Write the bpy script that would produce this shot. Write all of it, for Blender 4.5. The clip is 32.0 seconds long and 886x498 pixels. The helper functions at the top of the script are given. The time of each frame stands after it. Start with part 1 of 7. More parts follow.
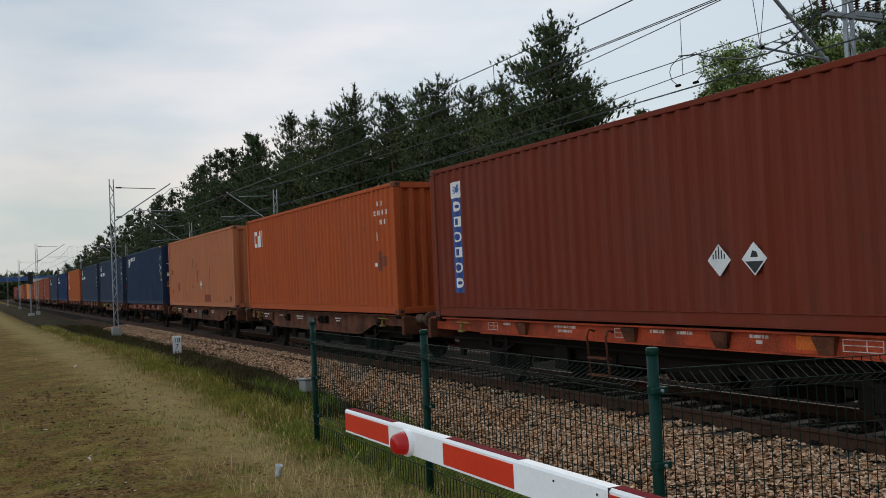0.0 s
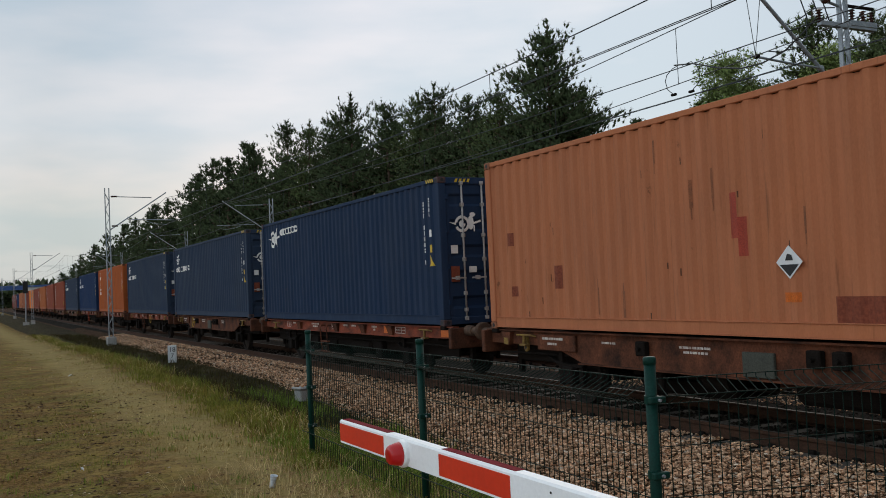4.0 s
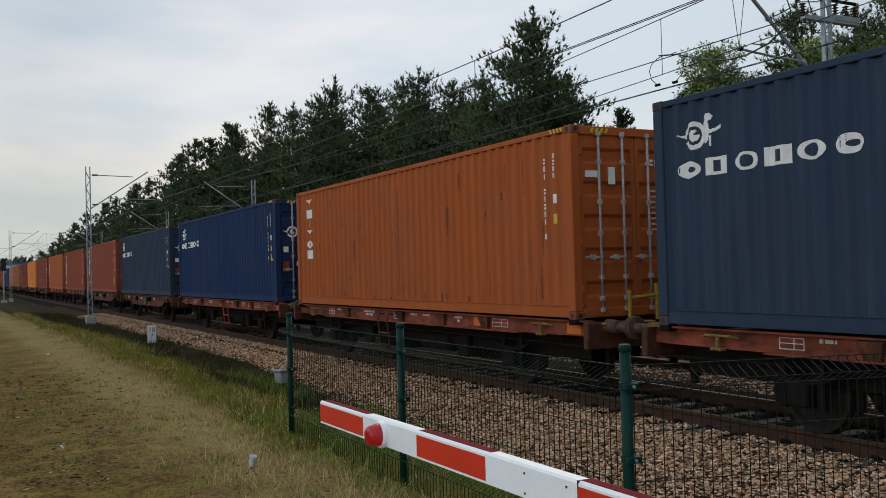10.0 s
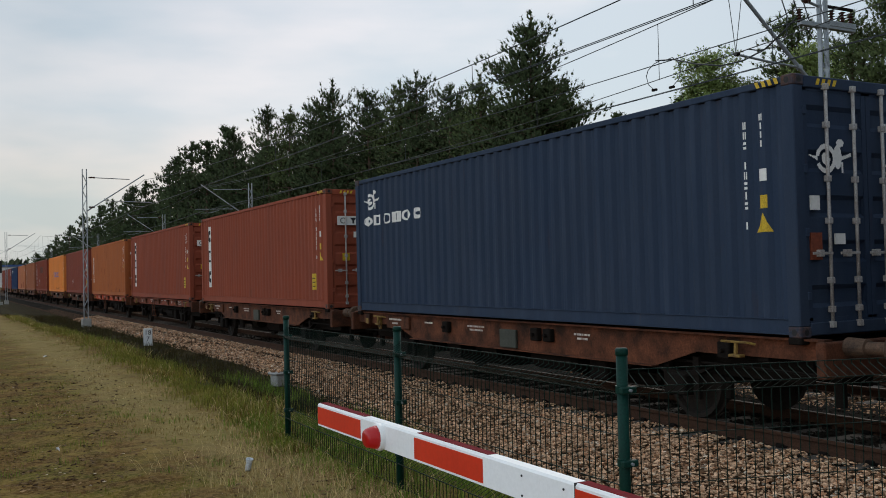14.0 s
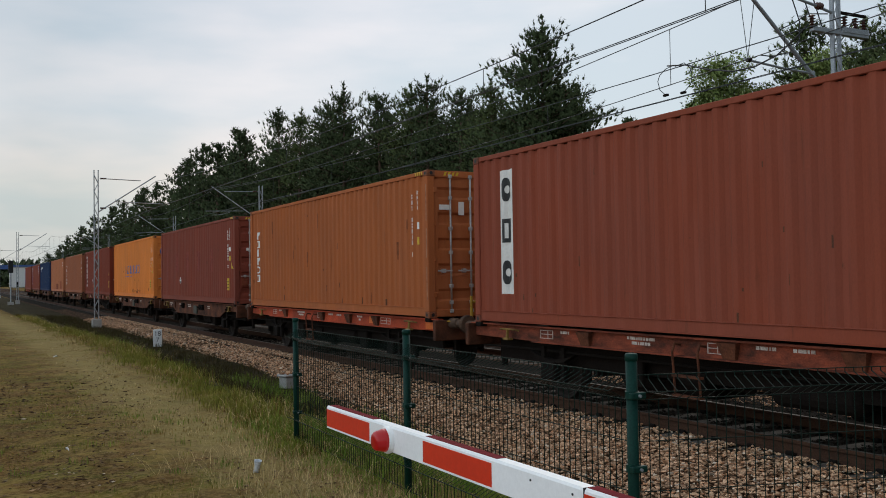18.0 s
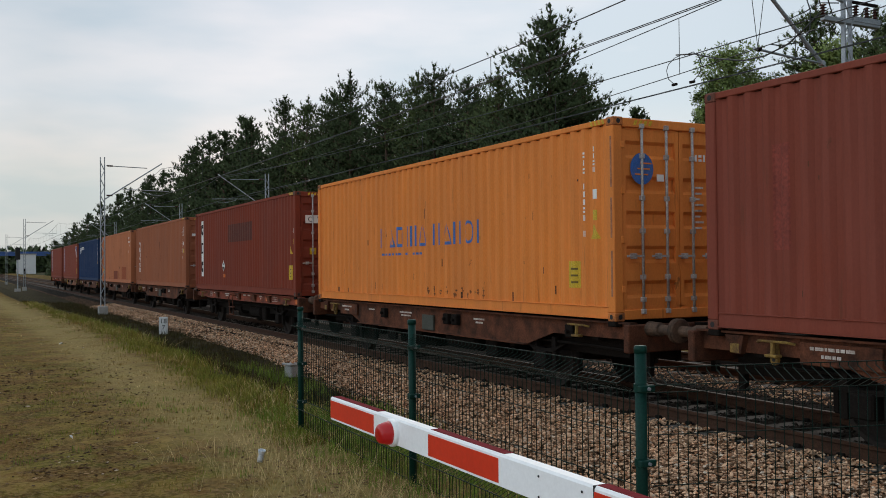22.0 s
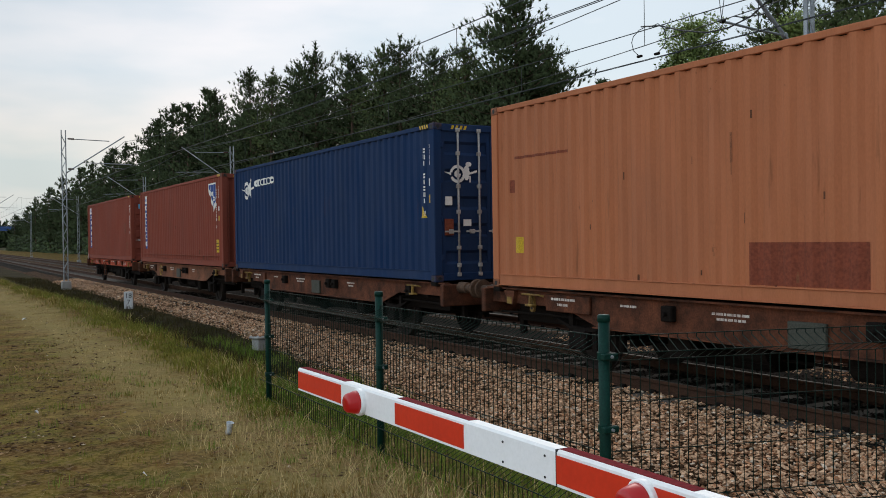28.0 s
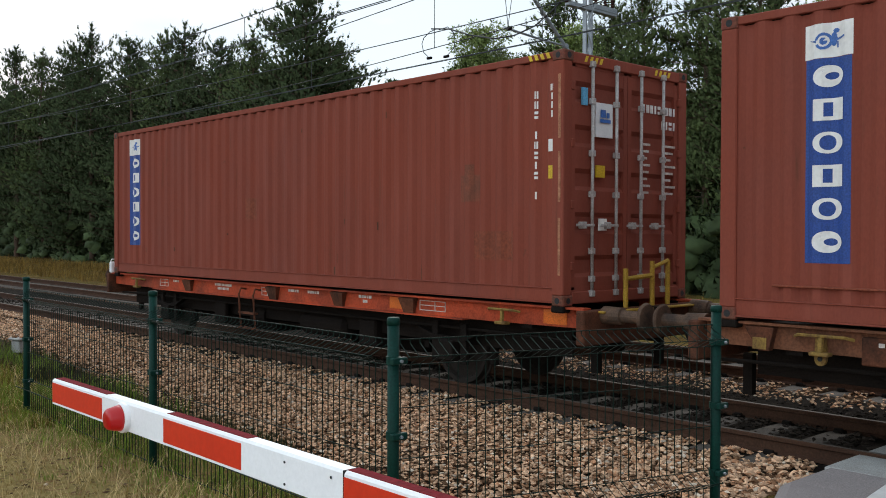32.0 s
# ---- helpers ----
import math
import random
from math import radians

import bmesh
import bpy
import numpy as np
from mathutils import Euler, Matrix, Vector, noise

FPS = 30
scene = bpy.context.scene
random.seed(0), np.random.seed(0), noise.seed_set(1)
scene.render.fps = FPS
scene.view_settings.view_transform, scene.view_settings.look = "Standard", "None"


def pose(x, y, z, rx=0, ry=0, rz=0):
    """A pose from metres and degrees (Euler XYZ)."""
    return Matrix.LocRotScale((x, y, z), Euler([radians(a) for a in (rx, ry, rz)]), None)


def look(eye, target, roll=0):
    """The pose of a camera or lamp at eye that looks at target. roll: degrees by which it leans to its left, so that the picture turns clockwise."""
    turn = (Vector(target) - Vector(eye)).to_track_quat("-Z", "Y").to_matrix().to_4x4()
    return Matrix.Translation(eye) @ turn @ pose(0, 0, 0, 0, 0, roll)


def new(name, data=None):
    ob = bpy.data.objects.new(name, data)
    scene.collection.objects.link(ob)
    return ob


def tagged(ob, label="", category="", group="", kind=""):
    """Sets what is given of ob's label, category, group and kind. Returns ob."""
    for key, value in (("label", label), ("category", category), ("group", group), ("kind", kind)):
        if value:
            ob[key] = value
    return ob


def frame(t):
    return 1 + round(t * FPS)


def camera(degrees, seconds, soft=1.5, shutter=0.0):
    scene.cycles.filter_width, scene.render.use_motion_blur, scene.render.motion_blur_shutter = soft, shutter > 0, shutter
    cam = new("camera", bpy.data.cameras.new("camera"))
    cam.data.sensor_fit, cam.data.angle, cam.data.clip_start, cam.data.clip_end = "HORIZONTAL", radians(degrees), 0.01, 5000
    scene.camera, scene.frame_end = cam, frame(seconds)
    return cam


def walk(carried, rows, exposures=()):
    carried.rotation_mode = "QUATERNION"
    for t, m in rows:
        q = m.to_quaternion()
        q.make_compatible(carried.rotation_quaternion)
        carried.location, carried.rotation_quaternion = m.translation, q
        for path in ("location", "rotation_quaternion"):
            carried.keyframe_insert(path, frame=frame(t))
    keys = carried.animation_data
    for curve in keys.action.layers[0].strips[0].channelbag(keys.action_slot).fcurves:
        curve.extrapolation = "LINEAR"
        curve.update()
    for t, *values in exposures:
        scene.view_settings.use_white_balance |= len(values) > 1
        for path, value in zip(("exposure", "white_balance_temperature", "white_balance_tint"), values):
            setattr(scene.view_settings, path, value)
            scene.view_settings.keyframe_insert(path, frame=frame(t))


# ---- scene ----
# ---------------------------------------------------------------- camera
cam = camera(50.6, 32.0, soft=0.95)
# seconds, place, yaw, pitch, roll
PATH = [
    (0, -0.029, -0.045, 1.579, -26.75, 1.64, 2.59),
    (0.5, -0.028, -0.046, 1.578, -26.58, 1.66, 2.62),
    (1, -0.024, -0.045, 1.578, -26.46, 1.71, 2.78),
    (1.5, -0.020, -0.039, 1.579, -26.39, 1.82, 2.83),
    (2, -0.017, -0.032, 1.577, -26.40, 1.99, 2.86),
    (2.5, -0.014, -0.026, 1.577, -26.53, 2.07, 2.80),
    (3, -0.015, -0.021, 1.577, -26.68, 2.16, 2.78),
    (3.5, -0.014, -0.016, 1.578, -26.83, 2.21, 2.72),
    (5.5, -0.023, -0.040, 1.579, -27.51, 1.69, 2.18),
    (6, -0.027, -0.047, 1.578, -27.63, 1.50, 2.11),
    (6.5, -0.036, -0.062, 1.579, -27.70, 1.42, 2.05),
    (7, -0.040, -0.071, 1.578, -27.76, 1.41, 1.95),
    (7.5, -0.041, -0.076, 1.577, -27.79, 1.44, 1.88),
    (8, -0.043, -0.074, 1.579, -27.80, 1.49, 1.76),
    (8.5, -0.042, -0.075, 1.580, -27.88, 1.43, 1.73),
    (9, -0.040, -0.075, 1.580, -27.95, 1.37, 1.64),
    (9.5, -0.043, -0.078, 1.581, -28.05, 1.30, 1.63),
    (10, -0.044, -0.081, 1.580, -28.12, 1.23, 1.57),
    (10.5, -0.048, -0.085, 1.582, -28.19, 1.17, 1.49),
    (11, -0.052, -0.092, 1.578, -28.28, 1.17, 1.49),
    (11.5, -0.053, -0.091, 1.578, -28.32, 1.17, 1.44),
    (12, -0.043, -0.094, 1.583, -28.14, 1.11, 1.41),
    (12.5, -0.053, -0.090, 1.578, -28.32, 1.26, 1.36),
    (13, -0.052, -0.090, 1.579, -28.28, 1.28, 1.32),
    (13.5, -0.056, -0.091, 1.576, -28.39, 1.36, 1.36),
    (14, -0.056, -0.091, 1.578, -28.34, 1.46, 1.36),
    (14.5, -0.059, -0.093, 1.576, -28.35, 1.61, 1.31),
    (16.5, -0.069, -0.110, 1.579, -28.07, 1.92, 0.99),
    (17, -0.065, -0.108, 1.579, -27.96, 1.84, 0.94),
    (17.5, -0.062, -0.100, 1.576, -27.87, 1.78, 0.89),
    (18, -0.059, -0.090, 1.577, -27.77, 1.70, 0.86),
    (18.5, -0.056, -0.083, 1.577, -27.67, 1.58, 0.78),
    (19, -0.049, -0.082, 1.581, -27.43, 1.40, 0.68),
    (19.5, -0.051, -0.072, 1.576, -27.52, 1.40, 0.66),
    (20, -0.043, -0.064, 1.579, -27.38, 1.31, 0.64),
    (20.5, -0.039, -0.055, 1.578, -27.34, 1.25, 0.61),
    (21, -0.035, -0.042, 1.581, -27.34, 1.16, 0.57),
    (21.5, -0.032, -0.031, 1.583, -27.35, 1.09, 0.54),
    (22, -0.026, -0.022, 1.580, -27.41, 1.04, 0.53),
    (22.5, -0.024, -0.017, 1.580, -27.51, 0.99, 0.57),
    (23, -0.019, -0.011, 1.580, -27.60, 0.91, 0.58),
    (23.5, -0.016, -0.009, 1.579, -27.75, 0.82, 0.62),
    (24, -0.017, -0.006, 1.579, -27.89, 0.72, 0.62),
    (24.5, -0.018, -0.006, 1.580, -28.03, 0.64, 0.59),
    (26.5, -0.034, -0.046, 1.580, -28.84, 0.17, 0.82),
    (27, -0.036, -0.056, 1.579, -29.05, -0.13, 0.88),
    (27.5, -0.036, -0.058, 1.576, -29.24, -0.40, 0.86),
    (28, -0.036, -0.055, 1.574, -29.41, -0.66, 0.87),
    (28.5, -0.035, -0.050, 1.574, -29.60, -0.87, 0.87),
    (29, -0.028, -0.040, 1.573, -30.13, -1.06, 0.86),
    (29.5, -0.018, -0.025, 1.572, -31.00, -1.11, 0.75),
    (30, 0.003, 0.022, 1.566, -32.26, -1.03, 0.56),
    (30.5, 0.028, 0.087, 1.561, -33.81, -0.92, 0.35),
    (31, 0.059, 0.112, 1.552, -35.65, -0.70, 0.24),
    (31.5, 0.085, 0.128, 1.566, -37.95, -0.80, 0.10),
    (32, 0.090, 0.130, 1.578, -42.33, -0.86, -0.18),
]

walk(cam, [(t, pose(x, y, z, 90 + p, r, w)) for t, x, y, z, w, p, r in PATH],
     exposures=[(0, 0.12), (14, 0.12), (24, 0.22), (28, 0.30), (30, 0.20), (31, 0.22), (32, 0.66)])

# ---------------------------------------------------------------- sky and sun
world = bpy.data.worlds.new("sky")
scene.world = world
world.use_nodes = True


def sky_nodes():
    nt = world.node_tree
    n, l = nt.nodes, nt.links
    n.clear()
    out = n.new("ShaderNodeOutputWorld")
    bg = n.new("ShaderNodeBackground")
    sky = n.new("ShaderNodeTexSky")
    sky.sky_type, sky.sun_disc = "NISHITA", False
    sky.sun_elevation, sky.sun_rotation = radians(35), radians(40)
    sky.air_density, sky.dust_density = 1.2, 2.0
    gain = n.new("ShaderNodeMix")
    gain.data_type, gain.blend_type = "RGBA", "MULTIPLY"
    gain.inputs[0].default_value = 1.0
    gain.inputs[7].default_value = (0.1, 0.1, 0.1, 1)
    # a thin veil of cloud over the whole dome, thicker in streaks
    co = n.new("ShaderNodeTexCoord")
    mp = n.new("ShaderNodeMapping")
    mp.inputs["Scale"].default_value = (1.2, 1.2, 4.5)
    nz = n.new("ShaderNodeTexNoise")
    nz.inputs["Scale"].default_value, nz.inputs["Detail"].default_value = 1.9, 5
    nz.inputs["Roughness"].default_value = 0.48
    ramp = n.new("ShaderNodeValToRGB")
    ramp.color_ramp.elements[0].position, ramp.color_ramp.elements[0].color = 0.40, (0.515, 0.685, 0.80, 1)
    ramp.color_ramp.elements[1].position, ramp.color_ramp.elements[1].color = 0.64, (0.895, 0.925, 0.965, 1)
    sep = n.new("ShaderNodeSeparateXYZ")    # warm and bright low down, cooler above
    low = n.new("ShaderNodeValToRGB")
    low.color_ramp.elements[0].position, low.color_ramp.elements[0].color = 0.10, (1.30, 1.085, 0.94, 1)
    low.color_ramp.elements[1].position, low.color_ramp.elements[1].color = 0.32, (0.82, 0.83, 0.855, 1)
    band = low.color_ramp.elements.new(0.17)
    band.color = (0.95, 0.94, 0.93, 1)
    tint = n.new("ShaderNodeMix")
    tint.data_type, tint.blend_type = "RGBA", "MULTIPLY"
    tint.inputs[0].default_value = 1.0
    mix = n.new("ShaderNodeMix")
    mix.data_type = "RGBA"
    mix.inputs[0].default_value = 0.88
    l.new(co.outputs["Generated"], mp.inputs["Vector"])
    l.new(mp.outputs[0], nz.inputs["Vector"])
    l.new(nz.outputs[0], ramp.inputs[0])
    l.new(co.outputs["Generated"], sep.inputs[0])
    l.new(sep.outputs[2], low.inputs[0])
    l.new(ramp.outputs[0], tint.inputs[6])
    l.new(low.outputs[0], tint.inputs[7])
    l.new(sky.outputs[0], gain.inputs[6])
    l.new(gain.outputs[2], mix.inputs[6])
    l.new(tint.outputs[2], mix.inputs[7])
    # the cloud is brightest about the hidden sun and dulls away from it
    dot = n.new("ShaderNodeVectorMath")
    dot.operation = "DOT_PRODUCT"
    dot.inputs[1].default_value = (0.70, 0.63, 0.34)
    l.new(co.outputs["Generated"], dot.inputs[0])
    lobe = n.new("ShaderNodeMapRange")
    lobe.inputs[1].default_value, lobe.inputs[2].default_value = 0.72, 1.0
    lobe.inputs[3].default_value, lobe.inputs[4].default_value = 0.0, 1.0
    l.new(dot.outputs["Value"], lobe.inputs[0])
    shine = n.new("ShaderNodeValToRGB")
    shine.color_ramp.elements[0].color, shine.color_ramp.elements[1].color = (0.90, 0.905, 0.91, 1), (1.38, 1.31, 1.31, 1)
    l.new(lobe.outputs[0], shine.inputs[0])
    back = n.new("ShaderNodeVectorMath")       # and thinner, so brighter, over the open meadow
    back.operation = "DOT_PRODUCT"
    back.inputs[1].default_value = (-0.93, 0.22, 0.29)
    l.new(co.outputs["Generated"], back.inputs[0])
    wide = n.new("ShaderNodeMapRange")
    wide.inputs[1].default_value, wide.inputs[2].default_value = -0.6, 1.0
    wide.inputs[3].default_value, wide.inputs[4].default_value = 0.0, 1.0
    l.new(back.outputs["Value"], wide.inputs[0])
    thin = n.new("ShaderNodeValToRGB")
    thin.color_ramp.elements[0].color, thin.color_ramp.elements[1].color = (0.72, 0.72, 0.72, 1), (1.85, 1.85, 1.85, 1)
    thin.color_ramp.elements.new(0.50).color = (0.92, 0.92, 0.92, 1)
    l.new(wide.outputs[0], thin.inputs[0])
    both = n.new("ShaderNodeMix")
    both.data_type, both.blend_type = "RGBA", "MULTIPLY"
    both.inputs[0].default_value = 1.0
    l.new(shine.outputs[0], both.inputs[6])
    l.new(thin.outputs[0], both.inputs[7])
    glow = n.new("ShaderNodeMix")
    glow.data_type, glow.blend_type = "RGBA", "MULTIPLY"
    glow.inputs[0].default_value = 1.0
    l.new(mix.outputs[2], glow.inputs[6])
    l.new(both.outputs[2], glow.inputs[7])
    l.new(glow.outputs[2], bg.inputs["Color"])
    bg.inputs["Strength"].default_value = 0.91
    l.new(bg.outputs[0], out.inputs["Surface"])


sky_nodes()
sun = new("sun", bpy.data.lights.new("sun", "SUN"))
sun.data.energy, sun.data.angle, sun.data.color = 0.78, radians(35), (1.0, 0.93, 0.85)
sun.matrix_world = look((27, 32, 30), (0, 0, 0))

# ---------------------------------------------------------------- levels and lines
RAIL = -0.375          # top of the rails; the meadow beside the camera is at 0
AXIS = 9.37            # axis of the track that the train uses
AXIS2 = 13.55          # axis of the second track
BED = RAIL - 0.19      # top of the ballast


def bend(y):
    """The line swings a little to the right, far beyond the crossing."""
    return 0.0100 * (math.hypot(y - 45, 20) + (y - 45)) / 2 - 0.012

# ---------------------------------------------------------------- materials
MATS = {}


def mat(name, color, rough=0.7, metal=0.0, dark=None, scale=3.0, amount=0.5, fine=60.0, bump=0.15, spread=0.0, fine_amount=0.25, stretch=(1, 1, 1), gloss=0.3, kinds=()):
    """Base colour with large stains towards `dark`, fine grain, bump, and a spread of value from piece to piece."""
    if name in MATS:
        return MATS[name]
    m = bpy.data.materials.new(name)
    m.use_nodes = True
    nt = m.node_tree
    n, l = nt.nodes, nt.links
    b = n["Principled BSDF"]
    b.inputs["Roughness"].default_value, b.inputs["Metallic"].default_value = rough, metal
    b.inputs["Specular IOR Level"].default_value = gloss
    dark = dark or tuple(c * 0.55 for c in color)
    co = n.new("ShaderNodeTexCoord")
    mp = n.new("ShaderNodeMapping")
    mp.inputs["Scale"].default_value = stretch
    l.new(co.outputs["Object"], mp.inputs[0])
    info = n.new("ShaderNodeObjectInfo")
    shift = n.new("ShaderNodeMath")
    shift.operation = "MULTIPLY"
    shift.inputs[1].default_value = 60.0
    l.new(info.outputs["Random"], shift.inputs[0])
    l.new(shift.outputs[0], mp.inputs["Location"])
    big, small = n.new("ShaderNodeTexNoise"), n.new("ShaderNodeTexNoise")
    big.inputs["Scale"].default_value, big.inputs["Detail"].default_value = scale, 6
    big.inputs["Roughness"].default_value = 0.62
    small.inputs["Scale"].default_value, small.inputs["Detail"].default_value = fine, 3
    for k in (big, small):
        l.new(mp.outputs[0], k.inputs["Vector"])
    ramp = n.new("ShaderNodeValToRGB")
    ramp.color_ramp.elements[0].position, ramp.color_ramp.elements[1].position = 0.36, 0.66
    l.new(big.outputs[0], ramp.inputs[0])
    mul = n.new("ShaderNodeMath")
    mul.operation = "MULTIPLY"
    mul.inputs[1].default_value = amount
    l.new(ramp.outputs[0], mul.inputs[0])
    mix = n.new("ShaderNodeMix")
    mix.data_type = "RGBA"
    mix.inputs[6].default_value, mix.inputs[7].default_value = (*color, 1), (*dark, 1)
    l.new(mul.outputs[0], mix.inputs[0])
    hsv = n.new("ShaderNodeHueSaturation")
    l.new(mix.outputs[2], hsv.inputs["Color"])
    rng = n.new("ShaderNodeMapRange")
    rng.inputs[1].default_value, rng.inputs[2].default_value = 0.3, 0.7
    rng.inputs[3].default_value, rng.inputs[4].default_value = 1 - fine_amount, 1 + fine_amount
    l.new(small.outputs[0], rng.inputs[0])
    if spread:
        geo = n.new("ShaderNodeNewGeometry")
        add = n.new("ShaderNodeMath")
        add.operation = "ADD"
        l.new(info.outputs["Random"], add.inputs[0])
        l.new(geo.outputs["Random Per Island"], add.inputs[1])
        frac = n.new("ShaderNodeMath")
        frac.operation = "FRACT"
        l.new(add.outputs[0], frac.inputs[0])
        r2 = n.new("ShaderNodeMapRange")
        r2.inputs[3].default_value, r2.inputs[4].default_value = 1 - spread, 1 + spread
        l.new(frac.outputs[0], r2.inputs[0])
        m2 = n.new("ShaderNodeMath")
        m2.operation = "MULTIPLY"
        l.new(rng.outputs[0], m2.inputs[0])
        l.new(r2.outputs[0], m2.inputs[1])
        l.new(m2.outputs[0], hsv.inputs["Value"])
        for k, (other, share) in enumerate(kinds):     # a share of the pieces is of another colour
            pick = n.new("ShaderNodeMath")
            pick.operation = "MULTIPLY"
            pick.inputs[1].default_value = 7.31 + 4.17 * k
            l.new(frac.outputs[0], pick.inputs[0])
            part_of = n.new("ShaderNodeMath")
            part_of.operation = "FRACT"
            l.new(pick.outputs[0], part_of.inputs[0])
            less = n.new("ShaderNodeMath")
            less.operation = "LESS_THAN"
            less.inputs[1].default_value = share
            l.new(part_of.outputs[0], less.inputs[0])
            swap = n.new("ShaderNodeMix")
            swap.data_type = "RGBA"
            source = hsv.inputs["Color"].links[0].from_socket
            l.new(source, swap.inputs[6])
            swap.inputs[7].default_value = (*other, 1)
            l.new(less.outputs[0], swap.inputs[0])
            l.new(swap.outputs[2], hsv.inputs["Color"])
    else:
        l.new(rng.outputs[0], hsv.inputs["Value"])
    l.new(hsv.outputs[0], b.inputs["Base Color"])
    if bump:
        bp = n.new("ShaderNodeBump")
        bp.inputs["Strength"].default_value, bp.inputs["Distance"].default_value = bump, 0.02
        l.new(small.outputs[0], bp.inputs["Height"])
        l.new(bp.outputs[0], b.inputs["Normal"])
    MATS[name] = m
    return m


def ground_material(name, cols, scales, bump=0.6, shares=None, strip=None):
    """Three colours mixed by noise of three sizes: meadow, litter, ballast sheet."""
    m = bpy.data.materials.new(name)
    m.use_nodes = True
    nt = m.node_tree
    n, l = nt.nodes, nt.links
    b = n["Principled BSDF"]
    b.inputs["Roughness"].default_value = 0.95
    b.inputs["Specular IOR Level"].default_value = 0.04
    co = n.new("ShaderNodeTexCoord")
    prev = None
    for i, (c, s) in enumerate(zip(cols[1:], scales)):
        nz = n.new("ShaderNodeTexNoise")
        nz.inputs["Scale"].default_value, nz.inputs["Detail"].default_value = s, 8
        nz.inputs["Roughness"].default_value = 0.65
        l.new(co.outputs["Object"], nz.inputs["Vector"])
        rp = n.new("ShaderNodeValToRGB")
        rp.color_ramp.elements[0].position, rp.color_ramp.elements[1].position = (0.455, 0.555) if strip else (0.42, 0.60)
        l.new(nz.outputs[0], rp.inputs[0])
        mx = n.new("ShaderNodeMix")
        mx.data_type = "RGBA"
        if prev:
            l.new(prev.outputs[2], mx.inputs[6])
        else:
            mx.inputs[6].default_value = (*cols[0], 1)
        mx.inputs[7].default_value = (*c, 1)
        rp.color_ramp.elements[1].color = (*([shares[i] if shares else 1.0] * 3), 1)
        l.new(rp.outputs[0], mx.inputs[0])
        prev = mx
    if strip:                  # a band of trodden pale straw along the bank
        xyz = n.new("ShaderNodeSeparateXYZ")
        l.new(co.outputs["Object"], xyz.inputs[0])
        nz = n.new("ShaderNodeTexNoise")
        nz.inputs["Scale"].default_value, nz.inputs["Detail"].default_value = 0.9, 9
        nz.inputs["Roughness"].default_value = 0.7
        l.new(co.outputs["Object"], nz.inputs["Vector"])
        wob = n.new("ShaderNodeMath")
        wob.operation = "MULTIPLY_ADD"
        wob.inputs[1].default_value = 2.2
        l.new(nz.outputs[0], wob.inputs[0])
        l.new(xyz.outputs[0], wob.inputs[2])
        off = n.new("ShaderNodeMath")
        off.operation = "SUBTRACT"
        off.inputs[1].default_value = strip[0] + 1.1
        l.new(wob.outputs[0], off.inputs[0])
        ab = n.new("ShaderNodeMath")
        ab.operation = "ABSOLUTE"
        l.new(off.outputs[0], ab.inputs[0])
        mr = n.new("ShaderNodeMapRange")
        mr.inputs[1].default_value, mr.inputs[2].default_value = 0.25 * strip[1], 1.2 * strip[1]
        mr.inputs[3].default_value, mr.inputs[4].default_value = 0.7, 0.0
        l.new(ab.outputs[0], mr.inputs[0])
        fine = n.new("ShaderNodeTexNoise")
        fine.inputs["Scale"].default_value, fine.inputs["Detail"].default_value = 14, 6
        l.new(co.outputs["Object"], fine.inputs["Vector"])
        fr = n.new("ShaderNodeMapRange")
        fr.inputs[1].default_value, fr.inputs[2].default_value = 0.35, 0.6
        fr.inputs[3].default_value, fr.inputs[4].default_value = 0.55, 1.0
        l.new(fine.outputs[0], fr.inputs[0])
        mu = n.new("ShaderNodeMath")
        mu.operation = "MULTIPLY"
        l.new(mr.outputs[0], mu.inputs[0])
        l.new(fr.outputs[0], mu.inputs[1])
        mx = n.new("ShaderNodeMix")
        mx.data_type = "RGBA"
        l.new(prev.outputs[2], mx.inputs[6])
        mx.inputs[7].default_value = (*strip[2], 1)
        l.new(mu.outputs[0], mx.inputs[0])
        prev = mx
    l.new(prev.outputs[2], b.inputs["Base Color"])
    nz = n.new("ShaderNodeTexNoise")
    nz.inputs["Scale"].default_value, nz.inputs["Detail"].default_value = 45, 6
    l.new(co.outputs["Object"], nz.inputs["Vector"])
    bp = n.new("ShaderNodeBump")
    bp.inputs["Strength"].default_value, bp.inputs["Distance"].default_value = bump, 0.03
    l.new(nz.outputs[0], bp.inputs["Height"])
    l.new(bp.outputs[0], b.inputs["Normal"])
    MATS[name] = m
    return m


MEADOW = ground_material("meadow_soil", [(0.126, 0.089, 0.016), (0.215, 0.140, 0.042), (0.078, 0.076, 0.010), (0.096, 0.042, 0.012), (0.024, 0.014, 0.005), (0.31, 0.205, 0.078)],
                         (0.32, 0.7, 1.5, 4.0, 26.0), shares=(0.95, 0.8, 0.8, 0.5, 0.35), strip=(2.3, 0.85, (0.28, 0.215, 0.086)))
DITCH = ground_material("ditch_soil", [(0.042, 0.032, 0.016), (0.075, 0.058, 0.024), (0.022, 0.018, 0.010)], (0.7, 6.0))
BALLAST = ground_material("ballast_bed", [(0.050, 0.027, 0.015), (0.175, 0.100, 0.054), (0.012, 0.007, 0.005)], (9.0, 34.0), 1.0)
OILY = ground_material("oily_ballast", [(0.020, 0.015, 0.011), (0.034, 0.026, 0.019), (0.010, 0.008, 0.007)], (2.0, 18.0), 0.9)
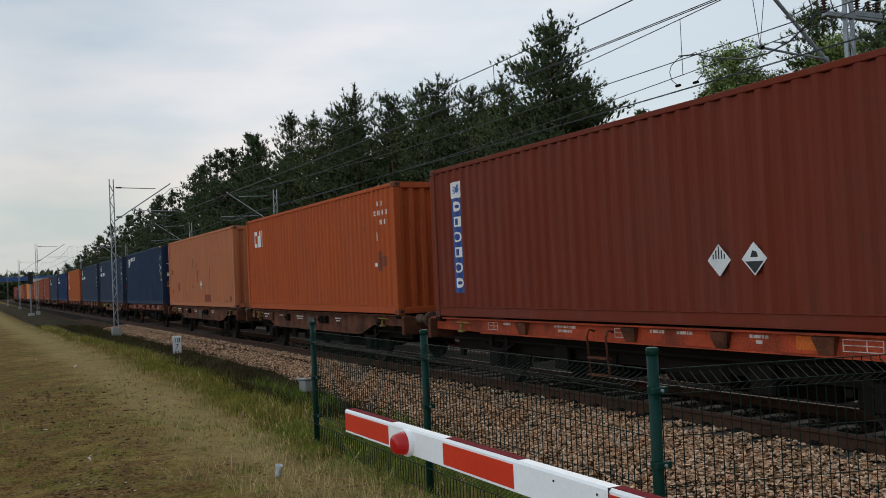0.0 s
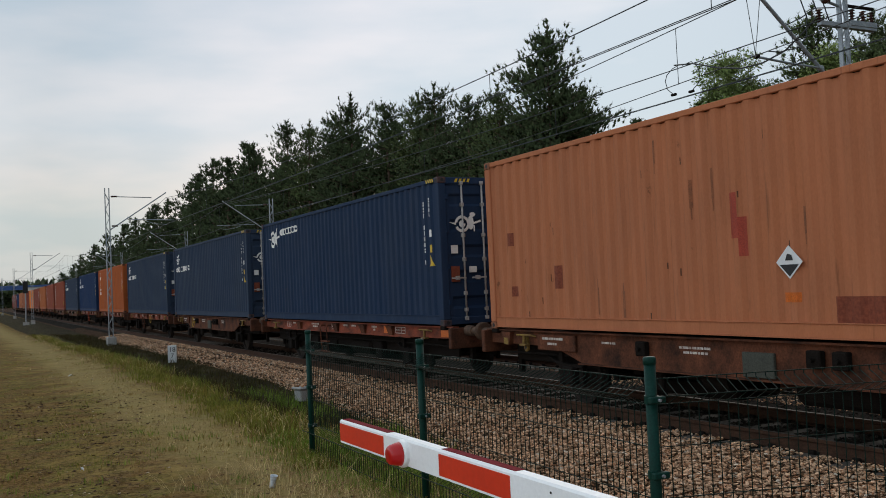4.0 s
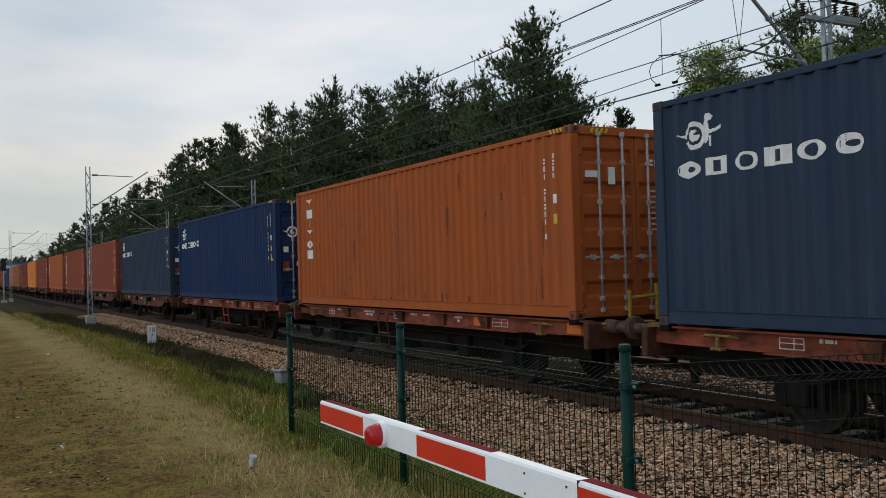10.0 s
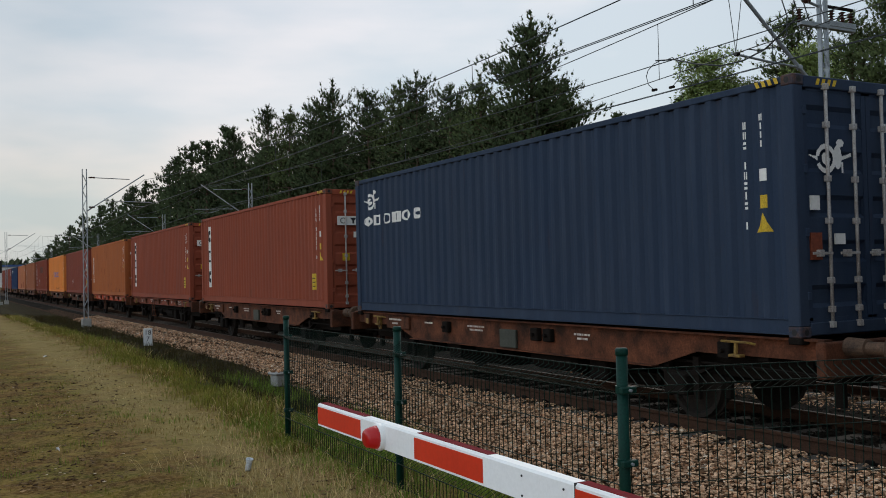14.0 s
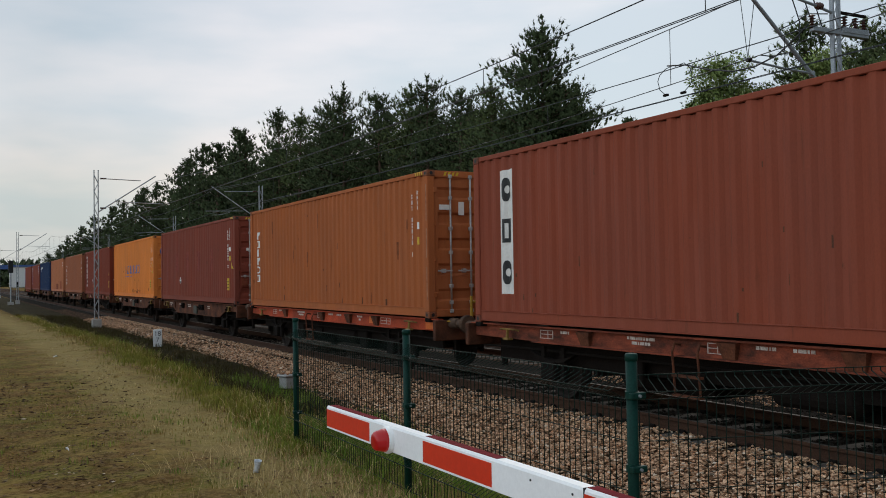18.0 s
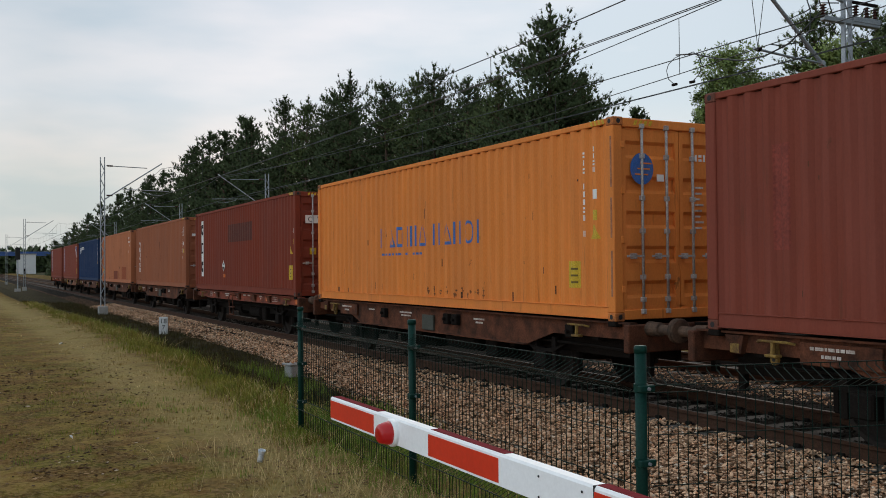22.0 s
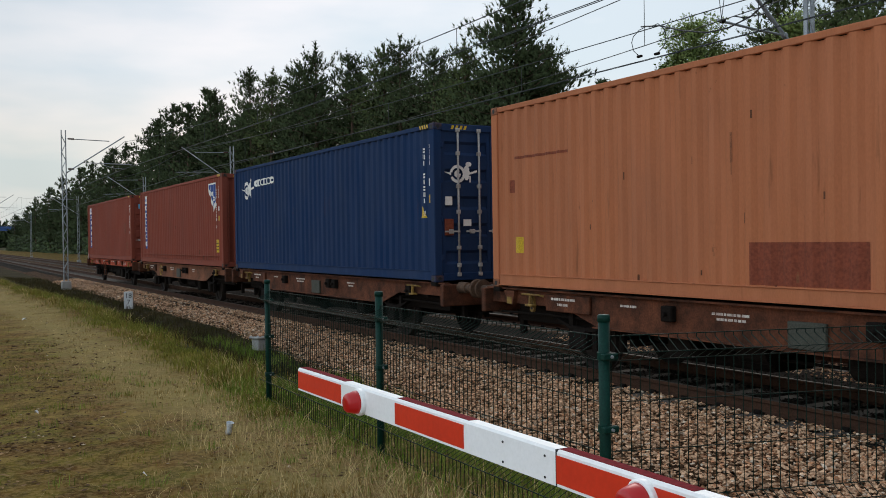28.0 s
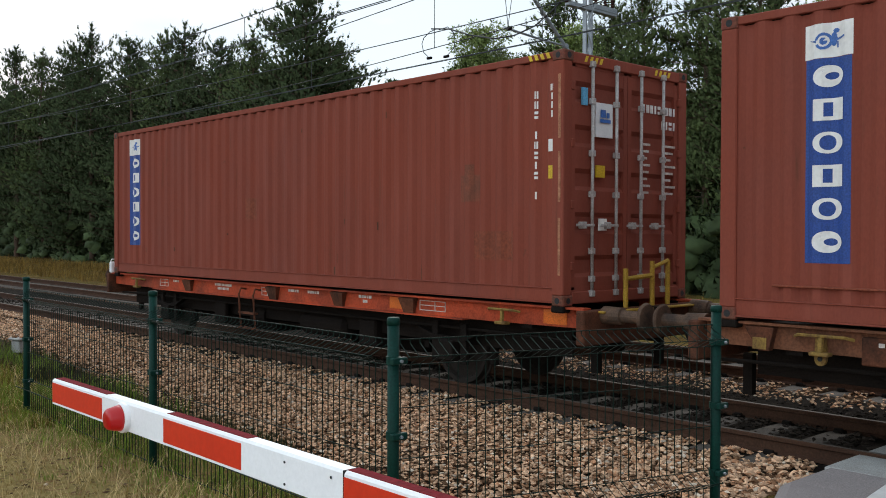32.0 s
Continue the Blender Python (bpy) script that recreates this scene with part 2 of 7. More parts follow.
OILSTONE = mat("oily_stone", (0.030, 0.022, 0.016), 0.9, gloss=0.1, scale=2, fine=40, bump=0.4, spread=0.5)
ASPHALT = mat("asphalt", (0.31, 0.270, 0.255), 0.9, dark=(0.25, 0.215, 0.200), scale=1.3, fine=90, bump=0.4)
STONE = mat("ballast_stone", (0.68, 0.43, 0.265), 0.9, gloss=0.1, dark=(0.36, 0.205, 0.118), scale=9.0, fine=60, bump=0.5, spread=0.5, amount=0.7, kinds=(((0.62, 0.50, 0.38), 0.08), ((0.16, 0.085, 0.045), 0.20), ((0.42, 0.21, 0.11), 0.16)))
CONCRETE = mat("concrete", (0.40, 0.385, 0.36), 0.9, dark=(0.25, 0.23, 0.2), scale=4, fine=80, bump=0.4)
SLEEPER = mat("sleeper_concrete", (0.12, 0.10, 0.082), 0.9, dark=(0.04, 0.032, 0.026), scale=3, fine=70, bump=0.4)
RUST = mat("rusty_rail", (0.070, 0.034, 0.020), 0.9, gloss=0.15, dark=(0.03, 0.016, 0.011), scale=3, fine=50, bump=0.3)
RAILTOP = mat("worn_steel", (0.13, 0.105, 0.085), 0.7, 0.3, scale=6, amount=0.3)
GALV = mat("galvanised_steel", (0.34, 0.37, 0.39), 0.5, 0.6, dark=(0.22, 0.24, 0.26), scale=3, amount=0.5)
WIRE = mat("copper_wire", (0.05, 0.055, 0.055), 0.6, 0.3, scale=5)
ROD = mat("lock_rod_steel", (0.46, 0.44, 0.42), 0.55, 0.2, dark=(0.24, 0.19, 0.16), scale=6, amount=0.7)
INSULATOR = mat("brown_insulator", (0.07, 0.03, 0.022), 0.25, scale=8)
GREEN = mat("green_coating", (0.003, 0.036, 0.026), 0.5, gloss=0.15, dark=(0.002, 0.020, 0.015), scale=4, fine=90, bump=0.05, amount=0.5)
GREENWIRE = mat("green_wire_coating", (0.004, 0.017, 0.012), 0.6, gloss=0.12, scale=4, bump=0)
BOOMWHITE = mat("boom_white", (0.93, 0.93, 0.92), 0.4, dark=(0.86, 0.85, 0.83), scale=3, fine=90, bump=0.03, amount=0.5, fine_amount=0.03)
BOOMRED = mat("boom_red_foil", (0.66, 0.042, 0.013), 0.45, gloss=0.2, dark=(0.54, 0.033, 0.012), scale=4, bump=0.02, amount=0.5, fine_amount=0.05)
BOOMTOP = mat("boom_red_top", (0.17, 0.010, 0.016), 0.8, gloss=0.06, scale=5, amount=0.4)
BLACK = mat("black_rubber", (0.02, 0.02, 0.02), 0.6, scale=5)
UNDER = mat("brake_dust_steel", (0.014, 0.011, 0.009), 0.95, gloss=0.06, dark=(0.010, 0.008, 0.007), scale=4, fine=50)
WHEEL = mat("wheel_steel", (0.030, 0.023, 0.019), 0.8, 0.1, gloss=0.15, dark=(0.015, 0.012, 0.010), scale=6)
YELLOW = mat("yellow_paint", (0.42, 0.25, 0.025), 0.6, dark=(0.2, 0.11, 0.02), scale=6)
WHITE = mat("white_paint", (0.80, 0.78, 0.74), 0.6, dark=(0.60, 0.56, 0.51), scale=5, fine=30, amount=0.45, fine_amount=0.05)
PLATE = mat("white_plate", (0.75, 0.75, 0.74), 0.5, scale=4, amount=0.3, fine_amount=0.05)
BARK = mat("pine_bark", (0.13, 0.085, 0.06), 0.95, dark=(0.06, 0.045, 0.035), scale=5, fine=25, bump=0.8)
NEEDLE = mat("pine_needles", (0.060, 0.080, 0.034), 0.85, gloss=0.08, dark=(0.036, 0.052, 0.024), scale=0.35, fine=1.3, bump=0, spread=0.08)
NEEDLE_LIGHT = mat("pine_needles_light", (0.080, 0.104, 0.036), 0.8, gloss=0.1, dark=(0.054, 0.074, 0.030), scale=0.35, fine=1.3, bump=0, spread=0.08)
BIRCHLEAF = mat("birch_leaves", (0.23, 0.30, 0.085), 0.7, dark=(0.11, 0.16, 0.04), scale=0.8, fine=2.0, bump=0, spread=0.2)
UNDERWOOD = mat("underwood_leaves", (0.045, 0.066, 0.020), 0.8, dark=(0.022, 0.036, 0.013), scale=0.6, fine=3.0, bump=0, spread=0.4)
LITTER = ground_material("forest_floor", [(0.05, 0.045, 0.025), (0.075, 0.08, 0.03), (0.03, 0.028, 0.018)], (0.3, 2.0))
DRYGRASS = mat("dry_grass_blade", (0.27, 0.166, 0.045), 0.9, gloss=0.1, dark=(0.115, 0.070, 0.015), scale=0.7, fine=4, bump=0, spread=0.35, amount=0.8)
DITCHGRASS = mat("ditch_weed", (0.042, 0.044, 0.012), 0.9, gloss=0.1, dark=(0.085, 0.050, 0.022), scale=0.9, fine=4, bump=0, spread=0.4, amount=0.8)
STRAW = mat("straw", (0.56, 0.42, 0.20), 0.9, gloss=0.1, dark=(0.38, 0.26, 0.11), scale=1.2, fine=5, bump=0, spread=0.35, amount=0.7)
GREENGRASS = mat("green_grass_blade", (0.150, 0.165, 0.024), 0.9, gloss=0.1, dark=(0.235, 0.195, 0.042), scale=0.9, fine=4, bump=0, spread=0.35, amount=0.8)
LUSH = mat("lush_grass_blade", (0.130, 0.205, 0.026), 0.9, gloss=0.1, dark=(0.20, 0.225, 0.040), scale=0.9, fine=4, bump=0, spread=0.35, amount=0.8)
RUBBISH = mat("litter_plastic", (0.62, 0.66, 0.70), 0.4, scale=9)


def paint(name, color, rust=(0.10, 0.045, 0.025), amount=0.62):
    """Faded container paint: chalky blotches, streaks running down, specks of rust."""
    key = "paint_" + name
    if key in MATS:
        return MATS[key]
    m = mat(key, color, 0.72, gloss=0.10, dark=tuple(0.72 * c + 0.02 for c in color), scale=0.9, amount=0.55, fine=55, bump=0.06, fine_amount=0.06, stretch=(1, 1, 0.45))
    n, l = m.node_tree.nodes, m.node_tree.links
    b = n["Principled BSDF"]
    hsv = [k for k in n if k.bl_idname == "ShaderNodeHueSaturation"][0]
    co = [k for k in n if k.bl_idname == "ShaderNodeTexCoord"][0]
    mp = n.new("ShaderNodeMapping")
    mp.inputs["Scale"].default_value = (1, 1, 0.085)
    nz = n.new("ShaderNodeTexNoise")
    nz.inputs["Scale"].default_value, nz.inputs["Detail"].default_value = 9.0, 6
    nz.inputs["Roughness"].default_value = 0.62
    rp = n.new("ShaderNodeValToRGB")
    rp.color_ramp.elements[0].position, rp.color_ramp.elements[1].position = 0.62, 0.74
    ml = n.new("ShaderNodeMath")
    ml.operation = "MULTIPLY"
    ml.inputs[1].default_value = amount
    mx = n.new("ShaderNodeMix")
    mx.data_type = "RGBA"
    mx.inputs[7].default_value = (*rust, 1)
    where = n.new("ShaderNodeVectorMath")
    where.operation = "MULTIPLY_ADD"
    where.inputs[1].default_value = (37.0, 37.0, 37.0)
    who = [k for k in n if k.bl_idname == "ShaderNodeObjectInfo"][0]
    l.new(who.outputs["Random"], where.inputs[0])
    l.new(co.outputs["Object"], where.inputs[2])
    l.new(where.outputs[0], mp.inputs[0])
    l.new(mp.outputs[0], nz.inputs["Vector"])
    l.new(nz.outputs[0], rp.inputs[0])
    l.new(rp.outputs[0], ml.inputs[0])
    l.new(ml.outputs[0], mx.inputs[0])
    # pale chalky runs where rain has washed the paint
    mw = n.new("ShaderNodeMapping")
    mw.inputs["Scale"].default_value = (1, 1, 0.10)
    nw = n.new("ShaderNodeTexNoise")
    nw.inputs["Scale"].default_value, nw.inputs["Detail"].default_value = 4.2, 4
    rw = n.new("ShaderNodeMapRange")
    rw.inputs[1].default_value, rw.inputs[2].default_value = 0.50, 0.72
    rw.inputs[3].default_value, rw.inputs[4].default_value = 0.0, 0.38
    chalk = n.new("ShaderNodeMix")
    chalk.data_type = "RGBA"
    chalk.inputs[7].default_value = (*[1.18 * c + 0.022 for c in color], 1)
    l.new(where.outputs[0], mw.inputs[0])
    l.new(mw.outputs[0], nw.inputs["Vector"])
    l.new(nw.outputs[0], rw.inputs[0])
    l.new(rw.outputs[0], chalk.inputs[0])
    l.new(hsv.outputs[0], chalk.inputs[6])
    l.new(chalk.outputs[2], mx.inputs[6])
    # small rust spots and scratches
    shift = n.new("ShaderNodeVectorMath")
    info = [k for k in n if k.bl_idname == "ShaderNodeObjectInfo"][0]
    l.new(co.outputs["Object"], shift.inputs[0])
    l.new(info.outputs["Random"], shift.inputs[1])
    mq = n.new("ShaderNodeMapping")
    mq.inputs["Scale"].default_value = (1, 1, 0.6)
    l.new(shift.outputs[0], mq.inputs[0])
    sp = n.new("ShaderNodeTexNoise")
    sp.inputs["Scale"].default_value, sp.inputs["Detail"].default_value = 3.6, 9
    sp.inputs["Roughness"].default_value = 0.72
    rq = n.new("ShaderNodeValToRGB")
    rq.color_ramp.elements[0].position, rq.color_ramp.elements[1].position = 0.665, 0.70
    mr = n.new("ShaderNodeMath")
    mr.operation = "MULTIPLY"
    mr.inputs[1].default_value = 1.2 * amount
    my = n.new("ShaderNodeMix")
    my.data_type = "RGBA"
    my.inputs[7].default_value = (*rust, 1)
    l.new(mq.outputs[0], sp.inputs["Vector"])
    l.new(sp.outputs[0], rq.inputs[0])
    l.new(rq.outputs[0], mr.inputs[0])
    l.new(mr.outputs[0], my.inputs[0])
    l.new(mx.outputs[2], my.inputs[6])
    l.new(my.outputs[2], b.inputs["Base Color"])
    return m


# ---------------------------------------------------------------- mesh helpers
def mesh_of(name, verts, faces, material, smooth=False):
    me = bpy.data.meshes.new(name)
    me.from_pydata(verts, [], faces)
    me.materials.append(material)
    if smooth:
        me.polygons.foreach_set("use_smooth", [True] * len(me.polygons))
    me.update()
    return me


class Shape:
    """Gathers boxes, tubes and sheets into one mesh."""

    def __init__(self):
        self.v, self.f = [], []

    def add(self, verts, faces):
        o = len(self.v)
        self.v += [tuple(p) for p in verts]
        self.f += [tuple(i + o for i in q) for q in faces]
        return self

    def box(self, x0, x1, y0, y1, z0, z1, bevel=0.0):
        if not bevel:
            v = [(x, y, z) for z in (z0, z1) for y in (y0, y1) for x in (x0, x1)]
            return self.add(v, [(0, 2, 3, 1), (4, 5, 7, 6), (0, 1, 5, 4), (1, 3, 7, 5), (3, 2, 6, 7), (2, 0, 4, 6)])
        bm = bmesh.new()
        bmesh.ops.create_cube(bm, size=1)
        for p in bm.verts:
            p.co = ((x0 + x1) / 2 + p.co.x * (x1 - x0), (y0 + y1) / 2 + p.co.y * (y1 - y0), (z0 + z1) / 2 + p.co.z * (z1 - z0))
        bmesh.ops.bevel(bm, geom=bm.edges[:], offset=bevel, segments=1, affect="EDGES")
        bm.verts.index_update()
        self.add([p.co[:] for p in bm.verts], [[p.index for p in q.verts] for q in bm.faces])
        bm.free()
        return self

    def tube(self, points, r, sides=6, r_end=None, caps=True):
        pts = [Vector(p) for p in points]
        n = len(pts)
        verts, faces = [], []
        for i, p in enumerate(pts):
            d = (pts[min(i + 1, n - 1)] - pts[max(i - 1, 0)]).normalized()
            a = d.orthogonal().normalized() if i == 0 else (a - d * a.dot(d)).normalized()
            b = d.cross(a)
            q = r if r_end is None else r + (r_end - r) * i / max(1, n - 1)
            for k in range(sides):
                w = 2 * math.pi * k / sides
                verts.append(p + (a * math.cos(w) + b * math.sin(w)) * q)
        for i in range(n - 1):
            for k in range(sides):
                j = (k + 1) % sides
                faces.append((i * sides + k, i * sides + j, (i + 1) * sides + j, (i + 1) * sides + k))
        if caps:
            faces.append(tuple(range(sides))[::-1])
            faces.append(tuple((n - 1) * sides + k for k in range(sides)))
        return self.add(verts, faces)

    def lathe(self, profile, axis="z", at=(0, 0, 0), sides=16):
        """profile: (radius, height) pairs."""
        verts, faces = [], []
        for r, h in profile:
            for k in range(sides):
                w = 2 * math.pi * k / sides
                p = (r * math.cos(w), r * math.sin(w), h)
                if axis == "x":
                    p = (h, p[0], p[1])
                elif axis == "y":
                    p = (p[1], h, p[0])
                verts.append((p[0] + at[0], p[1] + at[1], p[2] + at[2]))
        for i in range(len(profile) - 1):
            for k in range(sides):
                j = (k + 1) % sides
                faces.append((i * sides + k, i * sides + j, (i + 1) * sides + j, (i + 1) * sides + k))
        faces.append(tuple(range(sides))[::-1])
        faces.append(tuple((len(profile) - 1) * sides + k for k in range(sides)))
        return self.add(verts, faces)

    def prism(self, outline, x0, x1):
        """An outline in y and z, drawn out along x."""
        n = len(outline)
        v = [(x0, y, z) for y, z in outline] + [(x1, y, z) for y, z in outline]
        f = [tuple(range(n))[::-1], tuple(range(n, 2 * n))] + [(i, (i + 1) % n, n + (i + 1) % n, n + i) for i in range(n)]
        return self.add(v, f)

    def mesh(self, name, material, smooth=False):
        return mesh_of(name, self.v, self.f, material, smooth)


def part(name, shape, material, parent, label="", m=None, smooth=False):
    ob = new(name, shape if isinstance(shape, bpy.types.Mesh) else shape.mesh(name, material, smooth))
    ob.parent = parent
    if m is not None:
        ob.matrix_basis = m
    if label:
        ob["label"] = label
    return ob


def thing(name, m, label, category, group="", kind=""):
    ob = new(name)
    ob.empty_display_size = 0.2
    ob.matrix_basis = m
    return tagged(ob, label, category, group, kind)


def structure(name, shape, material, label="", smooth=False, kind="structure"):
    ob = new(name, shape if isinstance(shape, bpy.types.Mesh) else shape.mesh(name, material, smooth))
    return tagged(ob, label, "", "", kind)


# ---------------------------------------------------------------- ground
def level(x, y):
    """Height of the ground: meadow, bank, ditch, ballast foot, verge beyond the tracks."""
    knots = [(-400, 0.6), (-60, 0.25), (-6, 0.05), (3.25, 0.0), (3.7, -0.08), (5.0, -0.58), (5.5, -0.72), (19.5, -0.78), (21, -0.55), (26, -0.3), (60, 0.3), (400, 1.0)]
    z = knots[-1][1]
    for (a, za), (b, zb) in zip(knots, knots[1:]):
        if x <= b:
            z = za + (zb - za) * max(0, x - a) / (b - a)
            break
    if y > 25 and x < 5:      # the meadow falls a little away from the crossing
        z -= min(0.5, (y - 25) * 0.010)
    if x < 3.2:
        z += 0.03 * noise.noise((x * 0.5, y * 0.5, 0)) + 0.012 * noise.noise((x * 2.3, y * 2.3, 4))
    elif x < 5.6:
        z += 0.06 * noise.noise((x * 0.9, y * 0.45, 7))
    # the road crosses on a low ramp
    road = max(0.0, min(1.0, (4.35 - y) / 0.6)) * max(0.0, min(1.0, (y + 9) / 1.5))
    if x > 3:
        flat = RAIL - 0.02 if x > 7.2 else (RAIL - 0.02) * (x - 3) / 4.2
        z = z + (min(flat, 0) - 0.05 - z) * road * (1 if x < 22 else 0)
    return z


def build_ground():
    xs = np.concatenate([[-900, -400, -150, -60, -30, -18], np.arange(-12, 3, 0.5), np.arange(3, 6, 0.25), np.arange(6, 24, 1.0), [26, 30, 40, 60, 100, 200, 500, 1200]])
    ys = np.concatenate([[-900, -300, -100, -40, -20], np.arange(-12, 30, 0.5), np.arange(30, 60, 2), np.arange(60, 160, 10), [180, 220, 300, 450, 700, 1200, 2500]])
    v = [(x, y, level(x, y)) for y in ys for x in xs]
    w = len(xs)
    f = [(j * w + i, j * w + i + 1, (j + 1) * w + i + 1, (j + 1) * w + i) for j in range(len(ys) - 1) for i in range(w - 1)]
    me = mesh_of("ground", v, f, MEADOW, True)
    me.materials.append(LITTER)
    me.materials.append(DITCH)
    for p in me.polygons:
        if p.center.x > 24.5:
            p.material_index = 1
        elif (4.35 if p.center.y < 9 else 3.5 + 0.25 * min(1, (p.center.y - 9) / 12)) < p.center.x < 8 and p.center.y > 5:
            p.material_index = 2
    structure("ground", me, None, "dry mown meadow with sandy bare patches beside a railway")


build_ground()


def foot_line(y):
    """Foot of the ballast: it runs out wider beside the crossing."""
    return 5.35 + 1.5 * max(0, min(1, (y - 9) / 15))


def build_ballast():
    # one bed under both tracks; the foot runs out wider beside the crossing
    ys = list(np.arange(3.2, 40, 0.6)) + list(np.arange(40, 160, 6)) + [200, 300, 500, 900, 1500]
    ys = [-1500, -300, -80, -30, -9.5] + [-9.4, -4.6] + ys
    verts, faces = [], []
    for y in ys:
        foot = foot_line(y) + 0.12 * noise.noise((y * 0.6, 0, 3))
        prof = [(foot, -0.80), (foot + 0.35, -0.66), (foot + 1.1, BED - 0.03), (8.0, BED + 0.02), (AXIS, BED), (AXIS + 1.5, BED), (AXIS2 - 1.4, BED), (AXIS2, BED), (AXIS2 + 2.0, BED - 0.02), (AXIS2 + 3.6, -0.85)]
        verts += [(x + bend(y) * min(1, max(0, x - 5.5)), y, z + (0.03 * noise.noise((x * 2, y * 2, 1)) if -4 < y < 40 else 0)) for x, z in prof]
    w = 10
    for j in range(len(ys) - 1):
        faces += [(j * w + i, j * w + i + 1, (j + 1) * w + i + 1, (j + 1) * w + i) for i in range(w - 1)]
    me = mesh_of("ballast", verts, faces, BALLAST, True)
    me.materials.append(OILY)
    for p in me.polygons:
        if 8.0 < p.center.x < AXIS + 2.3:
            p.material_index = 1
    structure("ballast", me, None, "brown-grey crushed stone railway ballast bed")


build_ballast()


def rail_mesh(y0, y1):
    # foot, web and head of a flat-bottomed rail
    prof = [(-0.070, 0), (0.070, 0), (0.070, 0.014), (0.012, 0.032), (0.010, 0.118), (0.036, 0.130), (0.036, 0.160), (0.028, 0.170), (-0.028, 0.170), (-0.036, 0.160), (-0.036, 0.130), (-0.010, 0.118), (-0.012, 0.032), (-0.070, 0.014)]
    n = len(prof)
    ys = [y0] + [20 + 10 * k for k in range(40)] + [y1]
    k = len(ys)
    v = [(x + bend(y), y, z) for y in ys for x, z in prof]
    f = [(j * n + i, j * n + (i + 1) % n, j * n + n + (i + 1) % n, j * n + n + i) for j in range(k - 1) for i in range(n)] + [tuple(range(n)), tuple(range((k - 1) * n, k * n))[::-1]]
    me = mesh_of("rail", v, f, RUST)
    me.materials.append(RAILTOP)
    for j in range(k - 1):
        me.polygons[j * n + 7].material_index = 1
    return me


def build_tracks():
    for k, axis in enumerate((AXIS, AXIS2)):
        tr = thing("railway_track", pose(axis, 0, 0), "railway track of rusty rails on concrete sleepers", "railway track", "railway tracks", "structure")
        me = rail_mesh(-300, 900)
        for side in (-0.7535, 0.7535):
            part("rail", me, None, tr, "rusty steel rail with a worn bright top", pose(side, 0, RAIL - 0.17))
        sl = Shape().prism([(-0.14, -0.16), (-0.15, -0.03), (-0.11, 0.0), (0.11, 0.0), (0.15, -0.03), (0.14, -0.16)], -1.3, 1.3).mesh("sleeper", SLEEPER)
        pad = Shape().box(-0.09, 0.09, -0.07, 0.07, 0, 0.022, 0.006).box(-0.12, -0.07, -0.05, 0.05, 0.0, 0.05, 0.01).box(0.07, 0.12, -0.05, 0.05, 0, 0.05, 0.01).mesh("rail_clip", UNDER)
        y = 4.7
        while y < 60:
            s = part("sleeper", sl, None, tr, m=pose(bend(y), y, RAIL - 0.172 + random.uniform(-0.006, 0.004), 0, 0, random.uniform(-0.4, 0.4)))
            if y < 22:
                for side in (-0.7535, 0.7535):
                    part("rail_clip", pad, None, s, m=pose(side, 0, 0.0))
            y += 0.6
        far = Shape()
        while y < 260:
            far.box(bend(y) - 1.3, bend(y) + 1.3, y - 0.13, y + 0.13, RAIL - 0.3, RAIL - 0.175)
            y += 0.6
        tagged(part("distant_sleepers", far, SLEEPER, tr), kind="stuff")


build_tracks()


def road_edge(x):
    return 2.6 + 0.5 * max(0.0, min(2.55, x - 4.5))


def build_road():
    xs = [-40, -20, -8, 0, 3, 4.5, 6, 7.2, 7.9]
    z = lambda x: level(x, 0) + 0.055 if x > 3 else level(x, 0) + 0.06
    v, f = [], []
    for x in xs:
        edge = road_edge(x)
        v += [(x, -7.0, z(x) - 0.05), (x, -6.9, z(x)), (x, edge - 0.1, z(x)), (x, edge, z(x) - 0.06)]
    for i in range(len(xs) - 1):
        f += [(i * 4 + k, i * 4 + 4 + k, i * 4 + 5 + k, i * 4 + 1 + k) for k in range(3)]
    structure("road", mesh_of("road", v, f, ASPHALT), None, "worn grey asphalt road at a level crossing")
    beyond = Shape().box(AXIS2 + 1.5, 60, -6.6, 2.8, -0.9, RAIL - 0.02)
    structure("road_beyond", beyond, ASPHALT, "worn grey asphalt road beyond the tracks")
    for axis in (AXIS, AXIS2):
        for lo, hi in ((-1.5, -0.83), (-0.66, -0.02), (0.02, 0.66), (0.83, 1.5)):
            for k in range(5):
                s = Shape().box(axis + lo, axis + hi, -6.8 + k * 2.13, -6.8 + (k + 1) * 2.13 - 0.02, RAIL - 0.16, RAIL - 0.012, 0.012)
                structure("crossing_slab", s, CONCRETE, "pale concrete level crossing slab")
    mid = Shape().box(AXIS + 1.52, AXIS2 - 1.52, -6.6, 2.9, -0.7, RAIL - 0.02)
    structure("road_between", mid, ASPHALT, "worn asphalt between two railway tracks")
    line = Shape()
    line.add([(5.0, 2.55, 0.0), (5.0, 2.67, 0.0), (7.8, 3.24, 0), (7.8, 3.12, 0)], [(0, 1, 2, 3)])
    line.v = [(x, y, level(x, 0) + 0.064) for x, y, _ in line.v]
    structure("road_marking", line, WHITE, "worn white road edge line")


build_road()


# ---------------------------------------------------------------- the train
BASE = 0.775                     # underside of the containers
LEN, WID, HIGH = 12.192, 2.438, 2.896
PITCH = 14.0                     # from wagon to wagon, over the buffers
FIRST = 16.62                    # rear end of the first container at the start


OFFSET = {16: -0.12, 18: -0.55, 19: -0.40}   # couplings stretched a little


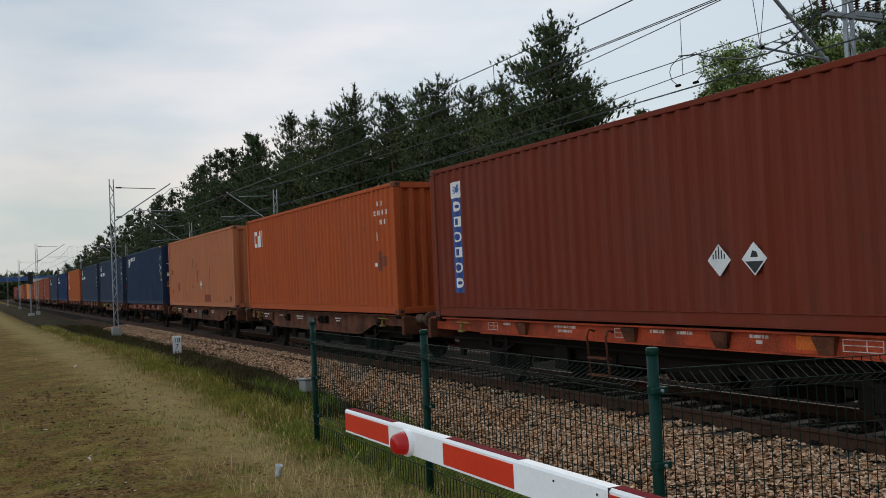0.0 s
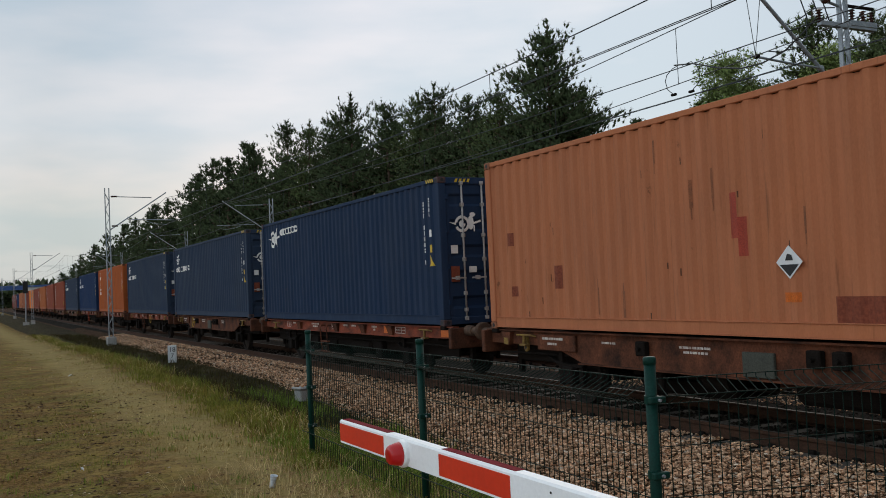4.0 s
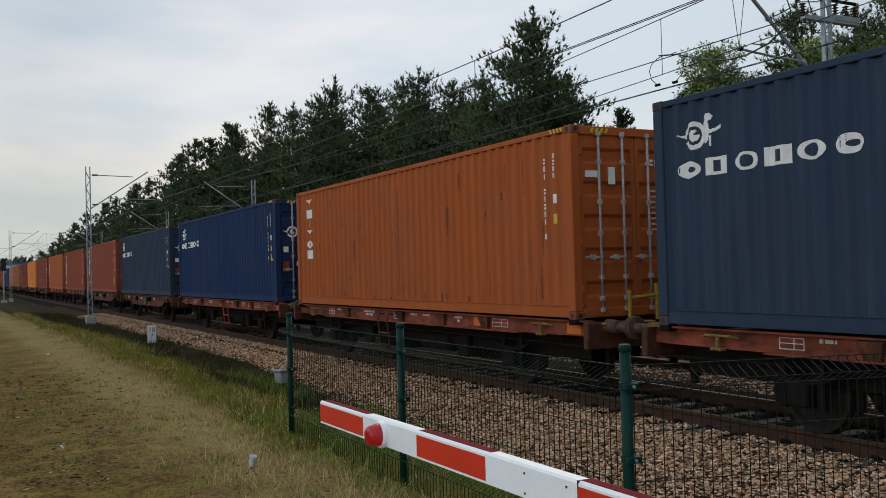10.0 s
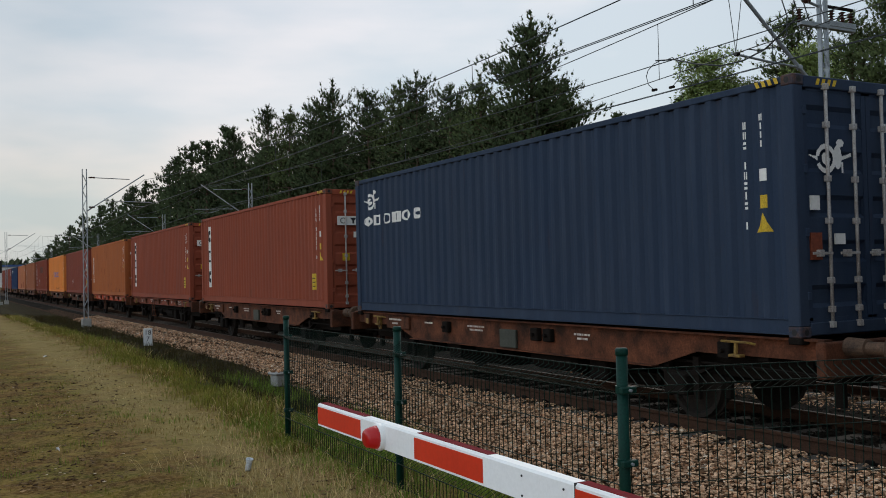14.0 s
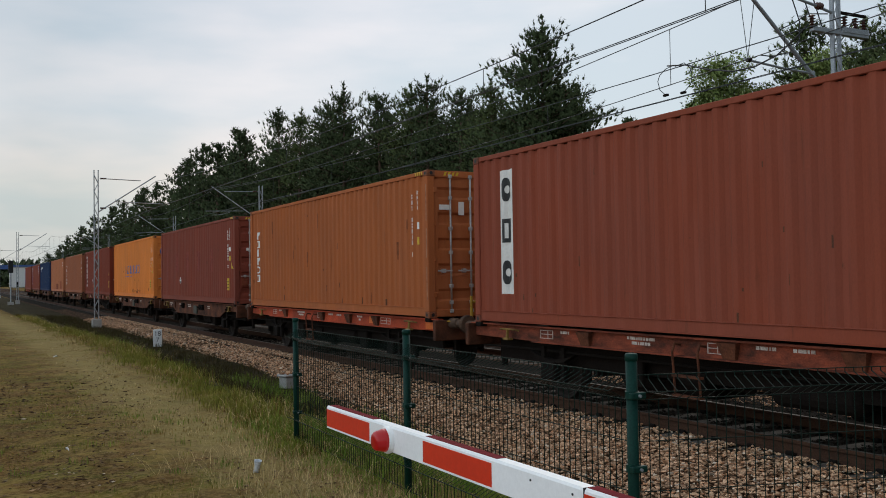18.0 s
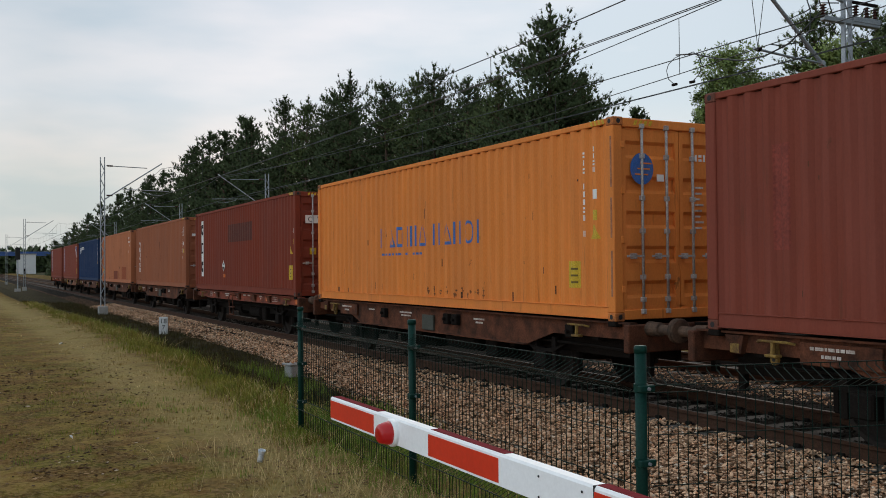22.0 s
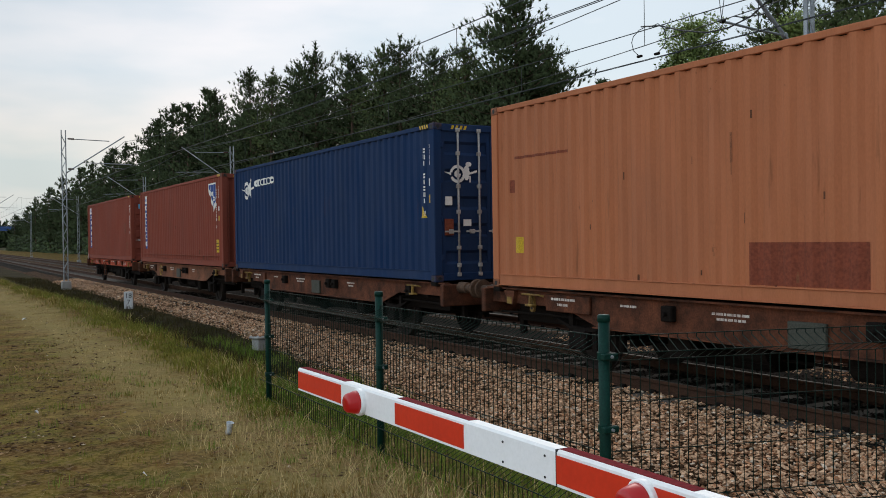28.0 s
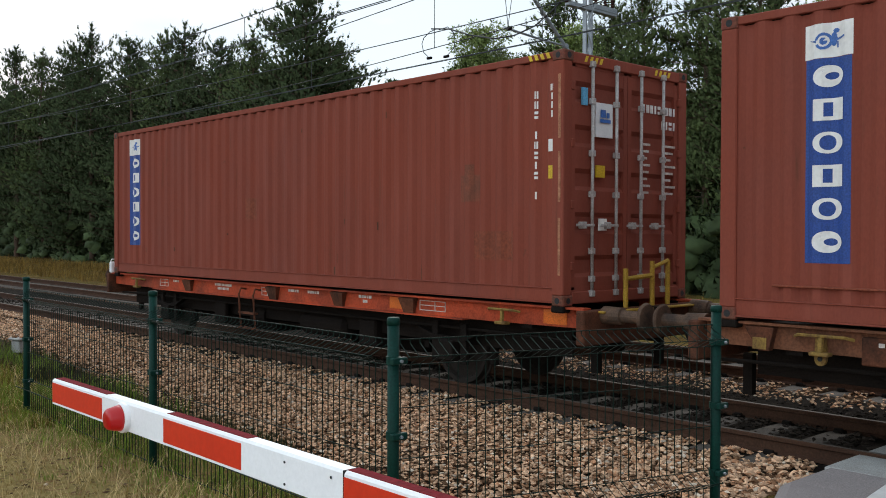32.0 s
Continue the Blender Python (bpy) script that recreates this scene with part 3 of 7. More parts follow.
def gone(t):
    """Metres that the train has run at t seconds: it gathers speed gently."""
    return 7.5 * t + 0.0225 * t * t


PERIOD, DEEP, EDGE = 0.2755, 0.036, 5.925


def corrugation(y):
    """Depth of the side sheet behind its outer plane."""
    if abs(y) > EDGE - 0.02:
        return 0.0
    u = ((y + EDGE) / PERIOD) % 1.0
    if u < 0.27:
        return 0.0
    if u < 0.5:
        return DEEP * (u - 0.27) / 0.23
    if u < 0.77:
        return DEEP
    return DEEP * (1.0 - u) / 0.23


def side_sheet(sign):
    ys = [-EDGE]
    k = 0
    while True:
        for u in (0.27, 0.5, 0.77, 1.0):
            ys.append(-EDGE + (k + u) * PERIOD)
        k += 1
        if ys[-1] > EDGE - 0.01:
            break
    xo = 1.192
    v = [(sign * (xo - corrugation(y)), y, z) for z in (0.19, 0.0) for y in ys]
    v = [(x, y, z or HIGH - 0.075 - (0.024 if corrugation(y) > 0.5 * DEEP else 0.0)) for x, y, z in v]
    n = len(ys)
    f = [(i, i + 1, n + i + 1, n + i) if sign > 0 else (i + 1, i, n + i, n + i + 1) for i in range(n - 1)]
    return Shape().add(v, f)


def end_sheet():
    x, xs = -1.10, []
    while x < 1.1:
        xs += [(x, 0), (x + 0.10, 0), (x + 0.125, 0.075), (x + 0.245, 0.075)]
        x += 0.27
    xs.append((1.10, 0))
    n = len(xs)
    v = [(a, -6.07 + d, z) for z in (0.15, HIGH - 0.1) for a, d in xs]
    return Shape().add(v, [(i, i + 1, n + i + 1, n + i) for i in range(n - 1)])


def door_leaf(x0, x1):
    """A leaf with five pressed horizontal ribs."""
    prof, z = [(0.20, 0)], 0.20
    for k in range(5):
        z = 0.32 + k * 0.50
        prof += [(z, 0), (z + 0.05, 0.04), (z + 0.20, 0.04), (z + 0.25, 0)]
    prof.append((HIGH - 0.16, 0))
    n = len(prof)
    s = Shape()
    v = [(x, -6.055 + d, z) for x in (x0 + 0.07, x1 - 0.07) for z, d in prof]
    s.add(v, [(i, n + i, n + i + 1, i + 1) for i in range(n - 1)])
    for a, b in ((x0, x0 + 0.07), (x1 - 0.07, x1)):
        s.box(a, b, -6.06, -6.01, 0.18, HIGH - 0.14)
    s.box(x0, x1, -6.06, -6.02, 0.16, 0.21).box(x0, x1, -6.06, -6.02, HIGH - 0.17, HIGH - 0.13)
    return s


SHARED = {}


def shared(key, make):
    if key not in SHARED:
        SHARED[key] = make()
    return SHARED[key]


KNEES = [-EDGE + (k + u) * PERIOD for k in range(44) for u in (0.0, 0.27, 0.5, 0.77)]


def painted(spans, step=0.04):
    """Paint that lies on the ribbed side: spans are (y0, y1, z0, z1)."""
    s = Shape()
    for y0, y1, z0, z1 in spans:
        cuts = [y0] + [k for k in KNEES if y0 + 0.002 < k < y1 - 0.002] + [y1]
        n = len(cuts) - 1
        v = [(-1.1945 + corrugation(y), y, z) for z in (z0, z1) for y in cuts]
        s.add(v, [(i + 1, i, n + 1 + i, n + 2 + i) for i in range(n)])
    return s


def ribbon(y0, y1, low, high):
    """One piece of paint whose lower and upper edges are functions of y."""
    n = 24
    cuts = sorted([y0 + (y1 - y0) * i / n for i in range(n + 1)] + [k for k in KNEES if y0 < k < y1])
    n = len(cuts) - 1
    v = [(-1.1945 + corrugation(y), y, low(y)) for y in cuts] + [(-1.1945 + corrugation(y), y, high(y)) for y in cuts]
    return Shape().add(v, [(i + 1, i, n + 1 + i, n + 2 + i) for i in range(n)])


def sign_cells(kind):
    """Corners and cells, in 0..1, of a plain shape that stands for one sign of a trade mark."""
    verts, cells = [], []

    def ring(cu, cv, ru, rv):
        n, m = 36, 4
        for k in range(n):
            a = 2 * math.pi * k / n
            o = (0.5 + 0.5 * math.cos(a), 0.5 + 0.5 * math.sin(a))
            p = (cu + ru * math.cos(a), cv + rv * math.sin(a))
            verts.extend([(p[0] + (o[0] - p[0]) * q / (m - 1), p[1] + (o[1] - p[1]) * q / (m - 1)) for q in range(m)])
        for k in range(n):
            for q in range(m - 1):
                cells.append((k * m + q, k * m + q + 1, (k + 1) % n * m + q + 1, (k + 1) % n * m + q))

    def bar(left, right, v0, v1, rows=6, cols=8):
        """A strip between two edges that are functions of the height."""
        o = len(verts)
        for r in range(rows + 1):
            v = v0 + (v1 - v0) * r / rows
            verts.extend([(left(v) + (right(v) - left(v)) * q / cols, v) for q in range(cols + 1)])
        cells.extend([(o + r * (cols + 1) + q, o + r * (cols + 1) + q + 1, o + (r + 1) * (cols + 1) + q + 1, o + (r + 1) * (cols + 1) + q) for r in range(rows) for q in range(cols)])

    def box(u0, u1, v0, v1):
        bar(lambda v: u0, lambda v: u1, v0, v1)

    if kind == 0:          # ring
        ring(0.5, 0.5, 0.26, 0.34)
    elif kind == 1:        # round blot with an eye
        ring(0.62, 0.5, 0.22, 0.17)
    elif kind == 7:        # thin ring
        ring(0.5, 0.5, 0.36, 0.38)
    elif kind in (2, 8):   # block with a closed slot, hollow block
        e, t = (0.36, 0.18) if kind == 2 else (0.2, 0.15)
        box(0, e, 0, 1), box(1 - e, 1, 0, 1), box(e, 1 - e, 0, t), box(e, 1 - e, 1 - t, 1)
    elif kind == 3:        # one upright bar
        box(0.32, 0.68, 0, 1)
    elif kind == 6:        # two uprights
        box(0, 0.17, 0, 1), box(0.83, 1, 0, 1)
    elif kind == 5:        # hollow triangle
        bar(lambda v: 0.5 * v, lambda v: 0.5 * v + 0.17 * (1 - v), 0, 1)
        bar(lambda v: 1 - 0.5 * v - 0.17 * (1 - v), lambda v: 1 - 0.5 * v, 0, 1)
        bar(lambda v: 0.17 + 0.3 * v, lambda v: 0.83 - 0.3 * v, 0, 0.14)
    else:                  # wedge
        half = lambda v: 0.14 + 0.38 * max(0.0, v - 0.45) / 0.55
        bar(lambda v: 0.5 - half(v), lambda v: 0.5 + half(v), 0, 0.45)
        bar(lambda v: 0.5 - half(v), lambda v: 0.5 + half(v), 0.45, 1)
    return verts, cells


CELLS = {k: sign_cells(k) for k in range(9)}


def signed(kind, y, z, w, h):
    """The shape as paint on the ribbed side; y is its edge towards the rear."""
    verts, cells = CELLS[kind]
    return Shape().add([(-1.1965 + corrugation(y - w * u), y - w * u, z + h * v) for u, v in verts], cells)


def glyph(kind, y, z, w, h):
    """Plain short bars of the size of one small sign."""
    if kind in (0, 2):
        return [(y - w, y - 0.62 * w, z, z + h), (y - 0.38 * w, y, z, z + h)]
    if kind == 1:
        return [(y - w, y, z, z + 0.36 * h), (y - w, y, z + 0.62 * h, z + h)]
    return [(y - 0.75 * w, y - 0.25 * w, z, z + h)]


def swirl(yc, zc, r):
    """A curled beast-like badge reduced to a ring, a tail and a raised neck."""
    out, step = [], 0.045 * r
    y = -1.7 * r
    while y < 1.7 * r:
        zs = [k * step for k in range(int(-1.3 * r / step), int(1.5 * r / step))]
        run = None
        for z in zs + [99]:
            d = math.hypot(y - 0.45 * r, z + 0.05 * r)
            a = math.atan2(z, y - 0.45 * r)
            inside = z < 90 and ((0.50 * r < d < 0.74 * r and not -0.5 < a < 0.1) or (d < 0.32 * r and a < 2.4) or (abs(z + 0.05 * r - 0.25 * (y - 1.1 * r)) < 0.16 * r * (1.75 - y / r) and 1.05 * r < y < 1.7 * r)
                                 or ((y + 0.42 * r) ** 2 / (0.30 * r) ** 2 + (z - 0.05 * r) ** 2 / (0.62 * r) ** 2 < 1) or (math.hypot((y + 0.62 * r) / 1.4, z - 0.78 * r) < 0.20 * r)
                                 or (abs(z - 0.05 * r + 0.3 * (y + 0.9 * r)) < 0.09 * r and -1.45 * r < y < -0.6 * r) or (abs(y + 0.75 * r) < 0.08 * r and -0.75 * r < z < -0.2 * r))
            if inside and run is None:
                run = z
            if not inside and run is not None:
                out.append((yc + y, yc + y + step, zc + run, zc + z if z < 90 else zc + zs[-1]))
                run = None
        y += step
    return out


def flat_sign(x0, x1, z0, z1, parent, material, name="sticker", label=""):
    """A sticker on the end with the doors."""
    return part(name, Shape().box(x0, x1, -6.082, -6.062, z0, z1), material, parent, label)


SCRIPT = mat("faded_lettering", (0.66, 0.60, 0.54), 0.8, dark=(0.3, 0.2, 0.16), scale=8, amount=0.8)
BLUEPANEL = mat("blue_panel", (0.020, 0.062, 0.26), 0.5, dark=(0.03, 0.065, 0.2), scale=3)
MARKBLUE = mat("blue_lettering", (0.03, 0.13, 0.42), 0.5, dark=(0.12, 0.14, 0.25), scale=5)
MARKBLACK = mat("black_lettering", (0.03, 0.03, 0.03), 0.6, scale=5)
SIGNYELLOW = mat("yellow_sticker", (0.62, 0.40, 0.02), 0.5, scale=5, amount=0.3)
ORANGE_PLATE = mat("orange_plate", (0.62, 0.13, 0.01), 0.5, scale=5, amount=0.3)
RUSTPATCH = mat("repair_patch", (0.225, 0.055, 0.027), 0.8, dark=(0.15, 0.040, 0.020), scale=2.5, fine=30)

PAINTS = {
    "deep_red": ((0.166, 0.030, 0.014), "deep red-brown"),
    "dark_red": ((0.208, 0.041, 0.021), "dark red-brown"),
    "red": ((0.274, 0.065, 0.034), "faded red-brown"),
    "faded_red": ((0.232, 0.055, 0.033), "faded pinkish red-brown"),
    "orange_red": ((0.415, 0.080, 0.019), "bright orange-red"),
    "light_orange": ((0.451, 0.158, 0.071), "pale faded orange"),
    "orange": ((0.392, 0.094, 0.022), "rusty orange"),
    "tan": ((0.407, 0.117, 0.036), "brownish orange"),
    "clay": ((0.327, 0.108, 0.051), "pale brownish clay"),
    "amber": ((0.761, 0.237, 0.049), "yellow-orange"),
    "navy": ((0.009, 0.030, 0.089), "deep blue"),
    "dark_blue": ((0.015, 0.032, 0.070), "dull dark blue"),
    "slate": ((0.027, 0.043, 0.076), "slate blue"),
}

# colour, kind of front end, marks
CONTAINERS = [
    ("deep_red", "door", ("panel", "diamonds")), ("orange_red", "blank", ("frontcodes", "corner", "patchdark")), ("light_orange", "blank", ("patches", "diamond1")),
    ("dark_blue", "door", ("inline", "codes")), ("slate", "door", ("stacked", "codes")), ("slate", "door", ("stacked", "codes")),
    ("orange", "door", ("column", "codes")), ("navy", "door", ("stacked", "codes")), ("slate", "door", ("stacked", "codes")),
    ("red", "door", ("plate", "codes", "notice")), ("red", "door", ("plate", "codes", "notice")), ("tan", "door", ("column", "codes")),
    ("faded_red", "door", ("windows", "codes", "diamond2", "notice")), ("amber", "door", ("blueletters", "codes", "scorch", "notice")), ("dark_red", "door", ("plate", "codes", "ghost", "diamond1", "notice")),
    ("clay", "door", ("column", "codes")), ("light_orange", "door", ("patches", "frontcodes")), ("navy", "door", ("inline", "codes")),
    ("faded_red", "blank", ("panel", "codes", "badge", "notice", "rail")), ("faded_red", "door", ("panel", "codes", "rustpatches")),
]


WINDOWS = [(4.80, 5.06, 0.95, 2.15), (2.65, 3.19, 1.18, 1.92), (0.83, 1.26, 1.15, 1.92), (-1.03, -0.60, 1.15, 1.91), (-3.09, -2.63, 1.11, 1.91)]


def marks(c, names, door_mark):
    for nm in names:
        if nm == "panel":      # white square over a blue strip with six white signs
            y1, wide, top, low, foot = {0: (5.32, 0.45, 2.57, 2.26, 0.47), 18: (5.27, 0.45, 2.69, 2.38, 0.56), 19: (5.38, 0.47, 2.70, 2.38, 0.58)}[c["nth"]]
            part("logo_square", painted([(y1 - wide, y1, low + 0.004, top)]), WHITE, c, "white square badge")
            s = painted([(a, b, z0, z1) for a, b, z0, z1 in swirl(y1 - wide / 2, (top + low) / 2, 0.10)])
            s.v = [(x - 0.003, y, z) for x, y, z in s.v]
            part("logo_shape", s, MARKBLUE, c)
            p = part("blue_strip", painted([(y1 - wide + 0.01, y1 - 0.01, foot, low)]), BLUEPANEL, c, "blue strip with white shapes")
            step = (low - foot) / 6.2
            for k, g in enumerate((1, 2, 0, 2, 0, 1)):
                s = signed(g, y1 - 0.20 * wide, low - step * (k + 0.88), 0.60 * wide, 0.66 * step)
                s.v = [(x - 0.003, y, z) for x, y, z in s.v]
                part("mark", s, WHITE, p)
        elif nm == "inline" or nm == "stacked":
            if nm == "inline":
                drop = -0.10 if c["nth"] == 17 else 0.04
                badge, y, z = swirl(4.86, 2.34 + drop, 0.33), 4.30, 2.40 + drop
            else:
                badge, y, z = swirl(5.27, 2.38, 0.235), 5.67, 1.85
            part("badge", painted(badge), WHITE, c, "curled white badge")
            h, gap, wide = (0.185, 0.262, 0.225) if nm == "inline" else (0.215, 0.47, 0.37)
            for k, g in enumerate((1, 2, 0, 2, 0, 1)):
                part("mark", signed(g, y - k * gap, z + (0.006 * k if nm == "stacked" else 0.003 * k), wide, h), WHITE, c, "plain white painted shape")
        elif nm == "column":
            for k, g in enumerate((4, 2, 3, 4, 0, 2)):
                yr, zr = {15: (5.18, 1.93), 11: (5.56, 2.01), 6: (5.38, 2.44)}.get(c["nth"], (5.36, 2.02))
                part("mark", signed(g, yr, zr - k * 0.256, 0.33, 0.215), WHITE, c, "plain white painted shape")
        elif nm == "plate":
            p = part("name_plate", painted([(4.84, 5.28, 0.50, 2.58)]), WHITE, c, "tall white plate with black shapes")
            for g, z in ((1, 2.05), (2, 1.36), (1, 0.66)):
                s = signed(g, 5.19, z, 0.26, 0.40)
                s.v = [(x - 0.003, y, z) for x, y, z in s.v]
                part("mark", s, MARKBLACK, p)
        elif nm == "blueletters":
            sp, z, y = [], 1.27, 2.15
            for k, g in enumerate((6, 5, 8, 3, 6, 5, None, 6, 5, 6, 7, 3)):
                if g is not None:
                    part("mark", signed(g, y, z - 0.06, 0.29 if g != 3 else 0.10, 0.42), MARKBLUE, c, "plain blue painted shape")
                y -= (0.42 if g != 3 else 0.22) if g is not None else 0.22
            part("small_print", painted([(0.12 + 0.105 * k, 0.19 + 0.105 * k, 1.04, 1.085) for k in range(19) if k not in (5, 8, 14)]), MARKBLUE, c)
        elif nm == "codes":
            shift = {12: 0.24, 14: -0.18, 17: -0.3, 19: -0.3}.get(c["nth"], 0.0)
            sp, kinds = [], (4, 1, 2, 3, 0, 1, 0, 2, 4, 0, 1)
            for k in range(11):
                if k not in (1, 7):
                    sp += glyph(kinds[(k + c["nth"]) % 11], -5.33 + shift, 1.22 + 0.116 * k, 0.046, 0.085)
            for k in range(4):
                sp += glyph(kinds[(3 * k + c["nth"]) % 11], -5.575 + shift, 2.15 + 0.1 * k, 0.044, 0.075)
            tagged(part("marking", painted(sp), WHITE, c, "column of small white signs"), kind="stuff")
            part("sticker", painted([(-5.66 + shift, -5.54 + shift, 1.45, 1.60)]), SIGNYELLOW, c, "small yellow sticker")
            part("sticker", painted([(-5.66 + shift, -5.54 + shift, 1.76, 1.90)]), WHITE, c)
            if "column" not in names and "panel" not in names:
                part("warning_sign", ribbon(-5.71, -5.47, lambda q: 1.18, lambda q: 1.18 + 0.22 * (1 - abs(q + 5.59) / 0.121)), SIGNYELLOW, c, "yellow triangular warning sign")
        elif nm == "notice":
            slide = {14: -0.42, 18: -0.22}.get(c["nth"], 0.08)
            p = part("notice", painted([(-5.28 + slide, -4.98 + slide, 0.46, 0.86)]), SIGNYELLOW, c, "yellow notice with dark bars")
            s = painted([(-5.23 + slide, -5.03 + slide, 0.53 + 0.1 * k, 0.56 + 0.1 * k) for k in range(3)])
            s.v = [(x - 0.003, y, z) for x, y, z in s.v]
            part("print", s, mat("faded_black", (0.16, 0.10, 0.02), 0.7, scale=8), p)
        elif nm == "frontcodes":
            sp = []
            for r, n, first in ((0, 4, -4.95), (1, 7, -4.85), (2, 4, -5.15)):
                for k in range(n):
                    if k != 3 or n == 4:
                        sp += glyph((k * 3 + r) % 5, first - 0.125 * k, 2.44 - 0.21 * r, 0.058, 0.105)
            tagged(part("marking", painted(sp), WHITE, c, "rows of small white signs"), kind="stuff")
            part("sticker", painted([(-5.05, -4.93, 1.66, 1.86)]), WHITE, c)
        elif nm == "corner":
            part("logo_shape", painted([(5.10, 5.22, 1.98, 2.48), (4.86, 5.10, 2.36, 2.48), (4.90, 5.10, 1.98, 2.10), (4.70, 4.82, 1.98, 2.34), (4.62, 4.70, 2.2, 2.48), (4.52, 4.62, 1.98, 2.48), (4.30, 4.40, 1.98, 2.50)]), WHITE, c, "white angular mark")
        elif nm == "patchdark":
            part("stain_patch", painted([(-5.30, -5.06, 1.15, 1.42), (-5.2, -4.98, 0.98, 1.15), (-5.46, -5.30, 1.08, 1.3)]), RUSTPATCH, c, "dark scuffed patch")
            part("sticker", painted([(-4.92, -4.84, 1.08, 1.16)]), WHITE, c)
        elif nm == "patches":
            if c["nth"] == 2:
                sp = [(-2.26, -1.22, 0.2, 0.49), (3.9, 4.12, 0.66, 1.02), (5.3, 5.46, 1.40, 1.62), (-5.42, -5.26, 0.24, 0.42), (5.2, 5.38, 0.55, 0.72)]
                part("graffiti", painted([(0.02, 0.14, 0.98, 1.45), (0.14, 0.28, 1.20, 1.75)]), mat("red_scrawl", (0.36, 0.05, 0.025), 0.6), c, "smeared red scrawl")
            else:
                sp = [(-0.80, 0.72, 0.22, 0.70), (5.5, 5.62, 1.5, 1.7)]
                part("sticker", painted([(5.28, 5.45, 0.55, 0.80)]), SIGNYELLOW, c, "small yellow sticker")
                part("repair_patch", painted([(-4.1, -2.5, 0.24, 0.92)]), mat("red_patch", (0.33, 0.078, 0.026), 0.7, scale=2), c, "red repainted patch")
                part("weld_seam", painted([(4.1, 5.5, 2.02, 2.06)]), RUSTPATCH, c)
            for one in sp:
                part("repair_patch", painted([one]), RUSTPATCH, c, "brown repainted patch")
        elif nm == "windows":
            for one in WINDOWS:
                part("repair_patch", painted([one]), mat("dull_red_patch", (0.25, 0.050, 0.032), 0.75, scale=2.5, fine=30), c, "dark repainted patch")
        elif nm == "ghost":
            part("repair_patch", painted([(-1.75, 1.23, 1.68, 2.28)]), mat("dark_overpaint", (0.115, 0.027, 0.016), 0.7, scale=3), c, "dark overpainted patch")
        elif nm == "scorch":
            rusty = mat("dark_rust", (0.24, 0.085, 0.026), 0.85, dark=(0.10, 0.042, 0.018), scale=9)
            soot = mat("soot", (0.075, 0.038, 0.018), 0.9, dark=(0.20, 0.085, 0.03), scale=14, amount=0.9)
            smear = random.Random(9)
            for k in range(9):        # scuffs with a ragged edge, drawn out downwards
                y = -2.35 + 0.2755 * k + smear.uniform(-0.02, 0.03)
                for q in range(3):
                    w, mid = smear.uniform(0.010, 0.034), 0.34 + smear.uniform(-0.07, 0.07)
                    yc, h, ph = y + smear.uniform(-0.035, 0.045), smear.uniform(0.02, 0.06), smear.uniform(0, 6)
                    edge = lambda t, a, g: a * max(0.0, 1 - abs(t - yc) / w) ** 0.7 * (0.65 + 0.35 * math.sin(ph + g * (t - yc) / w))
                    blot = ribbon(yc - w, yc + w, lambda t: mid - edge(t, h * 1.7, 4.0), lambda t: mid + edge(t, h * 0.6, 7.0))
                    blot.v = [(x - 0.0006 * q, yy, zz) for x, yy, zz in blot.v]
                    part("dent_rust", blot, soot if q == 0 and k % 3 == 1 else rusty, c, "dark rusty scuff near the bottom")
            for y, z in ((0.03, 1.75), (-0.02, 1.9)):
                part("dent_rust", painted([(y, y + 0.035, z, z + 0.2)]), rusty, c)
        elif nm == "diamonds":
            for yy in (-1.82, -2.40):
                diamond(c, yy, 0.84, 0.20, yy > -2)
        elif nm == "diamond1":
            diamond(c, 1.83 if c["nth"] != 2 else -0.62, 0.88, 0.19)
            part("danger_plate", painted([(1.73, 1.93, 0.48, 0.60)] if c["nth"] != 2 else [(-0.74, -0.50, 0.43, 0.54)]), ORANGE_PLATE, c, "small orange plate")
        elif nm == "diamond2":
            diamond(c, 2.24, 0.81, 0.15)
        elif nm == "rustpatches":
            part("rust_stain", painted([(-4.72, -4.36, 1.22, 1.55), (-4.6, -4.45, 1.55, 1.68)]), mat("old_stain", (0.15, 0.050, 0.028), 0.8, dark=(0.24, 0.065, 0.035), scale=6, amount=0.8), c, "dark worn stain")
            part("rust_stain", painted([(0.5, 0.9, 1.05, 1.4)]), RUSTPATCH, c)
            part("rust_stain", painted([(-5.3, -4.6, 0.5, 0.85)]), RUSTPATCH, c)
        elif nm == "rail":
            part("ledge", Shape().box(-1.216, -1.15, -5.6, 5.55, 0.335, 0.352, 0.004), RUSTPATCH, c, "welded ledge along the foot of the side")
        elif nm == "badge":
            low = lambda q, k: (2.45 - 1.2 * (-4.43 - q) if q > -5.04 else 1.72 + 1.47 * (-5.04 - q)) + k
            part("badge_shield", ribbon(-5.21, -4.43, lambda q: low(q, 0.0), lambda q: 2.66 - 0.10 * max(0.0, q + 4.6)), WHITE, c, "white shield badge with a blue field")
            s = ribbon(-5.17, -4.52, lambda q: low(q, 0.17), lambda q: 2.61)
            s.v = [(x - 0.003, y, z) for x, y, z in s.v]
            part("badge_field", s, BLUEPANEL, c)
            for k in range(3):
                s = signed(1 if k else 2, -4.62 - 0.19 * k, 2.40 - 0.16 * k, 0.16, 0.15)
                s.v = [(x - 0.006, y, z) for x, y, z in s.v]
                part("mark", s, WHITE, c)


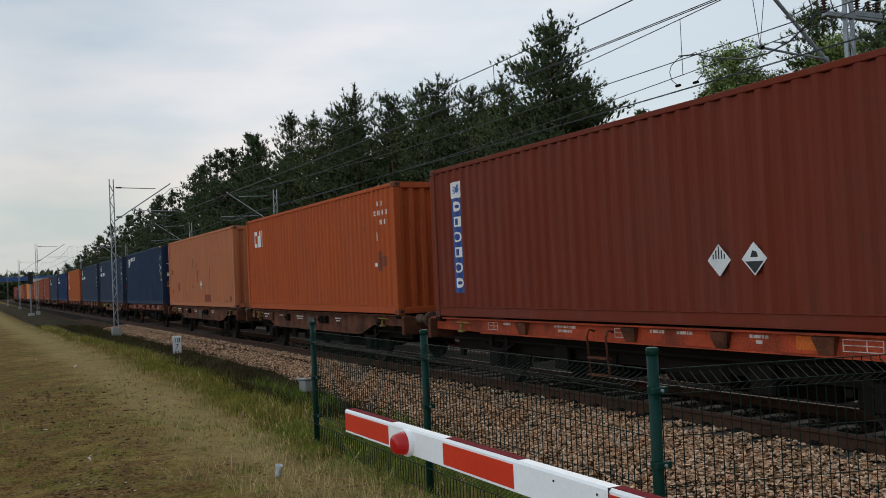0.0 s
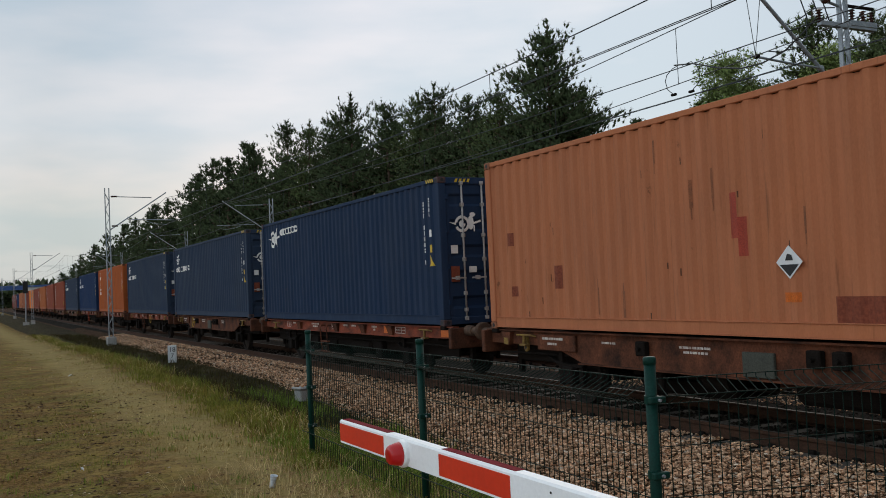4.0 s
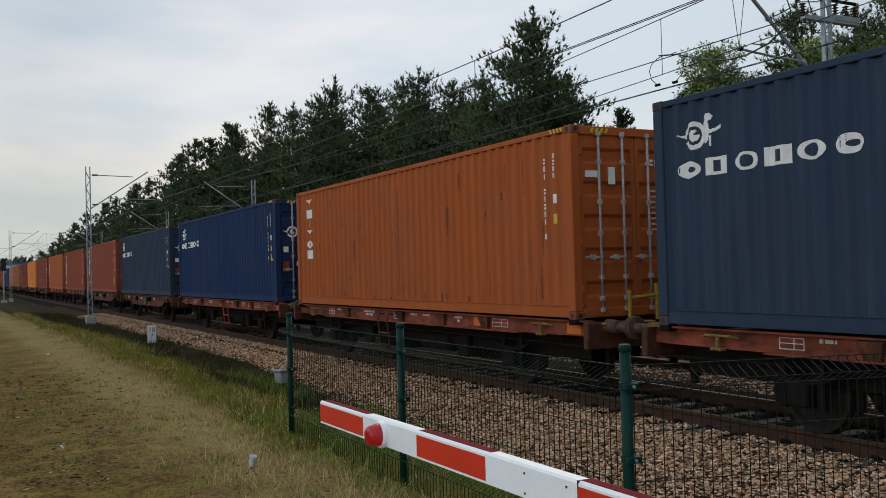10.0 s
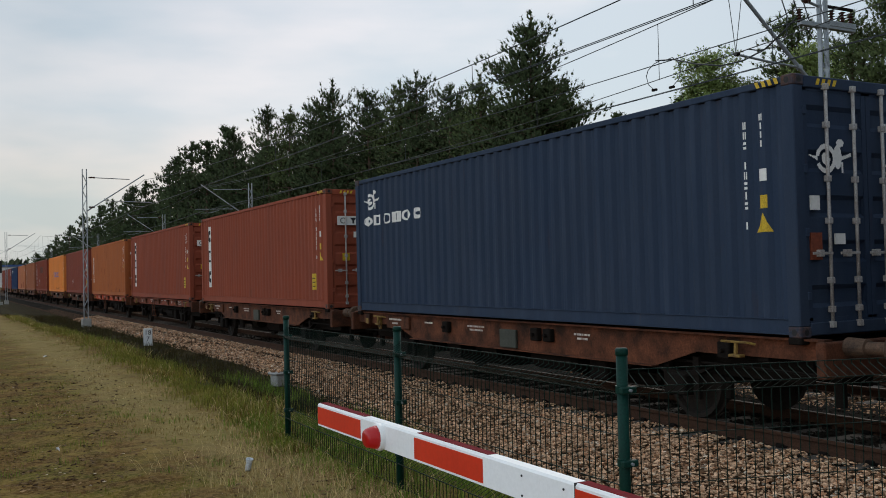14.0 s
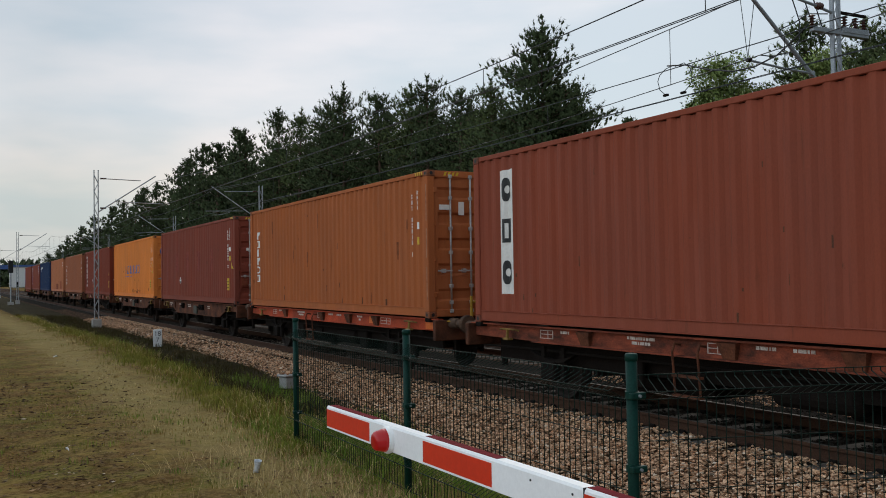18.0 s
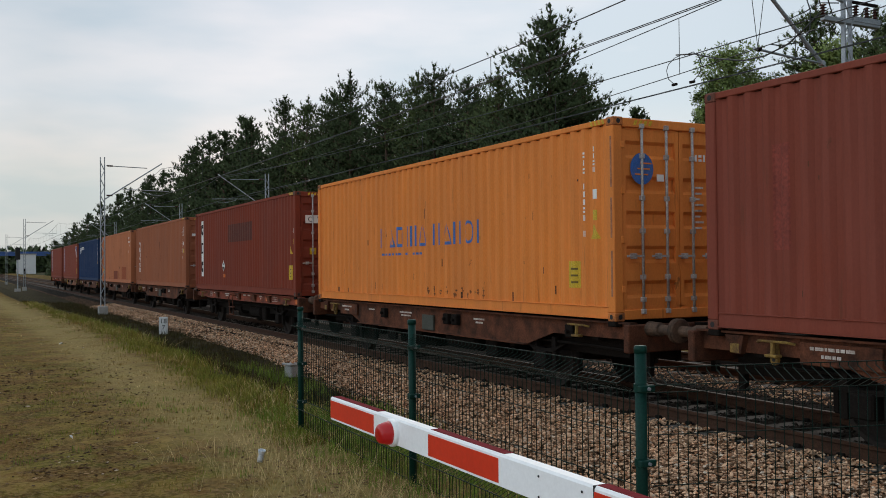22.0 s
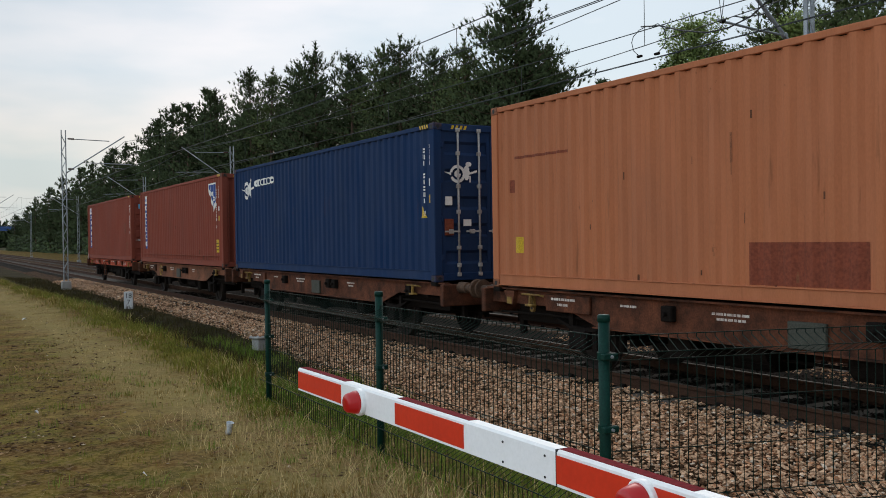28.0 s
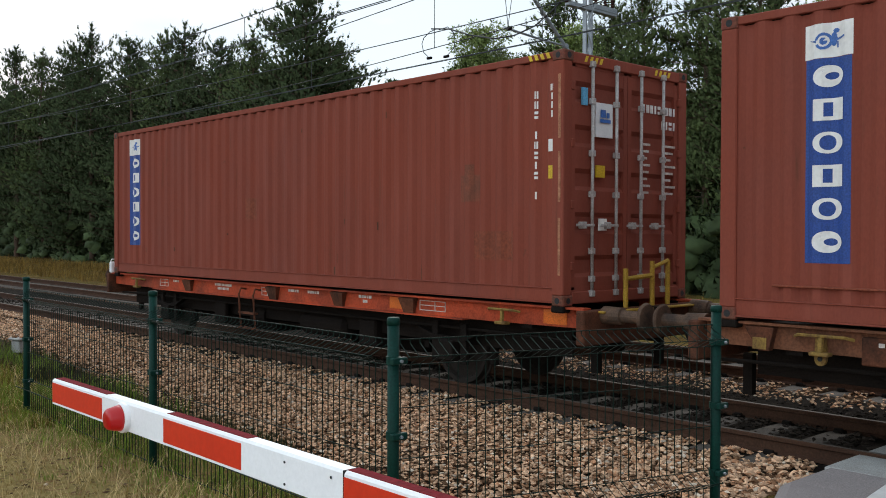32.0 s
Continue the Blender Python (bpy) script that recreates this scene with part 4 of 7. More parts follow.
DRIPS = {"orange": 26, "tan": 20, "clay": 16, "amber": 14, "light_orange": 18, "orange_red": 8, "faded_red": 14, "red": 10, "dark_red": 8, "deep_red": 8}


def drips(c, i, colour):
    """Short rust runs and small dents scattered over the near side."""
    if colour not in DRIPS:
        return
    rng = random.Random(100 + i)
    spans = []
    for _ in range(DRIPS[colour]):
        y, z = rng.uniform(-5.5, 5.5), 0.3 + 2.2 * rng.random() ** 1.6
        w, h = rng.uniform(0.010, 0.026), rng.uniform(0.03, 0.15)
        spans.append((y, y + w, z, z + h))
    for _ in range(DRIPS[colour] // 3):      # runs that start at the foot of the ribs
        y = rng.uniform(-5.5, 5.5)
        spans.append((y, y + rng.uniform(0.02, 0.05), 0.21, 0.21 + rng.uniform(0.04, 0.16)))
    s = painted(spans)
    s.v = [(x + 0.001, y, z) for x, y, z in s.v]
    tagged(part("rust_runs", s, mat("rust_run", (0.135, 0.050, 0.022), 0.85, dark=(0.06, 0.026, 0.014), scale=7, amount=0.9), c, "small dark rust runs"), kind="stuff")
    if colour in ("orange", "tan", "clay", "light_orange"):      # broad faint brown runs below the top and above the foot
        spans = []
        for k in range(30 if colour == "orange" else 12):
            y = rng.uniform(-5.6, 4.6)
            w, h = rng.uniform(0.025, 0.065), rng.uniform(0.08, 0.42)
            z = rng.uniform(2.45, 2.6) - h - 0.5 * (k % 3) if k % 5 < 3 else rng.uniform(0.22, 0.32)
            spans.append((y, y + w, z, z + h))
            spans.append((y + 0.3 * w, y + 0.75 * w, z - 0.4 * h if k % 5 < 3 else z + h, z if k % 5 < 3 else z + 1.3 * h))
        if colour == "orange":
            spans += [(0.00, 0.07, 1.95, 2.45), (0.01, 0.055, 1.25, 1.95), (0.00, 0.05, 0.95, 1.25), (0.00, 0.055, 0.30, 0.95), (3.85, 3.89, 0.45, 1.15)]
        s = painted(spans)
        s.v = [(x - 0.0008, y, z) for x, y, z in s.v]
        base = PAINTS[colour][0]
        tagged(part("rust_staining", s, mat("brown_run_" + colour, tuple(0.44 * q + 0.006 for q in base), 0.85, dark=tuple(0.70 * q for q in base), scale=8, amount=0.85), c, "broad faint brown runs in the paint"), kind="stuff")


def diamond(c, y, z, r, striped=False):
    def quad(k, low=-1.0, high=1.0):
        pts = [(y, z + k * r), (y + k * r, z), (y, z - k * r), (y - k * r, z)]
        return pts if low < 0 else [(y + k * r, z), (y, z - k * r), (y - k * r, z)]
    p = part("hazard_diamond", Shape().prism(quad(1.0), -1.200, -1.197), PLATE, c, "white striped hazard placard" if striped else "white hazard placard with black lower half")
    if striped:
        for k in range(-2, 3):
            w = abs(k) * 0.24 * r
            part("print", Shape().box(-1.2025, -1.2008, y + k * 0.24 * r - 0.05 * r, y + k * 0.24 * r + 0.05 * r, z + 0.08 * r, z + 0.86 * r - w), MARKBLACK, p)
    else:
        part("print", Shape().prism([(q, h - 0.14 * r) for q, h in quad(0.72, 0.0)], -1.2025, -1.2008), MARKBLACK, p)
        part("print", Shape().prism([(y - 0.3 * r, z + 0.1 * r), (y + 0.3 * r, z + 0.1 * r), (y + 0.12 * r, z + 0.5 * r), (y - 0.2 * r, z + 0.42 * r)], -1.2025, -1.2008), MARKBLACK, p)


def build_container(i, colour, front, names):
    base, words = PAINTS[colour]
    m = paint(colour, base, amount=0.18 if colour in ("navy", "slate", "dark_blue") else 0.5)
    c = thing("shipping_container", pose(AXIS, 0, BASE), words + " corrugated steel shipping container on a flat wagon", "container", "containers on the train")
    c["nth"] = i

    def p(name, key, make, material=m, label="", at=None):
        return part(name, shared((key, material.name), lambda: make().mesh(name, material)), material, c, label, at)

    p("side_sheet", "near", lambda: side_sheet(-1))
    p("side_sheet", "far", lambda: side_sheet(1))
    p("roof", "roof", lambda: Shape().box(-1.17, 1.17, -5.95, 5.95, HIGH - 0.05, HIGH - 0.02))
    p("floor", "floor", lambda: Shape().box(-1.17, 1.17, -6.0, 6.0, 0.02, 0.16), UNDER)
    for s in (-1, 1):
        p("top_rail", ("top", s), lambda: Shape().box(-1.202 if s < 0 else 1.11, -1.11 if s < 0 else 1.202, -5.93, 5.93, HIGH - 0.088, HIGH - 0.008, 0.008))
        p("bottom_rail", ("bot", s), lambda: Shape().box(-1.198 if s < 0 else 1.12, -1.12 if s < 0 else 1.198, -5.93, 5.93, 0.045, 0.196, 0.004))
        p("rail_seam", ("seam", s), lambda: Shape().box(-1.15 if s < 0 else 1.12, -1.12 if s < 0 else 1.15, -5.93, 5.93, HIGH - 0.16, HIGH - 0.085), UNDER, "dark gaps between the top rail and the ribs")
        p("rail_ledge", ("ledge", s), lambda: Shape().box(-1.212 if s < 0 else 1.13, -1.13 if s < 0 else 1.212, -5.93, 5.93, 0.196, 0.208, 0.003))
        p("rail_lip", ("lip", s), lambda: Shape().box(-1.214 if s < 0 else 1.1, -1.1 if s < 0 else 1.214, -5.93, 5.93, 0.030, 0.046, 0.003))
    for sx in (-1, 1):
        for sy in (-1, 1):
            x0, x1 = (-1.219, -1.06) if sx < 0 else (1.06, 1.219)
            y0, y1 = (-6.09, -5.92) if sy < 0 else (5.92, 6.09)
            p("corner_post", ("post", sx, sy), lambda: Shape().box(x0, x1, y0, y1, 0.12, HIGH - 0.12, 0.012))
            for z0 in (0.0, HIGH - 0.122):
                cast = Shape().box(sx * 1.219 if sx < 0 else 1.045, -1.045 if sx < 0 else 1.219, -6.096 if sy < 0 else 5.918, -5.918 if sy < 0 else 6.096, z0, z0 + 0.122, 0.012)
                k = p("corner_casting", ("cast", sx, sy, z0), lambda: cast, mat("rusty_casting_" + colour, tuple(0.72 * q + 0.006 for q in base), 0.8, dark=(0.11, 0.05, 0.028), scale=7, amount=0.9, fine=40))
                if sx < 0:
                    hole = shared(("hole", sy, z0), lambda: Shape().lathe([(0.036, -1.2215), (0.036, -1.2205)], "x", (0, sy * 6.005, z0 + 0.061), 10).mesh("casting_hole", BLACK))
                    part("casting_hole", hole, None, k)
                if sy < 0:
                    hole = shared(("hole2", sx, z0), lambda: Shape().lathe([(0.036, -6.0985), (0.036, -6.0975)], "y", (sx * 1.13, 0, z0 + 0.061), 10).mesh("casting_hole", BLACK))
                    part("casting_hole", hole, None, k)
    p("end_header", "header", lambda: Shape().box(-1.05, 1.05, -6.09, -5.97, HIGH - 0.14, HIGH - 0.01, 0.01))
    p("end_sill", "sill", lambda: Shape().box(-1.05, 1.05, -6.09, -5.95, 0.02, 0.16, 0.01))
    p("rear_end", "rear", lambda: Shape().box(-1.06, 1.06, 6.02, 6.07, 0.03, HIGH - 0.02))
    if colour not in ("orange_red", "light_orange") or front == "door":
        for x0 in (-0.86, 0.5):
            part("hazard_stripe", shared(("stripe", x0), lambda: Shape().add([(x0 + 0.09 * k + o, -6.092, HIGH - 0.105 + zz) for k in range(4) for o, zz in ((0, 0), (0.05, 0), (0.08, 0.07), (0.03, 0.07))], [(4 * k, 4 * k + 1, 4 * k + 2, 4 * k + 3) for k in range(4)]).mesh("hazard_stripe", SIGNYELLOW)), None, c, "yellow slanted warning stripes")
        part("hazard_stripe", shared("stripeside", lambda: Shape().add([(-1.2225, -5.9 + 0.09 * k + o, HIGH - 0.085 + zz) for k in range(4) for o, zz in ((0, 0), (0.05, 0), (0.08, 0.07), (0.03, 0.07))], [(4 * k + 3, 4 * k + 2, 4 * k + 1, 4 * k) for k in range(4)]).mesh("hazard_stripe", SIGNYELLOW)), None, c, "yellow slanted warning stripes")
    if front == "blank":
        p("end_sheet", "endsheet", end_sheet)
        if colour == "light_orange":
            flat_sign(-0.10, 0.12, 0.62, 0.86, c, SIGNYELLOW, "sticker", "yellow sticker")
            flat_sign(-0.12, 0.10, 1.90, 2.12, c, MARKBLACK, "vent", "black vent plate")
        if colour == "faded_red":
            for k in range(6):
                verts, cells = CELLS[(1, 2, 0, 2, 0, 1)[k]]
                g = Shape().add([(-0.62 + 0.17 * u, -6.078, 2.42 - 0.235 * k + 0.17 * v) for u, v in verts], cells)
                part("mark", g, WHITE, c, "plain white painted shape")
            flat_sign(-0.62, -0.48, 0.88, 1.0, c, MARKBLUE)
            for x0 in (-0.6, 0.2):
                part("forklift_frame", Shape().box(x0, x0 + 0.04, -6.09, -6.06, 0.35, 0.95).box(x0 + 0.36, x0 + 0.4, -6.09, -6.06, 0.35, 0.95).box(x0 + 0.04, x0 + 0.36, -6.085, -6.06, 0.80, 0.83), m, c, "welded frame")
    else:
        for x0, x1 in ((-1.05, -0.006), (0.006, 1.05)):
            d = p("door", ("door", x0), lambda: door_leaf(x0, x1))
            for z in (0.45, 1.15, 1.85, 2.5):
                xh = -1.06 if x0 < 0 else 1.06
                part("hinge", shared(("hinge", xh, z, m.name), lambda: Shape().box(xh - 0.03, xh + 0.03, -6.10, -6.05, z - 0.05, z + 0.05, 0.008).mesh("hinge", m)), None, d)
            for xr in ((-0.72, -0.27) if x0 < 0 else (0.22, 0.68)):
                rod = part("lock_rod", shared(("rod", xr), lambda: Shape().tube([(xr, -6.105, 0.10), (xr, -6.105, HIGH - 0.10)], 0.020, 8).mesh("lock_rod", ROD, True)), None, d, "galvanised locking bar")
                for zb in (0.30, 0.62, 1.28, 1.75, 2.35, 0.13, HIGH - 0.12):
                    part("bracket", shared("brk", lambda: Shape().box(-0.035, 0.035, -0.03, 0.03, -0.035, 0.035, 0.006).mesh("bracket", ROD)), None, rod, m=pose(xr, -6.10, zb))
                part("lock_handle", shared(("hdl", xr), lambda: Shape().box(xr - 0.30, xr + 0.02, -6.128, -6.112, 0.905, 0.935, 0.004).box(xr - 0.20, xr - 0.12, -6.13, -6.06, 0.88, 0.96, 0.006).mesh("lock_handle", ROD)), None, rod)
        if colour in ("navy", "slate", "dark_blue"):
            s = painted(swirl(0.0, 0.0, 0.22))
            sh = Shape().add([(-(y) - 0.62, -6.088, z + 1.98) for x, y, z in s.v], [q[::-1] for q in s.f])
            part("badge", sh, WHITE, c, "curled white badge")
            flat_sign(-0.98, -0.84, 1.40, 1.56, c, WHITE)
            flat_sign(-0.60, -0.44, 1.02, 1.14, c, WHITE)
            flat_sign(-1.0, -0.82, 0.85, 1.15, c, RUSTPATCH, "stain")
        elif "plate" in names:
            s = flat_sign(-0.92, -0.12, 2.02, 2.24, c, WHITE, "name_plate", "white plate with black shapes")
            for x0, g in ((-0.85, 7), (-0.59, 4), (-0.33, 7)):
                part("mark", Shape().add([(x0 + 0.16 * u, -6.0855, 2.06 + 0.14 * v) for u, v in CELLS[g][0]], CELLS[g][1]), MARKBLACK, s)
            flat_sign(-0.80, -0.62, 1.16, 1.34, c, SIGNYELLOW, "warning_sign")
            flat_sign(-0.50, -0.36, 1.72, 1.86, c, WHITE)
        elif colour == "amber":
            disc = [(-0.71 + 0.21 * math.cos(q * math.pi / 10), -6.088, 2.17 + 0.23 * math.sin(q * math.pi / 10)) for q in range(20)]
            part("badge", Shape().add(disc, [tuple(range(20))]), MARKBLUE, c, "round blue badge")
            for q in range(3):
                part("stripe", Shape().box(-0.84 + 0.05 * q, -0.60 + 0.03 * q, -6.094, -6.090, 2.08 + 0.08 * q, 2.10 + 0.08 * q), m, c)
            flat_sign(-0.42, -0.30, 2.0, 2.1, c, WHITE)
        elif colour == "light_orange":
            flat_sign(-0.64, -0.36, 2.0, 2.45, c, ORANGE_PLATE, "poster", "orange sticker")
            flat_sign(-0.95, -0.8, 2.4, 2.55, c, MARKBLUE)
            flat_sign(-0.95, -0.7, 1.42, 1.5, c, WHITE)
        elif "panel" in names:
            flat_sign(-0.64, -0.32, 1.95, 2.35, c, PLATE, "poster", "white poster with a blue badge")
            for bx0, bx1, bz0, bz1 in ((-0.57, -0.38, 2.12, 2.16), (-0.56, -0.47, 2.18, 2.27), (-0.45, -0.40, 2.18, 2.24)):
                part("print", Shape().box(bx0, bx1, -6.100, -6.0945, bz0, bz1), MARKBLUE, c, "small blue print")
            flat_sign(-0.88, -0.78, 2.30, 2.50, c, mat("pale_blue", (0.12, 0.38, 0.6), 0.5), "sticker")
            flat_sign(-0.62, -0.46, 1.48, 1.62, c, SIGNYELLOW)
            flat_sign(-0.56, -0.42, 0.86, 1.0, c, WHITE)
        elif colour == "faded_red":
            part("warning_sign", Shape().add([(-0.56, -6.09, 2.40), (-0.32, -6.09, 2.40), (-0.44, -6.09, 2.61)], [(0, 1, 2)]), SIGNYELLOW, c, "yellow triangular warning sign")
            part("hazard_mark", Shape().add([(-0.38, -6.09, 1.84), (-0.24, -6.09, 1.84), (-0.31, -6.09, 1.72)], [(1, 0, 2)]), WHITE, c, "small white triangle")
            flat_sign(-0.82, -0.74, 1.76, 1.85, c, WHITE)
            flat_sign(-0.98, -0.80, 0.62, 0.92, c, RUSTPATCH, "stain")
        else:
            flat_sign(-0.95, -0.70, 2.12, 2.22, c, WHITE, "sticker", "small white print")
            flat_sign(-0.52, -0.40, 2.02, 2.28, c, WHITE, "sticker", "white oval sticker")
        sp = Shape()
        for r in range(2):
            for k in range(9):
                for gy0, gy1, gz0, gz1 in (glyph((k * 3 + r + i) % 5, 0.0, 2.32 - 0.18 * r, 0.055, 0.10) if not (r and k < 5) else ()):
                    sp.box(0.30 + 0.08 * k - gy1, 0.30 + 0.08 * k - gy0, -6.066, -6.058, gz0, gz1)
        tagged(part("marking", sp, WHITE, c, "white signs on the door"), kind="stuff")
        sp = Shape()
        for r in range(8):
            for x0, w in ((0.30, 0.16), (0.74, 0.26)):
                sp.box(x0, x0 + w * (0.6 + 0.4 * ((r * 7 + i) % 3) / 2), -6.066, -6.058, 1.32 + 0.085 * r, 1.348 + 0.085 * r)
        tagged(part("data_marking", sp, SCRIPT, c, "rows of small white data"), kind="stuff")
    marks(c, names, front)
    drips(c, i, colour)
    if i in (11, 13, 15, 19):
        worn = mat("worn_edge", (0.42, 0.20, 0.11), 0.85, dark=(0.24, 0.085, 0.045), scale=9, fine=60, amount=0.9)
        for z0, z1 in ((0.35, 1.0), (1.18, 1.75), (1.9, 2.62)):
            part("worn_edge", Shape().box(-1.2225, -1.2195, -6.05, -6.015, z0, z1), worn, c, "bare worn edge of the corner post")
    return c


WAGONDULL = mat("wagon_dull_red", (0.300, 0.068, 0.033), 0.8, dark=(0.048, 0.020, 0.013), scale=1.9, fine=40, amount=0.95, stretch=(1, 1, 2.2), gloss=0.2)
WAGONRED = mat("wagon_red", (0.50, 0.072, 0.024), 0.75, dark=(0.075, 0.024, 0.014), scale=1.3, fine=40, amount=0.75, gloss=0.2)
WAGONBROWN = mat("wagon_brown", (0.150, 0.052, 0.026), 0.85, dark=(0.024, 0.013, 0.009), scale=2.4, fine=40, amount=0.95, gloss=0.15)

WAGONTAN = mat("wagon_light_brown", (0.235, 0.092, 0.048), 0.85, dark=(0.060, 0.030, 0.018), scale=1.8, fine=40, amount=0.8, gloss=0.15)


def wheelset_mesh():
    s = Shape()
    s.lathe([(0.07, -0.95), (0.07, 0.95)], "x", sides=10)
    for sgn in (-1, 1):
        prof = [(0.10, 0.66), (0.36, 0.675), (0.40, 0.66), (0.49, 0.665), (0.49, 0.69), (0.465, 0.70), (0.455, 0.79), (0.40, 0.79), (0.37, 0.74), (0.13, 0.78), (0.10, 0.84)]
        s.lathe([(r, sgn * h) for r, h in prof], "x", sides=24)
    return s


BRIGHT_WAGONS = {0, 11, 19}
RED_WAGONS = {0, 3, 5, 6, 7, 10, 11, 14, 19}


def words(bars, y, wide, z, high, k):
    """One line of stencilled data, broken into short blocks."""
    at, q = y + wide / 2, k    # from the rear forwards
    while at > y - wide / 2 + 0.03:
        n = (0.05, 0.11, 0.03, 0.08, 0.04)[q % 5]
        bars.box(-1.0955, -1.0905, max(at - n, y - wide / 2), at, z, z + high)
        at -= n + 0.018
        q += 1


def build_wagon(i, last):
    red = i in RED_WAGONS
    m = (WAGONRED if i in BRIGHT_WAGONS else WAGONDULL) if red else WAGONTAN if i == 18 else WAGONBROWN
    w = thing("flat_wagon", pose(AXIS, 0, BASE), ("worn red two-axle container flat wagon with white stencils" if red else "rusty brown two-axle container flat wagon with deep side sills"), "wagon", "wagons of the train")

    def p(name, key, make, material=m, label="", parent=w, at=None, smooth=False):
        return part(name, shared((key, material.name), lambda: make().mesh(name, material, smooth)), material, parent, label, at)

    if red:
        outline = [(-6.35, -0.02), (-6.35, -0.24), (-4.9, -0.255), (4.9, -0.255), (6.35, -0.24), (6.35, -0.02)]
    else:
        outline = [(-6.35, -0.03), (-6.35, -0.25), (-4.35, -0.26), (-3.6, -0.48), (3.6, -0.48), (4.35, -0.26), (6.35, -0.25), (6.35, -0.03)]
    for sgn in (-1, 1):
        a, b = sorted((sgn * 1.06, sgn * 1.09))
        sill = p("side_sill", ("sill", red, sgn), lambda: Shape().prism(outline, a, b))
        lo, hi = sorted((sgn * 1.04, sgn * 1.17))
        p("sill_flange", ("flange", red, sgn), lambda: Shape().box(lo, hi, -6.35, 6.35, -0.032, -0.008).box(lo, hi, -4.4 if red else -3.6, 4.4 if red else 3.6, (-0.270 if red else -0.495), (-0.252 if red else -0.477)), parent=sill)
    for sgn in (-1, 1):
        y0, y1 = sorted((sgn * 6.30, sgn * 6.42))
        head = p("headstock", ("head", sgn), lambda: Shape().box(-1.25, 1.25, y0, y1, -0.42, -0.03, 0.015), mat("grimy_headstock", (0.115, 0.042, 0.022), 0.85, dark=(0.035, 0.018, 0.012), scale=5, amount=0.9, gloss=0.15))
        for x in (-0.875, 0.875):
            prof = [(0.105, 6.42), (0.095, 6.66), (0.07, 6.67), (0.07, 6.94), (0.155, 6.95), (0.17, 6.965), (0.15, 6.995), (0.0, 7.0)]
            p("buffer", ("buffer", sgn, x), lambda: Shape().lathe([(r, sgn * h) for r, h in prof], "y", (x, 0, -0.09), 16), mat("greasy_tan", (0.125, 0.072, 0.044), 0.75, dark=(0.03, 0.02, 0.015), scale=6, amount=0.9), "sprung round buffer", head, smooth=False)
        p("coupling", ("coupling", sgn), lambda: Shape().tube([(0, sgn * 6.4, -0.1), (0, sgn * 6.7, -0.12), (0.02, sgn * 6.99, -0.24)], 0.035, 6).box(-0.06, 0.06, min(sgn * 6.40, sgn * 6.55), max(sgn * 6.40, sgn * 6.55), -0.19, -0.03), UNDER, "greasy screw coupling", head)
        p("brake_hose", ("hose", sgn), lambda: Shape().tube([(0.3, sgn * 6.42, -0.15), (0.32, sgn * 6.62, -0.2), (0.33, sgn * 6.72, -0.42), (0.28, sgn * 6.85, -0.5)], 0.022, 6), BLACK, "", head)
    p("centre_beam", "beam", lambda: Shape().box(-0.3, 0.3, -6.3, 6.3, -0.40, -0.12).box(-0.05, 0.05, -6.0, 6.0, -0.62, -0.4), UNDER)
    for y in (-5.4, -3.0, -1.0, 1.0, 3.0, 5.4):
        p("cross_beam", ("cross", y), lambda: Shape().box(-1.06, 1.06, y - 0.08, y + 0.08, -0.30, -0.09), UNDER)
    for sx in (-1, 1):
        for y in (-6.0, 6.0):
            p("container_lock", ("lock", sx, y), lambda: Shape().box(sx * 1.13 - 0.09, sx * 1.13 + 0.09, y - 0.09, y + 0.09, -0.075, 0.0, 0.012), UNDER)
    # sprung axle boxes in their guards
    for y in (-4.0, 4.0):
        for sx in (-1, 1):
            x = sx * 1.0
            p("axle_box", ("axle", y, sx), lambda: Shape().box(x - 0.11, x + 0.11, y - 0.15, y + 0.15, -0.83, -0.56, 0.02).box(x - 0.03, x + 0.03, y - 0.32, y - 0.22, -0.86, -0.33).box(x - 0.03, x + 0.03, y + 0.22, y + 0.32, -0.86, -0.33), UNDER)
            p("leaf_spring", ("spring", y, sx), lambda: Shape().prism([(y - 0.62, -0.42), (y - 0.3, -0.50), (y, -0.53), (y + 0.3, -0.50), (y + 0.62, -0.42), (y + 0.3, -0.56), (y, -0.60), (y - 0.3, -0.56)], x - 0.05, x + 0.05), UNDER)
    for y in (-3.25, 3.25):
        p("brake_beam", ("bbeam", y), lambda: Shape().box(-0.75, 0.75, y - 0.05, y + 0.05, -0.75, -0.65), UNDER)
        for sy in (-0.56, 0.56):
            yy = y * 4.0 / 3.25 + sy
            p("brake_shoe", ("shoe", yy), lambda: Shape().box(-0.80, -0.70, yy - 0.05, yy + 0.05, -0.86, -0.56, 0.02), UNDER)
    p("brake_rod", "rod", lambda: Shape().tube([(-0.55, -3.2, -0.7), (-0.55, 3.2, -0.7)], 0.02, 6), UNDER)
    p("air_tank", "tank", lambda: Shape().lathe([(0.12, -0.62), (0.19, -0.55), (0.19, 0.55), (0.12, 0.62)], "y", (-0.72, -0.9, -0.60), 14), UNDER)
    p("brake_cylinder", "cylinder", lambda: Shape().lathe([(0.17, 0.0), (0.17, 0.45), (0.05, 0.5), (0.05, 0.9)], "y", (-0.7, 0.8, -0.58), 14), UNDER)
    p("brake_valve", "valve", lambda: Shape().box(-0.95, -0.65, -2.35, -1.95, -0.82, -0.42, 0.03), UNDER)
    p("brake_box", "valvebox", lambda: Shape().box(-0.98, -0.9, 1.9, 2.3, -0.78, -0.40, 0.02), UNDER)
